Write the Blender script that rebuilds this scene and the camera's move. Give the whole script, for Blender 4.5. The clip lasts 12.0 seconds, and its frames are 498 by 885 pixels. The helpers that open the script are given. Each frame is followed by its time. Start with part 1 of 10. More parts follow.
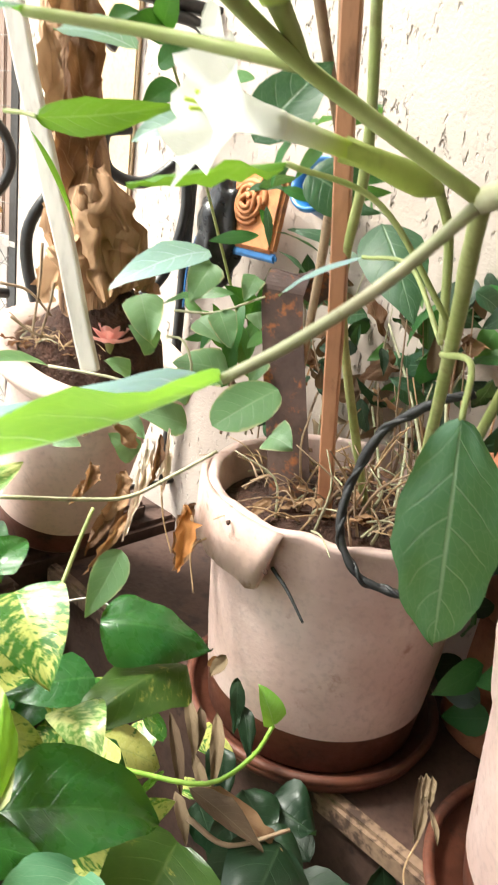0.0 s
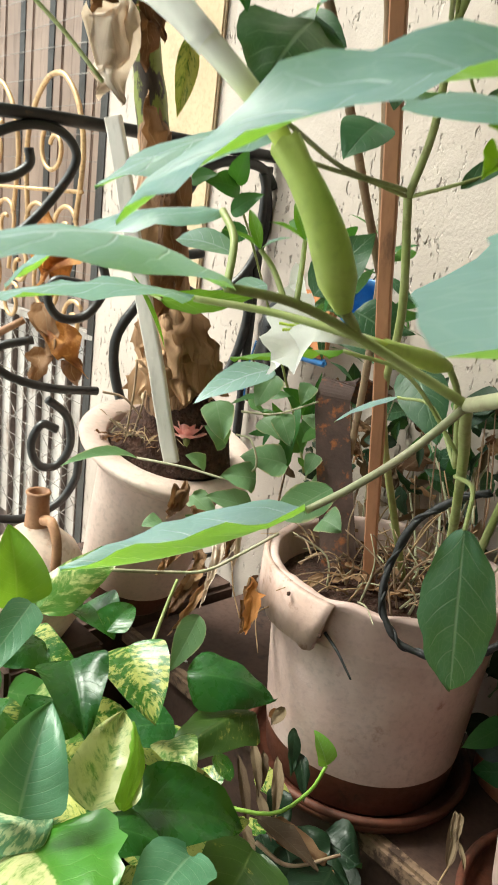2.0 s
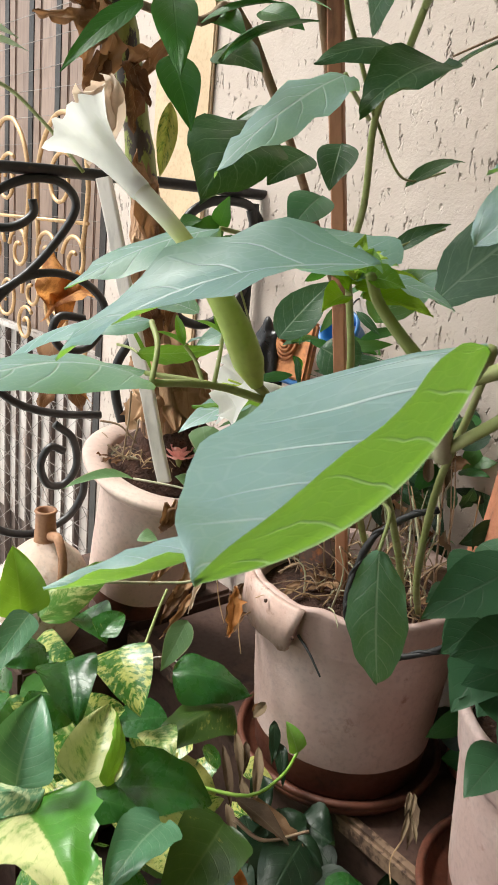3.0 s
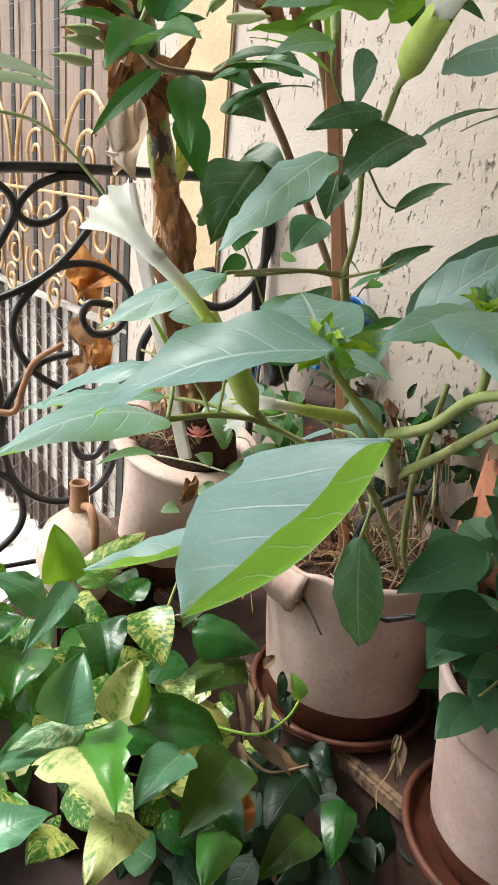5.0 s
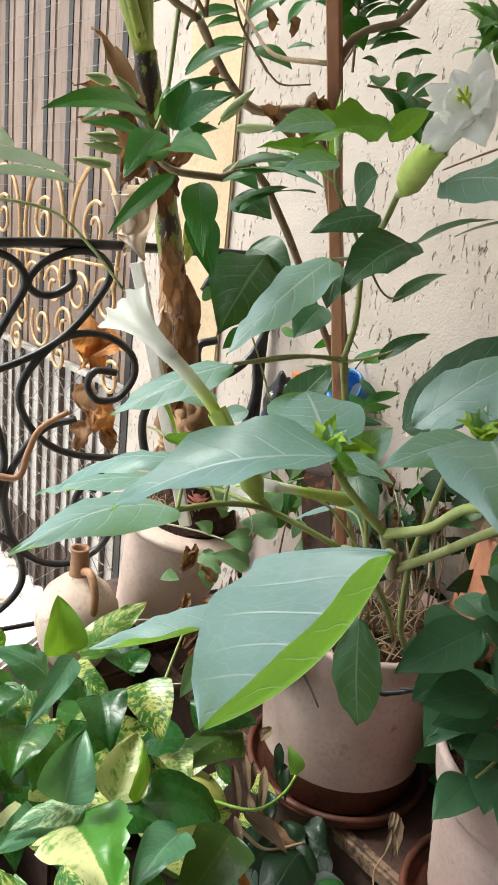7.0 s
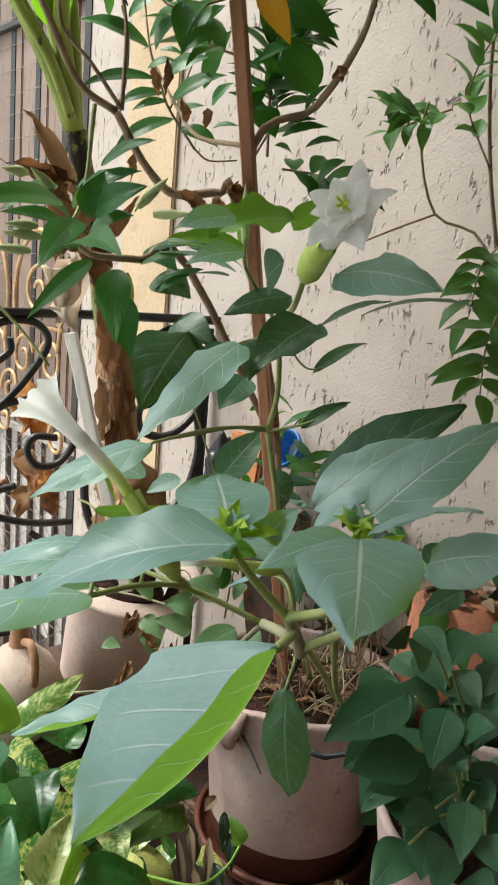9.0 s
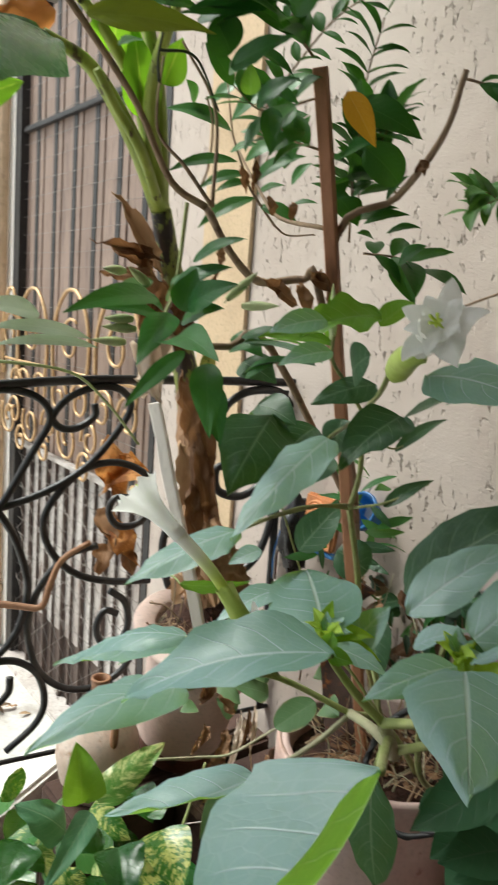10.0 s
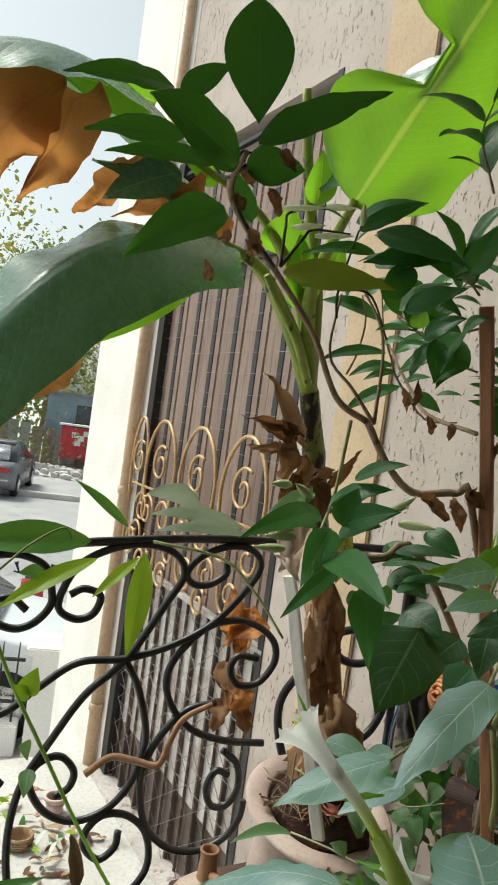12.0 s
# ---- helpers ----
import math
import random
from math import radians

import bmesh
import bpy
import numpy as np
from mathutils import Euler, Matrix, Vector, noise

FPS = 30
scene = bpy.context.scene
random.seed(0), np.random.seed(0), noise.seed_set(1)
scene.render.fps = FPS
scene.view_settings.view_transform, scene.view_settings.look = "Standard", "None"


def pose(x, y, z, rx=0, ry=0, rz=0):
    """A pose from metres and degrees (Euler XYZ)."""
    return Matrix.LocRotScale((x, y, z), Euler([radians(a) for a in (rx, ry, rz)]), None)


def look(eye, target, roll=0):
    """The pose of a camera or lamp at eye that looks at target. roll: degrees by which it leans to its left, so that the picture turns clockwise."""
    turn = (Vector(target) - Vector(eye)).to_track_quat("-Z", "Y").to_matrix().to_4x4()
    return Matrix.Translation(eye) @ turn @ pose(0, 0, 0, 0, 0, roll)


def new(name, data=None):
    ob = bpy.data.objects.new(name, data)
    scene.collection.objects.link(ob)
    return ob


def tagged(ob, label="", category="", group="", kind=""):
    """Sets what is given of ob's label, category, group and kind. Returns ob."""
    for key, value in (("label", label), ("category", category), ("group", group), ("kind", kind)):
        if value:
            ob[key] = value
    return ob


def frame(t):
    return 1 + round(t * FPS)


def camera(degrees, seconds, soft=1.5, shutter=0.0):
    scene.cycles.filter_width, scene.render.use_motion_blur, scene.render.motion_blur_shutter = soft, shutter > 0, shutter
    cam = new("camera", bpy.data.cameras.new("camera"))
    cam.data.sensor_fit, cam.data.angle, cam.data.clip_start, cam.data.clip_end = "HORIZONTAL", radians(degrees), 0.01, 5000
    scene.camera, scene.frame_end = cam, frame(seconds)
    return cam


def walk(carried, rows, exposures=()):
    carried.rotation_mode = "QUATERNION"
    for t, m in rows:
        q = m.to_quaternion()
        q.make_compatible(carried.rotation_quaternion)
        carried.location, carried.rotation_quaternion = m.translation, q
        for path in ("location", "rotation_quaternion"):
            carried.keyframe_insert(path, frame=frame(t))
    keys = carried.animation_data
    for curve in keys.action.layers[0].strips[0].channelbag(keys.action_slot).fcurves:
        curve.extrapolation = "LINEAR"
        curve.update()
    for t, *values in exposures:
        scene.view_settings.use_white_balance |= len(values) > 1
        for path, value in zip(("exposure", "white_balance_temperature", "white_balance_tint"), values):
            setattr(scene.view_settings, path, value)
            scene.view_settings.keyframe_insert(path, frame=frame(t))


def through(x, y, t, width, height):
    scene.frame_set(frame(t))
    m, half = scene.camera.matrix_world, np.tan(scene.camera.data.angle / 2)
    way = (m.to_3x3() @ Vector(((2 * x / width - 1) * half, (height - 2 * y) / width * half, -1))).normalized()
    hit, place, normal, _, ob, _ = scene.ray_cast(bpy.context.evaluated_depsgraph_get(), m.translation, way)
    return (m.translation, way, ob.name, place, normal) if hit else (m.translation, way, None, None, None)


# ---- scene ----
cam = camera(37.2, 12.0, shutter=0.35)
PATH = [
    (0, (0.273, 0.138, 1.251), (-0.134, 1.969, 0.557), 7.9),
    (0.5, (0.246, 0.104, 1.272), (-0.204, 1.947, 0.641), 8.5),
    (1, (0.238, 0.087, 1.285), (-0.229, 1.925, 0.649), 8.2),
    (1.5, (0.246, 0.048, 1.327), (-0.182, 1.9, 0.705), 6.5),
    (2, (0.285, -0.031, 1.34), (-0.264, 1.812, 0.793), 7.2),
    (2.5, (0.334, -0.08, 1.391), (-0.277, 1.753, 0.874), 6.2),
    (3, (0.373, -0.115, 1.413), (-0.231, 1.711, 0.863), 5.7),
    (5, (0.425, -0.211, 1.509), (-0.218, 1.555, 0.824), 5.3),
    (5.5, (0.425, -0.22, 1.518), (-0.235, 1.552, 0.865), 5.3),
    (6, (0.424, -0.227, 1.533), (-0.241, 1.566, 0.948), 5.4),
    (6.5, (0.419, -0.232, 1.541), (-0.247, 1.565, 0.967), 5.9),
    (8.5, (0.443, -0.234, 1.579), (-0.17, 1.618, 1.137), 5.6),
    (9, (0.462, -0.228, 1.59), (-0.119, 1.639, 1.169), 5.1),
    (9.5, (0.475, -0.239, 1.625), (-0.094, 1.648, 1.289), 4.8),
    (10, (0.439, -0.25, 1.646), (-0.320, 1.569, 1.313), 4.3),
    (10.5, (0.443, -0.277, 1.7), (-0.454, 1.500, 1.513), 5.2),
    (11, (0.418, -0.273, 1.727), (-0.541, 1.478, 1.604), 6.8),
    (11.5, (0.386, -0.299, 1.75), (-0.705, 1.375, 1.662), 7.4),
    (12, (0.379, -0.315, 1.768), (-0.662, 1.391, 1.702), 7.9),
]
EXPOSURES = [(0.0, 1.98, 6600, 4), (0.5, 1.60, 6850, -1), (1.0, 1.42, 6850, -6), (2.0, 1.24, 6600, -2), (2.5, 1.06, 6500, 4), (3.0, 1.02, 6500, 6), (5.5, 1.08, 6400, 4), (8.5, 0.90, 6350, 3), (10.5, 0.58, 6450, 2), (11.0, 0.55, 6500, 1), (11.5, 0.40, 6500, 1), (12.0, 0.22, 6450, 0)]
walk(cam, [(t, look(eye, target, roll)) for t, eye, target, roll in PATH], EXPOSURES)

# ---- world, sun ----
SUN_ELEVATION, SUN_TURN = 57.0, 263.0
world = bpy.data.worlds.new("sky")
scene.world = world
world.use_nodes = True
wn = world.node_tree.nodes
sky = wn.new("ShaderNodeTexSky")
sky.sky_type = "NISHITA"
sky.sun_disc = False
sky.sun_elevation = radians(SUN_ELEVATION)
sky.sun_rotation = radians(SUN_TURN)
sky.air_density, sky.dust_density, sky.ozone_density = 1.0, 3.0, 1.0
pale = wn.new("ShaderNodeHueSaturation")
pale.inputs["Saturation"].default_value, pale.inputs["Value"].default_value = 0.28, 1.25
world.node_tree.links.new(sky.outputs[0], pale.inputs["Color"])
world.node_tree.links.new(pale.outputs[0], wn["Background"].inputs[0])
wn["Background"].inputs[1].default_value = 0.115
sun = new("sun", bpy.data.lights.new("sun", "SUN"))
sun.data.energy, sun.data.angle, sun.data.color = 2.9, radians(20), (1.0, 0.96, 0.90)
_az, _el = radians(SUN_TURN), radians(SUN_ELEVATION)
sun.matrix_world = look((0, 0, 0), (-math.sin(_az) * math.cos(_el), -math.cos(_az) * math.cos(_el), -math.sin(_el)))
sun.location = (0, 0, 12)


# ---- materials ----
class Nodes:
    """Short hand for building a node tree."""

    def __init__(self, name):
        self.mat = bpy.data.materials.new(name)
        self.mat.use_nodes = True
        self.tree = self.mat.node_tree
        self.bsdf = self.tree.nodes["Principled BSDF"]
        self.out = self.tree.nodes["Material Output"]

    def node(self, kind, **sockets):
        n = self.tree.nodes.new(kind)
        for key, value in sockets.items():
            self.put(n.inputs[key.replace("_", " ")], value)
        return n

    def put(self, socket, value):
        if hasattr(value, "links"):
            self.tree.links.new(value, socket)
        else:
            socket.default_value = value

    def math(self, op, a, b=0.0, clamp=False):
        n = self.tree.nodes.new("ShaderNodeMath")
        n.operation, n.use_clamp = op, clamp
        self.put(n.inputs[0], a)
        self.put(n.inputs[1], b)
        return n.outputs[0]

    def mix(self, f, a, b):
        n = self.tree.nodes.new("ShaderNodeMix")
        n.data_type = "RGBA"
        self.put(n.inputs[0], f)
        self.put(n.inputs[6], a if hasattr(a, "links") else (*a, 1.0))
        self.put(n.inputs[7], b if hasattr(b, "links") else (*b, 1.0))
        return n.outputs[2]

    def ramp(self, f, lo, hi):
        n = self.tree.nodes.new("ShaderNodeMapRange")
        n.clamp = True
        n.interpolation_type = "SMOOTHSTEP"
        self.put(n.inputs[0], f)
        n.inputs[1].default_value, n.inputs[2].default_value = lo, hi
        return n.outputs[0]

    def coords(self, stretch=(1, 1, 1), uv=False):
        c = self.tree.nodes.new("ShaderNodeTexCoord")
        m = self.tree.nodes.new("ShaderNodeMapping")
        m.inputs["Scale"].default_value = stretch
        self.tree.links.new(c.outputs["UV" if uv else "Object"], m.inputs[0])
        return m.outputs[0]

    def noise(self, scale, detail=4.0, stretch=(1, 1, 1), rough=0.55):
        n = self.tree.nodes.new("ShaderNodeTexNoise")
        n.inputs["Scale"].default_value, n.inputs["Detail"].default_value = scale, detail
        n.inputs["Roughness"].default_value = rough
        self.tree.links.new(self.coords(stretch), n.inputs["Vector"])
        return n.outputs[0]

    def random(self):
        return self.tree.nodes.new("ShaderNodeObjectInfo").outputs["Random"]

    def bump(self, height, strength, distance=0.002):
        n = self.tree.nodes.new("ShaderNodeBump")
        n.inputs["Strength"].default_value, n.inputs["Distance"].default_value = strength, distance
        self.put(n.inputs["Height"], height)
        self.tree.links.new(n.outputs[0], self.bsdf.inputs["Normal"])
        return n.outputs[0]


def rough_mat(name, c1, c2, stain=None, big=6.0, fine=80.0, rough=0.7, metal=0.0, bump=0.3, spread=(0.42, 0.66), stretch=(1, 1, 1), stain_at=(0.55, 0.7), depth=0.002):
    """A solid, worn material: two colours at two scales, stains, grain."""
    k = Nodes(name)
    a, b = k.noise(big, 5.0, stretch), k.noise(fine, 3.0, stretch)
    col = k.mix(k.ramp(a, *spread), c1, c2)
    col = k.mix(k.math("MULTIPLY", k.ramp(b, 0.45, 0.75), 0.35), col, tuple(0.55 * x for x in c2))
    if stain:
        col = k.mix(k.ramp(k.noise(big * 2.3, 6.0, stretch, 0.65), *stain_at), col, stain)
    k.put(k.bsdf.inputs["Base Color"], col)
    k.put(k.bsdf.inputs["Roughness"], k.math("ADD", k.math("MULTIPLY", b, 0.25), rough - 0.12))
    k.bsdf.inputs["Metallic"].default_value = metal
    k.bump(k.math("ADD", b, a), bump, depth)
    return k.mat


def leaf_mat(name, c1, c2, vein, glow, rough=0.38, sheen=0.5, thin=0.35, veins=7.0, blotch=None, blotch_at=(0.55, 0.6), edge=None, vein_mix=0.6, seed=0.0, through=0.55, streak=False, rib_mix=None, half=0.0):
    """A leaf: midrib and side veins from the leaf's own length and width, mottling, light shining through."""
    k = Nodes(name)
    uv = k.tree.nodes.new("ShaderNodeTexCoord").outputs["UV"]
    sep = k.tree.nodes.new("ShaderNodeSeparateXYZ")
    k.put(sep.inputs[0], uv)
    u, v = sep.outputs[0], sep.outputs[1]
    a = k.math("ABSOLUTE", k.math("MULTIPLY", k.math("SUBTRACT", u, 0.5), 2.0))
    rib = k.math("SUBTRACT", 1.0, k.ramp(a, 0.012, 0.06))
    rnd = k.random()
    n1, n2 = k.noise(9.0 + seed, 4.0), k.noise(70.0, 3.0)
    # side veins leave the midrib a little unevenly and bend towards the tip
    bend = k.math("ADD", k.math("MULTIPLY", a, 0.14), k.math("MULTIPLY", k.math("MULTIPLY", a, a), 0.12))
    shift = k.math("ADD", k.math("MULTIPLY", rnd, 0.3), k.math("MULTIPLY", k.math("SUBTRACT", n1, 0.5), 0.05))
    stagger = k.math("MULTIPLY", k.ramp(u, 0.49, 0.51), 0.045)
    f = k.math("FRACT", k.math("MULTIPLY", k.math("ADD", k.math("SUBTRACT", v, bend), k.math("ADD", shift, stagger)), veins))
    pillow = k.math("MULTIPLY", k.math("ABSOLUTE", k.math("SUBTRACT", f, 0.5)), 0.3)
    side = k.math("SUBTRACT", 1.0, k.ramp(k.math("ABSOLUTE", k.math("SUBTRACT", f, 0.5)), 0.006, 0.05))
    side = k.math("MULTIPLY", side, k.math("SUBTRACT", 1.0, k.ramp(a, 0.55, 0.95)))
    lines = k.math("MAXIMUM", k.math("MULTIPLY", rib, vein_mix if rib_mix is None else rib_mix), k.math("MULTIPLY", side, 0.75 * vein_mix))
    col = k.mix(k.ramp(k.math("ADD", k.math("MULTIPLY", n1, 0.6), k.math("MULTIPLY", rnd, 0.45)), 0.3, 0.75), c1, c2)
    if blotch:
        st = k.noise(16.0, 5.0, (1.0, 1.0, 1.0), 0.7)
        if streak:
            # splashes drawn out along the side veins, different on each leaf
            wv = k.tree.nodes.new("ShaderNodeTexNoise")
            wv.noise_dimensions = "4D"
            cv = k.tree.nodes.new("ShaderNodeCombineXYZ")
            k.put(cv.inputs[0], k.math("MULTIPLY", k.math("SUBTRACT", v, k.math("MULTIPLY", a, 0.22)), 15.0))
            k.put(cv.inputs[1], k.math("MULTIPLY", u, 5.0))
            k.put(wv.inputs["Vector"], cv.outputs[0])
            k.put(wv.inputs["W"], k.math("MULTIPLY", rnd, 40.0))
            wv.inputs["Scale"].default_value, wv.inputs["Detail"].default_value, wv.inputs["Roughness"].default_value = 1.0, 5.0, 0.7
            st = k.math("ADD", k.math("MULTIPLY", st, 0.4), k.math("MULTIPLY", wv.outputs[0], 0.6))
        if half:
            st = k.math("ADD", st, k.math("MULTIPLY", k.math("SUBTRACT", k.ramp(u, 0.47, 0.53), 0.5), half))
        m = k.ramp(k.math("ADD", st, k.math("MULTIPLY", k.math("SUBTRACT", rnd, 0.5), 0.30)), *blotch_at)
        col = k.mix(m, col, blotch)
    if edge:
        col = k.mix(k.ramp(k.math("ADD", a, k.math("MULTIPLY", k.math("SUBTRACT", n2, 0.5), 0.5)), 0.88, 1.05), col, edge)
    net = k.tree.nodes.new("ShaderNodeTexVoronoi")
    net.feature = "DISTANCE_TO_EDGE"
    nv = k.tree.nodes.new("ShaderNodeCombineXYZ")
    k.put(nv.inputs[0], k.math("MULTIPLY", u, 11.0))
    k.put(nv.inputs[1], k.math("MULTIPLY", k.math("SUBTRACT", v, bend), 3.0 * veins))
    k.put(nv.inputs[2], k.math("MULTIPLY", rnd, 30.0))
    k.put(net.inputs["Vector"], nv.outputs[0])
    net.inputs["Scale"].default_value = 1.0
    mesh_lines = k.math("SUBTRACT", 1.0, k.ramp(net.outputs["Distance"], 0.01, 0.10))
    col = k.mix(k.math("MULTIPLY", mesh_lines, 0.10 * min(1.0, 2.0 * vein_mix)), col, vein)
    col = k.mix(lines, col, vein)
    col = k.mix(k.math("MULTIPLY", k.ramp(n2, 0.5, 0.8), 0.25), col, tuple(0.6 * x for x in c1))
    k.put(k.bsdf.inputs["Base Color"], col)
    k.put(k.bsdf.inputs["Roughness"], k.math("ADD", k.math("MULTIPLY", n2, 0.2), rough - 0.1))
    k.bsdf.inputs["Specular IOR Level"].default_value = sheen
    normal = k.bump(k.math("ADD", k.math("SUBTRACT", k.math("MULTIPLY", n2, 0.4), k.math("ADD", lines, k.math("MULTIPLY", mesh_lines, 0.05))), k.math("ADD", pillow, k.math("MULTIPLY", n1, 0.6))), 0.4, 0.0016)
    t = k.node("ShaderNodeBsdfTranslucent")
    k.put(t.inputs[0], k.mix(k.math("MULTIPLY", lines, 0.5), k.mix(through, col, glow), vein))
    k.put(t.inputs[1], normal)
    mx = k.tree.nodes.new("ShaderNodeMixShader")
    mx.inputs[0].default_value = thin
    k.tree.links.new(k.bsdf.outputs[0], mx.inputs[1])
    k.tree.links.new(t.outputs[0], mx.inputs[2])
    k.tree.links.new(mx.outputs[0], k.out.inputs[0])
    return k.mat


def plaster_mat(name, c1, c2, pit_shade_blotch):
    """Trowelled plaster with upright drop-shaped hollows."""
    k = Nodes(name)
    a = k.noise(3.0, 5.0)
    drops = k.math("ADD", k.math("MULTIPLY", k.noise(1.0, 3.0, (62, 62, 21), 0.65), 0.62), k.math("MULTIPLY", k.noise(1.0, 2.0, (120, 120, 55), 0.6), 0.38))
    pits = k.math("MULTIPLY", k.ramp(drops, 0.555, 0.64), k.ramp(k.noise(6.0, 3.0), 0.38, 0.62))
    fine = k.noise(160.0, 4.0)
    col = k.mix(k.ramp(a, 0.35, 0.7), c1, c2)
    col = k.mix(k.math("MULTIPLY", k.ramp(k.noise(1.6, 6.0, (1, 1, 0.4), 0.7), 0.52, 0.75), 0.4), col, pit_shade_blotch)
    # the shade inside the hollows is put into the colour as well
    col = k.mix(k.math("MULTIPLY", pits, 0.55), col, pit_shade_blotch)
    k.put(k.bsdf.inputs["Base Color"], col)
    k.bsdf.inputs["Roughness"].default_value = 0.85
    k.bump(k.math("SUBTRACT", k.math("ADD", k.math("MULTIPLY", fine, 0.25), k.math("MULTIPLY", k.noise(24.0, 4.0), 0.45)), k.math("MULTIPLY", pits, 2.2)), 0.9, 0.006)
    return k.mat


M = {}
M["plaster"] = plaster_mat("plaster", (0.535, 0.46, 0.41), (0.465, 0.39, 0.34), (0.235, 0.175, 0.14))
M["pilaster"] = rough_mat("pilaster_paint", (0.58, 0.435, 0.28), (0.51, 0.375, 0.24), (0.43, 0.33, 0.22), 4.0, 90.0, 0.8, bump=0.25)
M["column"] = rough_mat("column_paint", (0.88, 0.85, 0.80), (0.82, 0.78, 0.72), None, 3.0, 90.0, 0.8, bump=0.2)
M["pipe"] = rough_mat("pipe_paint", (0.60, 0.42, 0.27), (0.52, 0.36, 0.22), (0.40, 0.27, 0.17), 8.0, 60.0, 0.5, bump=0.15)
M["iron"] = rough_mat("black_iron", (0.012, 0.012, 0.013), (0.03, 0.028, 0.027), (0.06, 0.035, 0.02), 20.0, 120.0, 0.42, bump=0.35, stain_at=(0.62, 0.75))
M["gold"] = rough_mat("gold_paint", (0.62, 0.40, 0.20), (0.50, 0.32, 0.16), (0.30, 0.18, 0.09), 18.0, 120.0, 0.4, 0.25, 0.25)
M["gate_slat"] = rough_mat("gate_slat_paint", (0.29, 0.206, 0.165), (0.24, 0.168, 0.134), (0.16, 0.11, 0.09), 5.0, 70.0, 0.6, bump=0.3, stretch=(1, 1, 0.15))
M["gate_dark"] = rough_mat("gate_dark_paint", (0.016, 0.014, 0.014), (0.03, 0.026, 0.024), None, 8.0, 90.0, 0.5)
M["wire"] = rough_mat("grey_wire", (0.30, 0.27, 0.25), (0.22, 0.20, 0.18), (0.16, 0.10, 0.07), 20.0, 90.0, 0.5, 0.5)
M["pot_paint"] = rough_mat("pot_paint", (0.52, 0.365, 0.325), (0.61, 0.465, 0.43), (0.33, 0.19, 0.15), 9.0, 110.0, 0.62, bump=0.35, stain_at=(0.60, 0.74))
M["pot_shard"] = rough_mat("flaking_rim", (0.50, 0.34, 0.285), (0.59, 0.435, 0.385), (0.30, 0.17, 0.125), 16.0, 110.0, 0.7, bump=0.3, stain_at=(0.54, 0.68))
M["pot_white"] = rough_mat("pot_whitewash", (0.63, 0.47, 0.41), (0.71, 0.57, 0.50), (0.47, 0.32, 0.25), 8.0, 110.0, 0.65, bump=0.3, stain_at=(0.62, 0.76))
M["clay"] = rough_mat("red_clay", (0.125, 0.038, 0.020), (0.085, 0.027, 0.015), (0.045, 0.019, 0.012), 9.0, 90.0, 0.6, bump=0.4)
M["terracotta"] = rough_mat("terracotta", (0.36, 0.135, 0.068), (0.28, 0.105, 0.055), (0.18, 0.08, 0.05), 9.0, 100.0, 0.75, bump=0.35)
M["jug_clay"] = rough_mat("jug_clay", (0.68, 0.52, 0.42), (0.77, 0.64, 0.55), (0.50, 0.32, 0.21), 14.0, 120.0, 0.7, bump=0.3)
M["rose_clay"] = rough_mat("orange_clay", (0.56, 0.23, 0.09), (0.46, 0.18, 0.07), (0.33, 0.13, 0.06), 12.0, 100.0, 0.7, bump=0.35)
M["jug_neck"] = rough_mat("jug_neck_clay", (0.44, 0.23, 0.12), (0.36, 0.18, 0.10), (0.26, 0.13, 0.07), 14.0, 120.0, 0.6, bump=0.3)
M["soil"] = rough_mat("soil", (0.050, 0.022, 0.014), (0.085, 0.037, 0.023), (0.022, 0.011, 0.008), 30.0, 150.0, 0.95, bump=1.0, depth=0.01)
M["ledge"] = rough_mat("ledge_cement", (0.078, 0.040, 0.029), (0.052, 0.027, 0.020), (0.024, 0.012, 0.009), 7.0, 90.0, 0.8, bump=0.5)
M["ledge_edge"] = rough_mat("ledge_edge", (0.24, 0.155, 0.10), (0.15, 0.09, 0.06), (0.055, 0.03, 0.02), 12.0, 90.0, 0.8, bump=0.6, stain_at=(0.46, 0.58))
M["wood_stake"] = rough_mat("stake_wood", (0.50, 0.235, 0.13), (0.40, 0.18, 0.095), (0.22, 0.10, 0.055), 14.0, 90.0, 0.6, bump=0.4, stretch=(1, 1, 0.12))
M["rust"] = rough_mat("rusted_strap", (0.075, 0.045, 0.040), (0.11, 0.065, 0.055), (0.33, 0.115, 0.04), 16.0, 110.0, 0.62, 0.2, 0.6, stain_at=(0.54, 0.68))
M["pvc"] = rough_mat("pale_pipe", (0.84, 0.79, 0.74), (0.76, 0.70, 0.64), (0.55, 0.46, 0.39), 8.0, 90.0, 0.45, bump=0.15, stretch=(1, 1, 0.3))
M["hose"] = rough_mat("black_cable", (0.010, 0.010, 0.011), (0.022, 0.021, 0.022), None, 30.0, 150.0, 0.55, bump=0.6)
M["bag"] = rough_mat("black_plastic", (0.012, 0.012, 0.014), (0.025, 0.025, 0.028), None, 20.0, 90.0, 0.3, bump=0.5)
M["dry"] = leaf_mat("dry_leaf", (0.085, 0.042, 0.024), (0.32, 0.19, 0.105), (0.42, 0.30, 0.19), (0.5, 0.22, 0.07), 0.75, 0.2, 0.25, 9.0, vein_mix=0.35)
M["dry_dark"] = leaf_mat("withered_leaf", (0.085, 0.055, 0.035), (0.20, 0.145, 0.09), (0.22, 0.17, 0.11), (0.3, 0.16, 0.06), 0.8, 0.2, 0.15, 9.0, vein_mix=0.3)
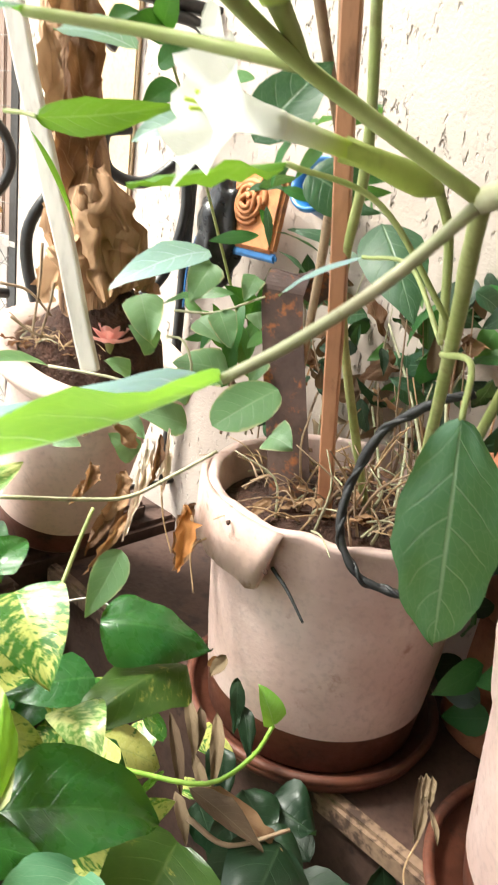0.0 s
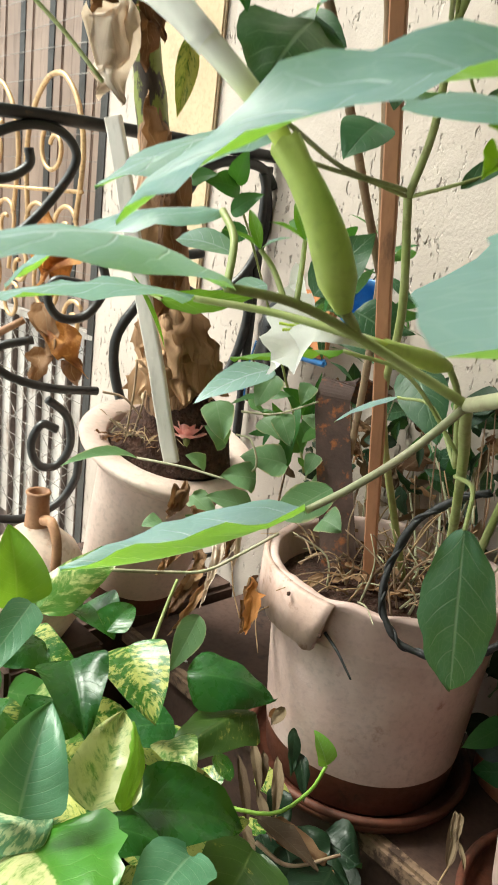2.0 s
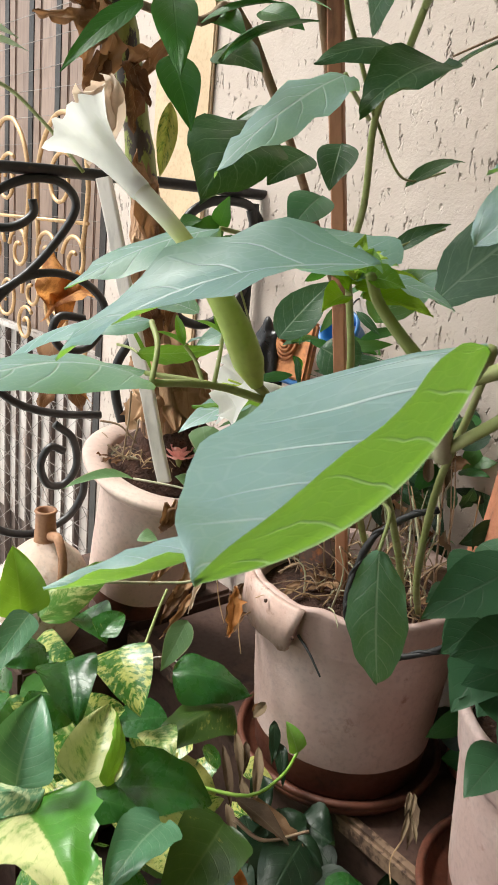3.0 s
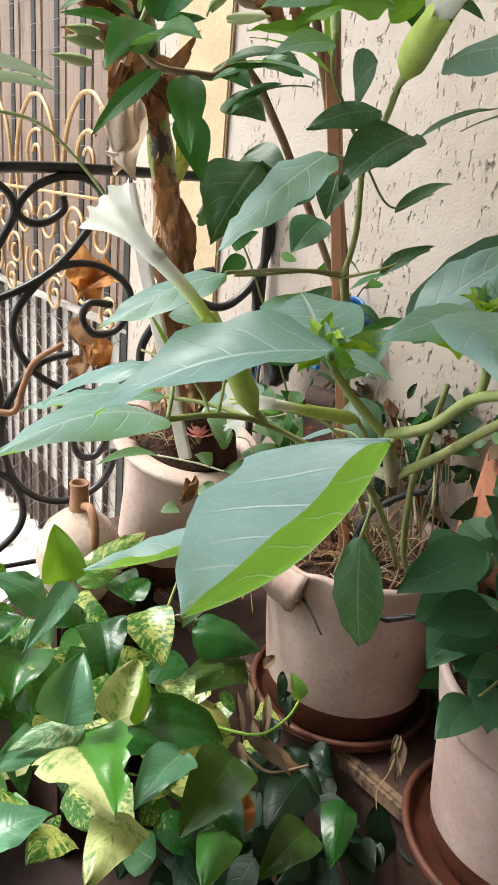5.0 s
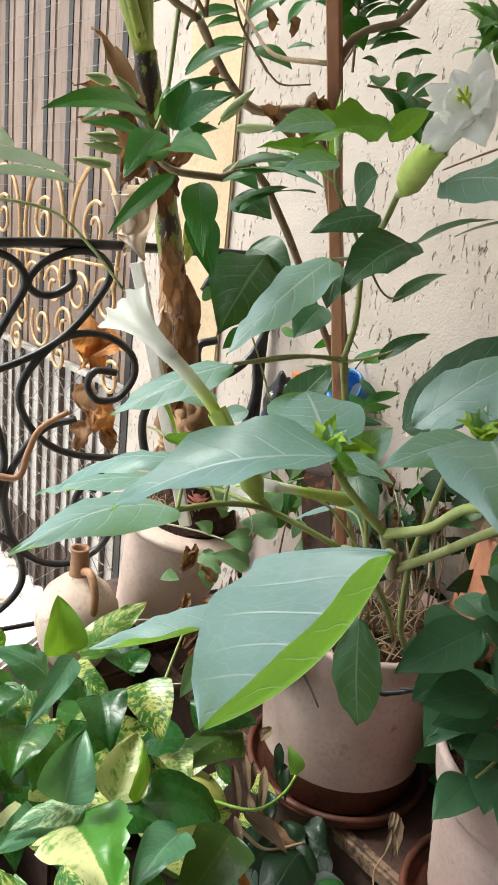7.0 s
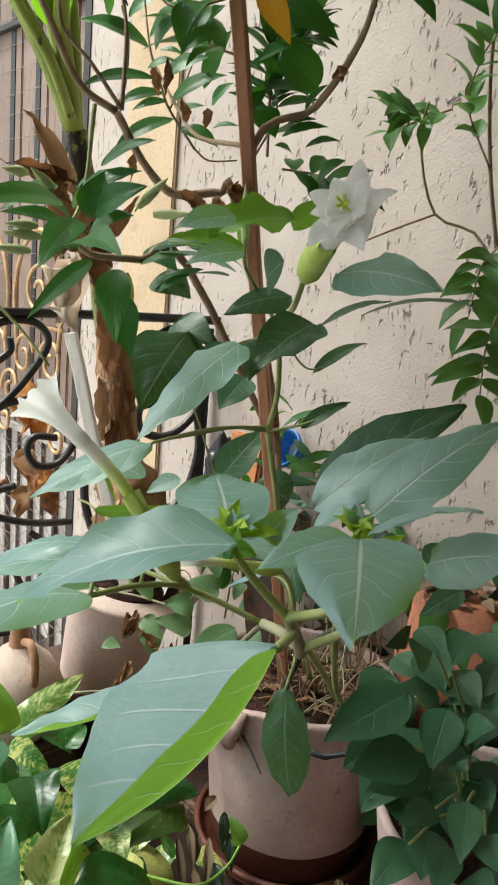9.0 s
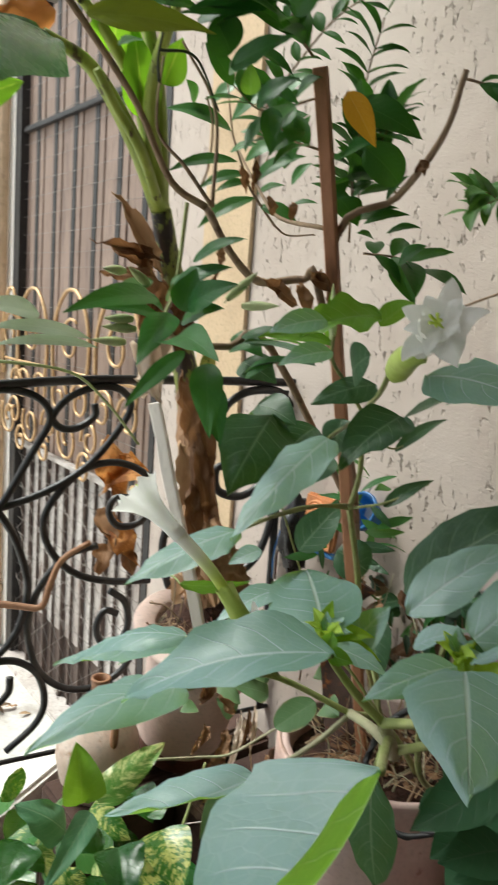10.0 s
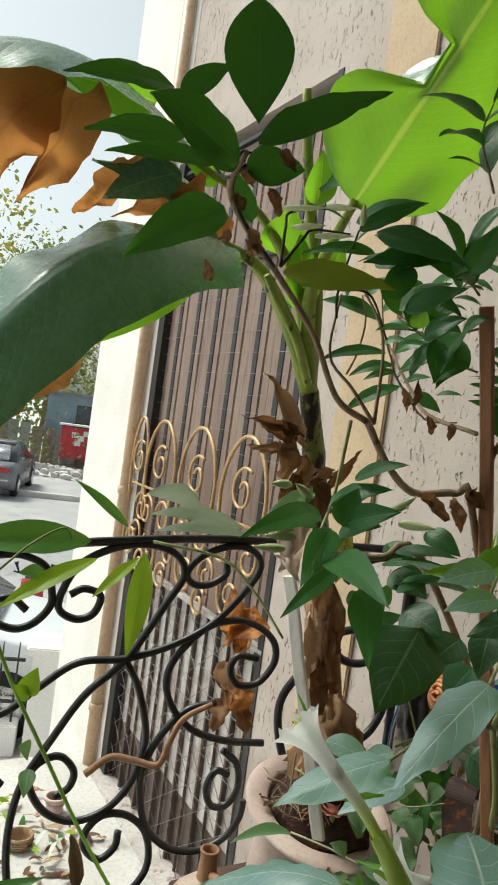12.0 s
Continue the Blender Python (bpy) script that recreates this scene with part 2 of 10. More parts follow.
M["paper"] = leaf_mat("papery_sheath", (0.62, 0.50, 0.40), (0.76, 0.66, 0.57), (0.45, 0.30, 0.20), (0.8, 0.6, 0.4), 0.7, 0.2, 0.3, 11.0, vein_mix=0.25)
M["dry_orange"] = leaf_mat("dry_orange_leaf", (0.36, 0.135, 0.040), (0.60, 0.30, 0.105), (0.26, 0.10, 0.04), (0.75, 0.33, 0.08), 0.7, 0.2, 0.42, 22.0, (0.20, 0.075, 0.03), (0.55, 0.7), vein_mix=0.35)
M["trunk_flake"] = leaf_mat("peeling_sheath", (0.36, 0.21, 0.115), (0.50, 0.32, 0.19), (0.20, 0.10, 0.06), (0.5, 0.3, 0.15), 0.75, 0.2, 0.12, 20.0, vein_mix=0.35)
M["straw"] = rough_mat("dry_straw", (0.40, 0.27, 0.15), (0.30, 0.19, 0.10), None, 30.0, 90.0, 0.85)
M["trunk_dry"] = rough_mat("dry_sheath", (0.42, 0.25, 0.145), (0.20, 0.105, 0.06), (0.075, 0.036, 0.022), 13.0, 90.0, 0.9, bump=1.0, stretch=(1.6, 1.6, 0.22), depth=0.010)
M["trunk_dark"] = rough_mat("wet_stem", (0.020, 0.013, 0.010), (0.045, 0.028, 0.018), (0.20, 0.23, 0.045), 16.0, 80.0, 0.5, bump=0.8, stretch=(1, 1, 0.5), stain_at=(0.47, 0.54))
# grey-green leaf; the sky's pale blue sheen is mixed into its colour
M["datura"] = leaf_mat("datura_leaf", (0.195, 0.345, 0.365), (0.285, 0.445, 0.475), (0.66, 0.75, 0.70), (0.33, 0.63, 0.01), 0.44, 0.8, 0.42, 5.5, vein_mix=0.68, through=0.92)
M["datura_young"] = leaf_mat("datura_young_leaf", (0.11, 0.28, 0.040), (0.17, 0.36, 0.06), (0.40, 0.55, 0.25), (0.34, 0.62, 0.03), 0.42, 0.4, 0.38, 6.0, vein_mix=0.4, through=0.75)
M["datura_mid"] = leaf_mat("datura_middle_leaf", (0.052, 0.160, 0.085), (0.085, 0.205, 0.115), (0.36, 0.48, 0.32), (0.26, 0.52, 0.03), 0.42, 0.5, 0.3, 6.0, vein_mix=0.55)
# datura leaf again, with shade put into a much darker colour
M["datura_shaded"] = leaf_mat("datura_shaded_leaf", (0.020, 0.075, 0.036), (0.036, 0.105, 0.050), (0.20, 0.30, 0.17), (0.20, 0.40, 0.03), 0.42, 0.45, 0.24, 6.0, vein_mix=0.55)
# deep shade among the plants is put into this near-black leaf colour
M["shaded_leaf"] = leaf_mat("shaded_leaf", (0.006, 0.023, 0.009), (0.012, 0.036, 0.014), (0.04, 0.075, 0.035), (0.06, 0.14, 0.02), 0.42, 0.4, 0.2, 6.0, vein_mix=0.5)
M["herb_leaf"] = leaf_mat("dark_herb_leaf", (0.036, 0.120, 0.054), (0.060, 0.160, 0.076), (0.10, 0.16, 0.09), (0.12, 0.26, 0.03), 0.42, 0.4, 0.2, 6.0, vein_mix=0.5)
M["pothos"] = leaf_mat("pothos_leaf", (0.010, 0.070, 0.014), (0.045, 0.165, 0.026), (0.10, 0.25, 0.06), (0.25, 0.55, 0.03), 0.28, 0.55, 0.22, 8.0, (0.55, 0.56, 0.17), (0.545, 0.62), vein_mix=0.22, streak=True)
M["pothos_teal"] = leaf_mat("blue_green_pothos_leaf", (0.075, 0.205, 0.110), (0.135, 0.290, 0.165), (0.40, 0.52, 0.34), (0.25, 0.55, 0.08), 0.32, 0.5, 0.22, 9.0, (0.58, 0.64, 0.38), (0.60, 0.68), vein_mix=0.30, streak=True)
M["pothos_lime"] = leaf_mat("yellow_green_pothos_leaf", (0.115, 0.270, 0.020), (0.18, 0.37, 0.035), (0.34, 0.50, 0.10), (0.40, 0.66, 0.03), 0.34, 0.45, 0.32, 8.0, vein_mix=0.25)
M["pothos_olive"] = leaf_mat("olive_pothos_leaf", (0.022, 0.062, 0.010), (0.055, 0.110, 0.018), (0.16, 0.20, 0.06), (0.25, 0.40, 0.03), 0.34, 0.45, 0.22, 8.0, (0.42, 0.37, 0.09), (0.52, 0.63), vein_mix=0.25, streak=True)
M["pothos_pale"] = leaf_mat("pale_pothos_leaf", (0.05, 0.18, 0.03), (0.10, 0.24, 0.05), (0.30, 0.40, 0.15), (0.40, 0.60, 0.08), 0.30, 0.5, 0.28, 6.0, (0.58, 0.60, 0.26), (0.47, 0.60), vein_mix=0.15, streak=True)
M["glossy"] = leaf_mat("glossy_leaf", (0.019, 0.100, 0.024), (0.040, 0.150, 0.034), (0.10, 0.24, 0.07), (0.16, 0.44, 0.02), 0.38, 0.34, 0.26, 8.0, vein_mix=0.3)
M["creeper"] = leaf_mat("creeper_leaf", (0.055, 0.16, 0.040), (0.085, 0.22, 0.055), (0.16, 0.30, 0.10), (0.25, 0.52, 0.04), 0.4, 0.45, 0.28, 6.0, vein_mix=0.3)
M["grey_leaf"] = leaf_mat("small_grey_green_leaf", (0.10, 0.20, 0.09), (0.16, 0.27, 0.13), (0.28, 0.38, 0.22), (0.28, 0.50, 0.08), 0.45, 0.4, 0.28, 6.0, edge=(0.40, 0.36, 0.20), vein_mix=0.3)
M["banana"] = leaf_mat("banana_leaf", (0.10, 0.26, 0.032), (0.145, 0.33, 0.045), (0.52, 0.66, 0.12), (0.42, 0.84, 0.015), 0.33, 0.55, 0.47, 26.0, vein_mix=0.20, rib_mix=0.85)
M["banana_top"] = leaf_mat("banana_leaf_top", (0.075, 0.185, 0.125), (0.115, 0.235, 0.160), (0.32, 0.44, 0.33), (0.20, 0.45, 0.02), 0.27, 0.9, 0.22, 24.0, vein_mix=0.30, rib_mix=0.7)
M["yellow"] = leaf_mat("yellow_leaf", (0.62, 0.30, 0.025), (0.70, 0.38, 0.04), (0.75, 0.50, 0.12), (0.9, 0.5, 0.03), 0.4, 0.4, 0.4, 8.0, vein_mix=0.4)
M["petal"] = leaf_mat("white_petal", (0.88, 0.88, 0.85), (0.92, 0.92, 0.90), (0.80, 0.84, 0.70), (0.95, 0.95, 0.91), 0.5, 0.3, 0.58, 5.0, vein_mix=0.12)
M["pink"] = leaf_mat("pink_petal", (0.82, 0.42, 0.37), (0.88, 0.55, 0.50), (0.9, 0.62, 0.56), (0.9, 0.4, 0.35), 0.5, 0.3, 0.3, 5.0)


def tube_mat(name, foot, mouth):
    """The flower's tube, green at its foot and white towards the mouth."""
    k = Nodes(name)
    sep = k.tree.nodes.new("ShaderNodeSeparateXYZ")
    k.put(sep.inputs[0], k.tree.nodes.new("ShaderNodeTexCoord").outputs["UV"])
    fine = k.noise(90.0, 3.0)
    col = k.mix(k.ramp(k.math("ADD", sep.outputs[1], k.math("MULTIPLY", k.math("SUBTRACT", k.noise(40.0), 0.5), 0.3)), 0.05, 0.95), foot, mouth)
    k.put(k.bsdf.inputs["Base Color"], k.mix(k.math("MULTIPLY", k.ramp(fine, 0.5, 0.8), 0.2), col, foot))
    k.bsdf.inputs["Roughness"].default_value = 0.5
    k.bump(fine, 0.15)
    return k.mat


M["tube"] = tube_mat("flower_tube", (0.55, 0.68, 0.10), (0.90, 0.89, 0.82))
M["calyx"] = rough_mat("green_calyx", (0.45, 0.57, 0.125), (0.52, 0.63, 0.17), None, 20.0, 110.0, 0.5, bump=0.15)
M["stem"] = rough_mat("green_stem", (0.30, 0.35, 0.115), (0.37, 0.40, 0.17), (0.24, 0.25, 0.09), 20.0, 110.0, 0.5, bump=0.2)
M["stem_pale"] = rough_mat("pale_stem", (0.36, 0.36, 0.22), (0.42, 0.38, 0.26), (0.26, 0.22, 0.14), 20.0, 110.0, 0.55, bump=0.2)
M["stem_vivid"] = rough_mat("vivid_stem", (0.24, 0.46, 0.05), (0.32, 0.52, 0.08), None, 20.0, 90.0, 0.45, bump=0.15)
M["stem_dark"] = rough_mat("dark_green_twig", (0.035, 0.045, 0.018), (0.06, 0.065, 0.028), None, 20.0, 110.0, 0.6, bump=0.3)
M["twig"] = rough_mat("brown_twig", (0.29, 0.195, 0.125), (0.38, 0.27, 0.175), (0.14, 0.085, 0.055), 20.0, 110.0, 0.8, bump=0.5)
M["blue"] = rough_mat("blue_plastic", (0.02, 0.13, 0.36), (0.03, 0.18, 0.44), (0.015, 0.07, 0.2), 10.0, 90.0, 0.35, bump=0.15)
M["road"] = rough_mat("asphalt", (0.38, 0.37, 0.37), (0.45, 0.44, 0.43), (0.28, 0.27, 0.27), 0.8, 40.0, 0.9, bump=0.3)
M["paving"] = rough_mat("cement_paving", (0.60, 0.58, 0.55), (0.50, 0.48, 0.45), (0.36, 0.33, 0.30), 2.0, 50.0, 0.85, bump=0.3)
M["floor"] = rough_mat("balcony_floor", (0.055, 0.031, 0.023), (0.040, 0.023, 0.017), (0.025, 0.015, 0.012), 4.0, 70.0, 0.6, bump=0.2)
M["banana_stalk"] = rough_mat("banana_stalk", (0.28, 0.36, 0.055), (0.38, 0.46, 0.08), (0.075, 0.055, 0.02), 14.0, 80.0, 0.42, bump=0.25, stretch=(1, 1, 0.3), stain_at=(0.58, 0.66))
M["gate_grey"] = rough_mat("stained_grey_sheet", (0.56, 0.52, 0.49), (0.42, 0.37, 0.34), (0.25, 0.18, 0.15), 7.0, 60.0, 0.55, bump=0.4, stretch=(1, 1, 0.4))
M["olive_leaf"] = leaf_mat("olive_glossy_leaf", (0.18, 0.25, 0.030), (0.24, 0.30, 0.040), (0.32, 0.36, 0.09), (0.35, 0.45, 0.02), 0.34, 0.5, 0.3, 9.0, vein_mix=0.3)
M["vine_lime"] = leaf_mat("yellow_green_vine_leaf", (0.24, 0.42, 0.030), (0.32, 0.50, 0.045), (0.48, 0.60, 0.15), (0.45, 0.66, 0.02), 0.4, 0.45, 0.4, 8.0, vein_mix=0.35)
M["shoot_leaf"] = leaf_mat("bright_shoot_leaf", (0.40, 0.60, 0.07), (0.50, 0.68, 0.12), (0.62, 0.72, 0.28), (0.55, 0.75, 0.05), 0.45, 0.4, 0.42, 7.0, vein_mix=0.3)
M["bud"] = rough_mat("pale_bud", (0.58, 0.66, 0.32), (0.66, 0.72, 0.42), None, 20.0, 110.0, 0.5, bump=0.15)
M["pale_leaf"] = leaf_mat("pale_grey_green_leaf", (0.55, 0.66, 0.53), (0.65, 0.74, 0.62), (0.72, 0.78, 0.64), (0.45, 0.60, 0.25), 0.55, 0.3, 0.35, 8.0, vein_mix=0.3)
M["pothos_half"] = leaf_mat("half_cream_pothos_leaf", (0.045, 0.20, 0.020), (0.09, 0.27, 0.030), (0.30, 0.42, 0.12), (0.40, 0.60, 0.06), 0.32, 0.5, 0.25, 8.0, (0.60, 0.60, 0.30), (0.48, 0.62), vein_mix=0.15, streak=True, half=0.24)
# for the unseen walls and slab; kept dark to hold back bounced light
M["unseen_shell"] = rough_mat("unseen_shell_dark", (0.20, 0.135, 0.10), (0.16, 0.105, 0.08), None, 4.0, 90.0, 0.8, bump=0.25)
M["kick"] = rough_mat("kick_panel_paint", (0.115, 0.080, 0.066), (0.085, 0.060, 0.05), (0.05, 0.034, 0.03), 6.0, 70.0, 0.6, bump=0.3)

# ---- mesh helpers ----


def part(name, bm, material, parent=None, label=""):
    """Link a bmesh as one mesh object, under its thing or part."""
    me = bpy.data.meshes.new(name)
    bm.normal_update()
    bm.to_mesh(me)
    bm.free()
    me.materials.append(M[material] if isinstance(material, str) else material)
    ob = new(name, me)
    if parent is not None:
        ob.parent = parent
    return tagged(ob, label)


def thing(name, label, category, group="", at=(0, 0, 0), kind=""):
    ob = new(name)
    ob.location = at
    ob.empty_display_size = 0.05
    return tagged(ob, label, category, group, kind)


def smooth(bm):
    for f in bm.faces:
        f.smooth = True
    return bm


def box(lo, hi, bevel=0.0, turn=None):
    bm = bmesh.new()
    bmesh.ops.create_cube(bm, size=1.0)
    c = [(a + b) / 2 for a, b in zip(lo, hi)]
    s = [abs(b - a) for a, b in zip(lo, hi)]
    bmesh.ops.transform(bm, matrix=Matrix.Translation(c) @ Matrix.Diagonal((*s, 1)), verts=bm.verts)
    if bevel:
        bmesh.ops.bevel(bm, geom=bm.edges[:], offset=bevel, segments=2, affect="EDGES")
    if turn is not None:
        bmesh.ops.transform(bm, matrix=turn, verts=bm.verts)
    return bm


def join(*many):
    """Several bmeshes into one."""
    out = bmesh.new()
    for b in many:
        me = bpy.data.meshes.new("tmp")
        b.to_mesh(me)
        b.free()
        out.from_mesh(me)
        bpy.data.meshes.remove(me)
    return out


def lathe(rows, sides=48, close_top=False, close_bottom=False, wobble=0.0):
    """A turned body from (radius, z) rows."""
    bm = bmesh.new()
    rings = []
    for i, (r, z) in enumerate(rows):
        ring = []
        for j in range(sides):
            a = 2 * math.pi * j / sides
            q = r * (1 + wobble * noise.noise((3 * math.cos(a), 3 * math.sin(a), 9 * z)))
            ring.append(bm.verts.new((q * math.cos(a), q * math.sin(a), z)))
        rings.append(ring)
    for a, b in zip(rings, rings[1:]):
        for j in range(sides):
            bm.faces.new((a[j], a[(j + 1) % sides], b[(j + 1) % sides], b[j]))
    if close_bottom:
        bm.faces.new(rings[0][::-1])
    if close_top:
        bm.faces.new(rings[-1])
    bmesh.ops.recalc_face_normals(bm, faces=bm.faces[:])
    return smooth(bm)


def spline(points, steps):
    """Points on a smooth curve through the given ones."""
    p = [Vector(q) for q in points]
    if len(p) == 2:
        return [p[0].lerp(p[1], i / steps) for i in range(steps + 1)]
    p = [2 * p[0] - p[1]] + p + [2 * p[-1] - p[-2]]
    out = []
    for i in range(1, len(p) - 2):
        a, b, c, d = p[i - 1:i + 3]
        n = max(2, steps // (len(p) - 3))
        for j in range(n):
            t = j / n
            out.append(0.5 * (2 * b + (c - a) * t + (2 * a - 5 * b + 4 * c - d) * t * t + (3 * b - a - 3 * c + d) * t ** 3))
    return out + [p[-2]]


def tube(points, r0, r1=None, sides=8, steps=16, flat=1.0, wob=0.0, seed=0):
    """A rod along a smooth curve, tapering from r0 to r1."""
    r1 = r0 if r1 is None else r1
    pts = spline(points, steps)
    bm = bmesh.new()
    rings, side = [], None
    for i, p in enumerate(pts):
        d = (pts[min(i + 1, len(pts) - 1)] - pts[max(i - 1, 0)]).normalized()
        if side is None:
            side = d.orthogonal().normalized()
        side = (side - d * side.dot(d)).normalized()
        up = d.cross(side)
        f = i / (len(pts) - 1)
        r = (r0 + (r1 - r0) * f) * (1 + wob * noise.noise((seed + 17.0 * f, seed * 1.7, 0.3)))
        rings.append([bm.verts.new(p + side * (r * math.cos(2 * math.pi * j / sides)) + up * (r * flat * math.sin(2 * math.pi * j / sides))) for j in range(sides)])
    for a, b in zip(rings, rings[1:]):
        for j in range(sides):
            bm.faces.new((a[j], a[(j + 1) % sides], b[(j + 1) % sides], b[j]))
    bm.faces.new(rings[0][::-1])
    bm.faces.new(rings[-1])
    return smooth(bm)


SHAPES = {
    "ovate": lambda v: (math.sin(math.pi * v ** 0.72) ** 0.85) * (1 - 0.25 * v),
    "heart": lambda v: min(1.0, v * 6.5 + 0.06) ** 0.5 * (1 - v) ** 0.85 * (1 + 1.0 * v) * 1.0,
    "lance": lambda v: math.sin(math.pi * v ** 0.85) ** 0.9,
    "round": lambda v: max(0.0, 1 - (2 * v - 1) ** 2) ** 0.5 * (1.0 if v > 0.3 else 1.0),
    "obov": lambda v: math.sin(math.pi * v ** 1.25) ** 0.8,
    "strap": lambda v: min(1.0, 6 * v + 0.25) * (1 - v ** 5) ** 0.6,
    "oval": lambda v: math.sin(math.pi * v ** 0.88) ** 0.62,
    "paddle": lambda v: max(0.0, 1 - (2 * v - 1) ** 2) ** 0.38 * (1 - 0.12 * v),
    "shield": lambda v: min(1.0, v / 0.14) ** 0.5 * (1 - max(0.0, (v - 0.42) / 0.58) ** 1.5),
    "datura": lambda v: (math.sin(math.pi * (0.03 + 0.97 * v) ** 0.66) ** 0.8) * (1 - 0.18 * v),
}


def leaf_bm(base, tip, up, width, shape="ovate", fold=0.15, sag=0.08, wave=0.03, curl=0.0, n=10, m=2, seed=0, twist=0.0, teeth=0.0, crush=0.0, fold2=None, lop=0.0, tear=None):
    """One leaf blade from base to tip: arched along, folded at the midrib, with a wavy margin."""
    base, tip, up = Vector(base), Vector(tip), Vector(up)
    ax = tip - base
    length = ax.length
    ax.normalize()
    side = ax.cross(up)
    if side.length < 1e-4:
        side = ax.orthogonal()
    side.normalize()
    nor = side.cross(ax).normalized()
    bm = bmesh.new()
    uvl = bm.loops.layers.uv.new("UVMap")
    grid, prof = [], SHAPES[shape]
    for i in range(n + 1):
        v = 0.35 * i / n + 0.65 * (0.5 - 0.5 * math.cos(math.pi * i / n))
        w = max(0.004, prof(min(max(v, 0.0), 0.999))) * width / 2
        if i == n:
            w = 0.004 * width
        c = base + ax * (length * v) + nor * (length * sag * 4 * v * (1 - v) - length * curl * v * v)
        tw = twist * (v - 0.3)
        row = []
        for j in range(-m, m + 1):
            u = j / m
            wob = wave * width * noise.noise((seed * 3.1 + 2.6 * v * length / width, 1.9 * u + seed, seed * 0.7)) * abs(u) * 2
            edge = 1 + teeth * noise.noise((seed + 7.0 * v, 5.0 * u, 0.0)) * abs(u)
            lift = (fold2 if fold2 is not None and u < 0 else fold) * abs(u) * w * 2 * (0.6 + 0.4 * v) + wob
            flat = u * w * edge * (1 + lop if u > 0 else 1 - lop)
            if tear and u < 0:
                t0, t1 = tear
                if t0 - 0.16 < v < t0:
                    flat *= max(0.10, 1 - ((v - t0 + 0.16) / 0.16) ** 2) ** 0.5
                elif t0 <= v <= t1:
                    flat *= 0.12
                elif t1 < v < t1 + 0.12:
                    flat *= max(0.12, 1 - ((t1 + 0.12 - v) / 0.12) ** 2) ** 0.5
            if crush:
                q = c + side * flat
                s = 2.2 / width
                lift += crush * width * noise.noise((q.x * s + seed, q.y * s, q.z * s))
                flat += 0.6 * crush * width * noise.noise((q.z * s, q.x * s + 9 + seed, q.y * s))
                c = c + ax * (0.35 * crush * width * noise.noise((q.y * s + 5, q.z * s + seed, q.x * s)))
            row.append((bm.verts.new(c + side * (flat * math.cos(tw) - lift * math.sin(tw)) + nor * (lift * math.cos(tw) + flat * math.sin(tw))), 0.5 + u / 2, v))
        grid.append(row)
    for i in range(n):
        for j in range(2 * m):
            q = [grid[i][j], grid[i][j + 1], grid[i + 1][j + 1], grid[i + 1][j]]
            f = bm.faces.new([x[0] for x in q])
            f.smooth = True
            for loop, x in zip(f.loops, q):
                loop[uvl].uv = (x[1], x[2])
    return bm


def leaf(parent, base, tip, up, width, material, shape="ovate", name="leaf", label="", **kw):
    kw.setdefault("seed", round((base[0] * 37 + tip[1] * 91 + tip[2] * 53) % 50, 3))
    if material in ("dry", "dry_orange", "paper", "trunk_flake"):
        kw["crush"], kw["n"], kw["m"] = 0.42, max(14, kw.get("n", 10)), max(4, kw.get("m", 2))
    return part(name, leaf_bm(base, tip, up, width, shape, **kw), material, parent, label)


# ---- the place: wall, gate, railing, ledge, ground ----
# The wall runs from (0.10, 1.36) away to the left; along = metres on it, out = metres in front of it.
WALL_AT, WALL_DIR = Vector((0.10, 1.36, 0)), Vector((-0.867, 0.498, 0)).normalized()
WALL_OUT = Vector((-WALL_DIR.y, WALL_DIR.x, 0))
WALL_FRAME = Matrix((( WALL_DIR.x, WALL_OUT.x, 0, WALL_AT.x), (WALL_DIR.y, WALL_OUT.y, 0, WALL_AT.y), (0, 0, 1, 0), (0, 0, 0, 1)))


def on_wall(along, out, z):
    return WALL_FRAME @ Vector((along, out, z))


def wall_part(name, bm, material, parent=None, label=""):
    ob = part(name, bm, material, parent, label)
    if parent is None:
        ob.matrix_world = WALL_FRAME
    return ob


GATE_A, GATE_B, LINTEL, LOW = 1.02, 2.40, 2.95, -1.0
wall = join(box((-3.2, -0.22, LOW), (GATE_A, 0, 4.6)), box((GATE_A, -0.22, LINTEL), (GATE_B, 0, 4.6)))
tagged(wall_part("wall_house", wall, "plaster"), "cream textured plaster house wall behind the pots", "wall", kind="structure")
tagged(wall_part("wall_column", box((GATE_B, -0.22, LOW), (3.36, 0, 4.6), 0.006), "column"), "white painted end column beside the gate", "wall", kind="structure")
tagged(wall_part("trim_pilaster", box((0.55, 0.0, LOW), (0.785, 0.012, 4.6), 0.004), "pilaster"), "smooth beige painted pilaster on the plaster wall", "pilaster", kind="structure")

# floor of the balcony, ground outside
tagged(part("floor", box((-0.6, -2.4, -1.3), (3.4, 1.9, 0.0)), "floor"), "reddish balcony floor below the pots", "floor", kind="structure")


# ---- ledge and pots ----
def ledge_bm(lo, hi, z0, z1, bev=0.008):
    return box((lo[0], lo[1], z0), (hi[0], hi[1], z1), bev)


tagged(wall_part("ledge", join(ledge_bm((-1.6, 0.0), (0.26, 0.335), 0.0, 0.535)), "ledge"), "brown cement ledge along the wall carrying the pots", "ledge", kind="structure")


tagged(wall_part("trim_ledge", box((-1.6, 0.322, 0.505), (0.262, 0.346, 0.541), 0.006), "ledge_edge"), "worn pale edge strip of the ledge", "edge strip", kind="structure")


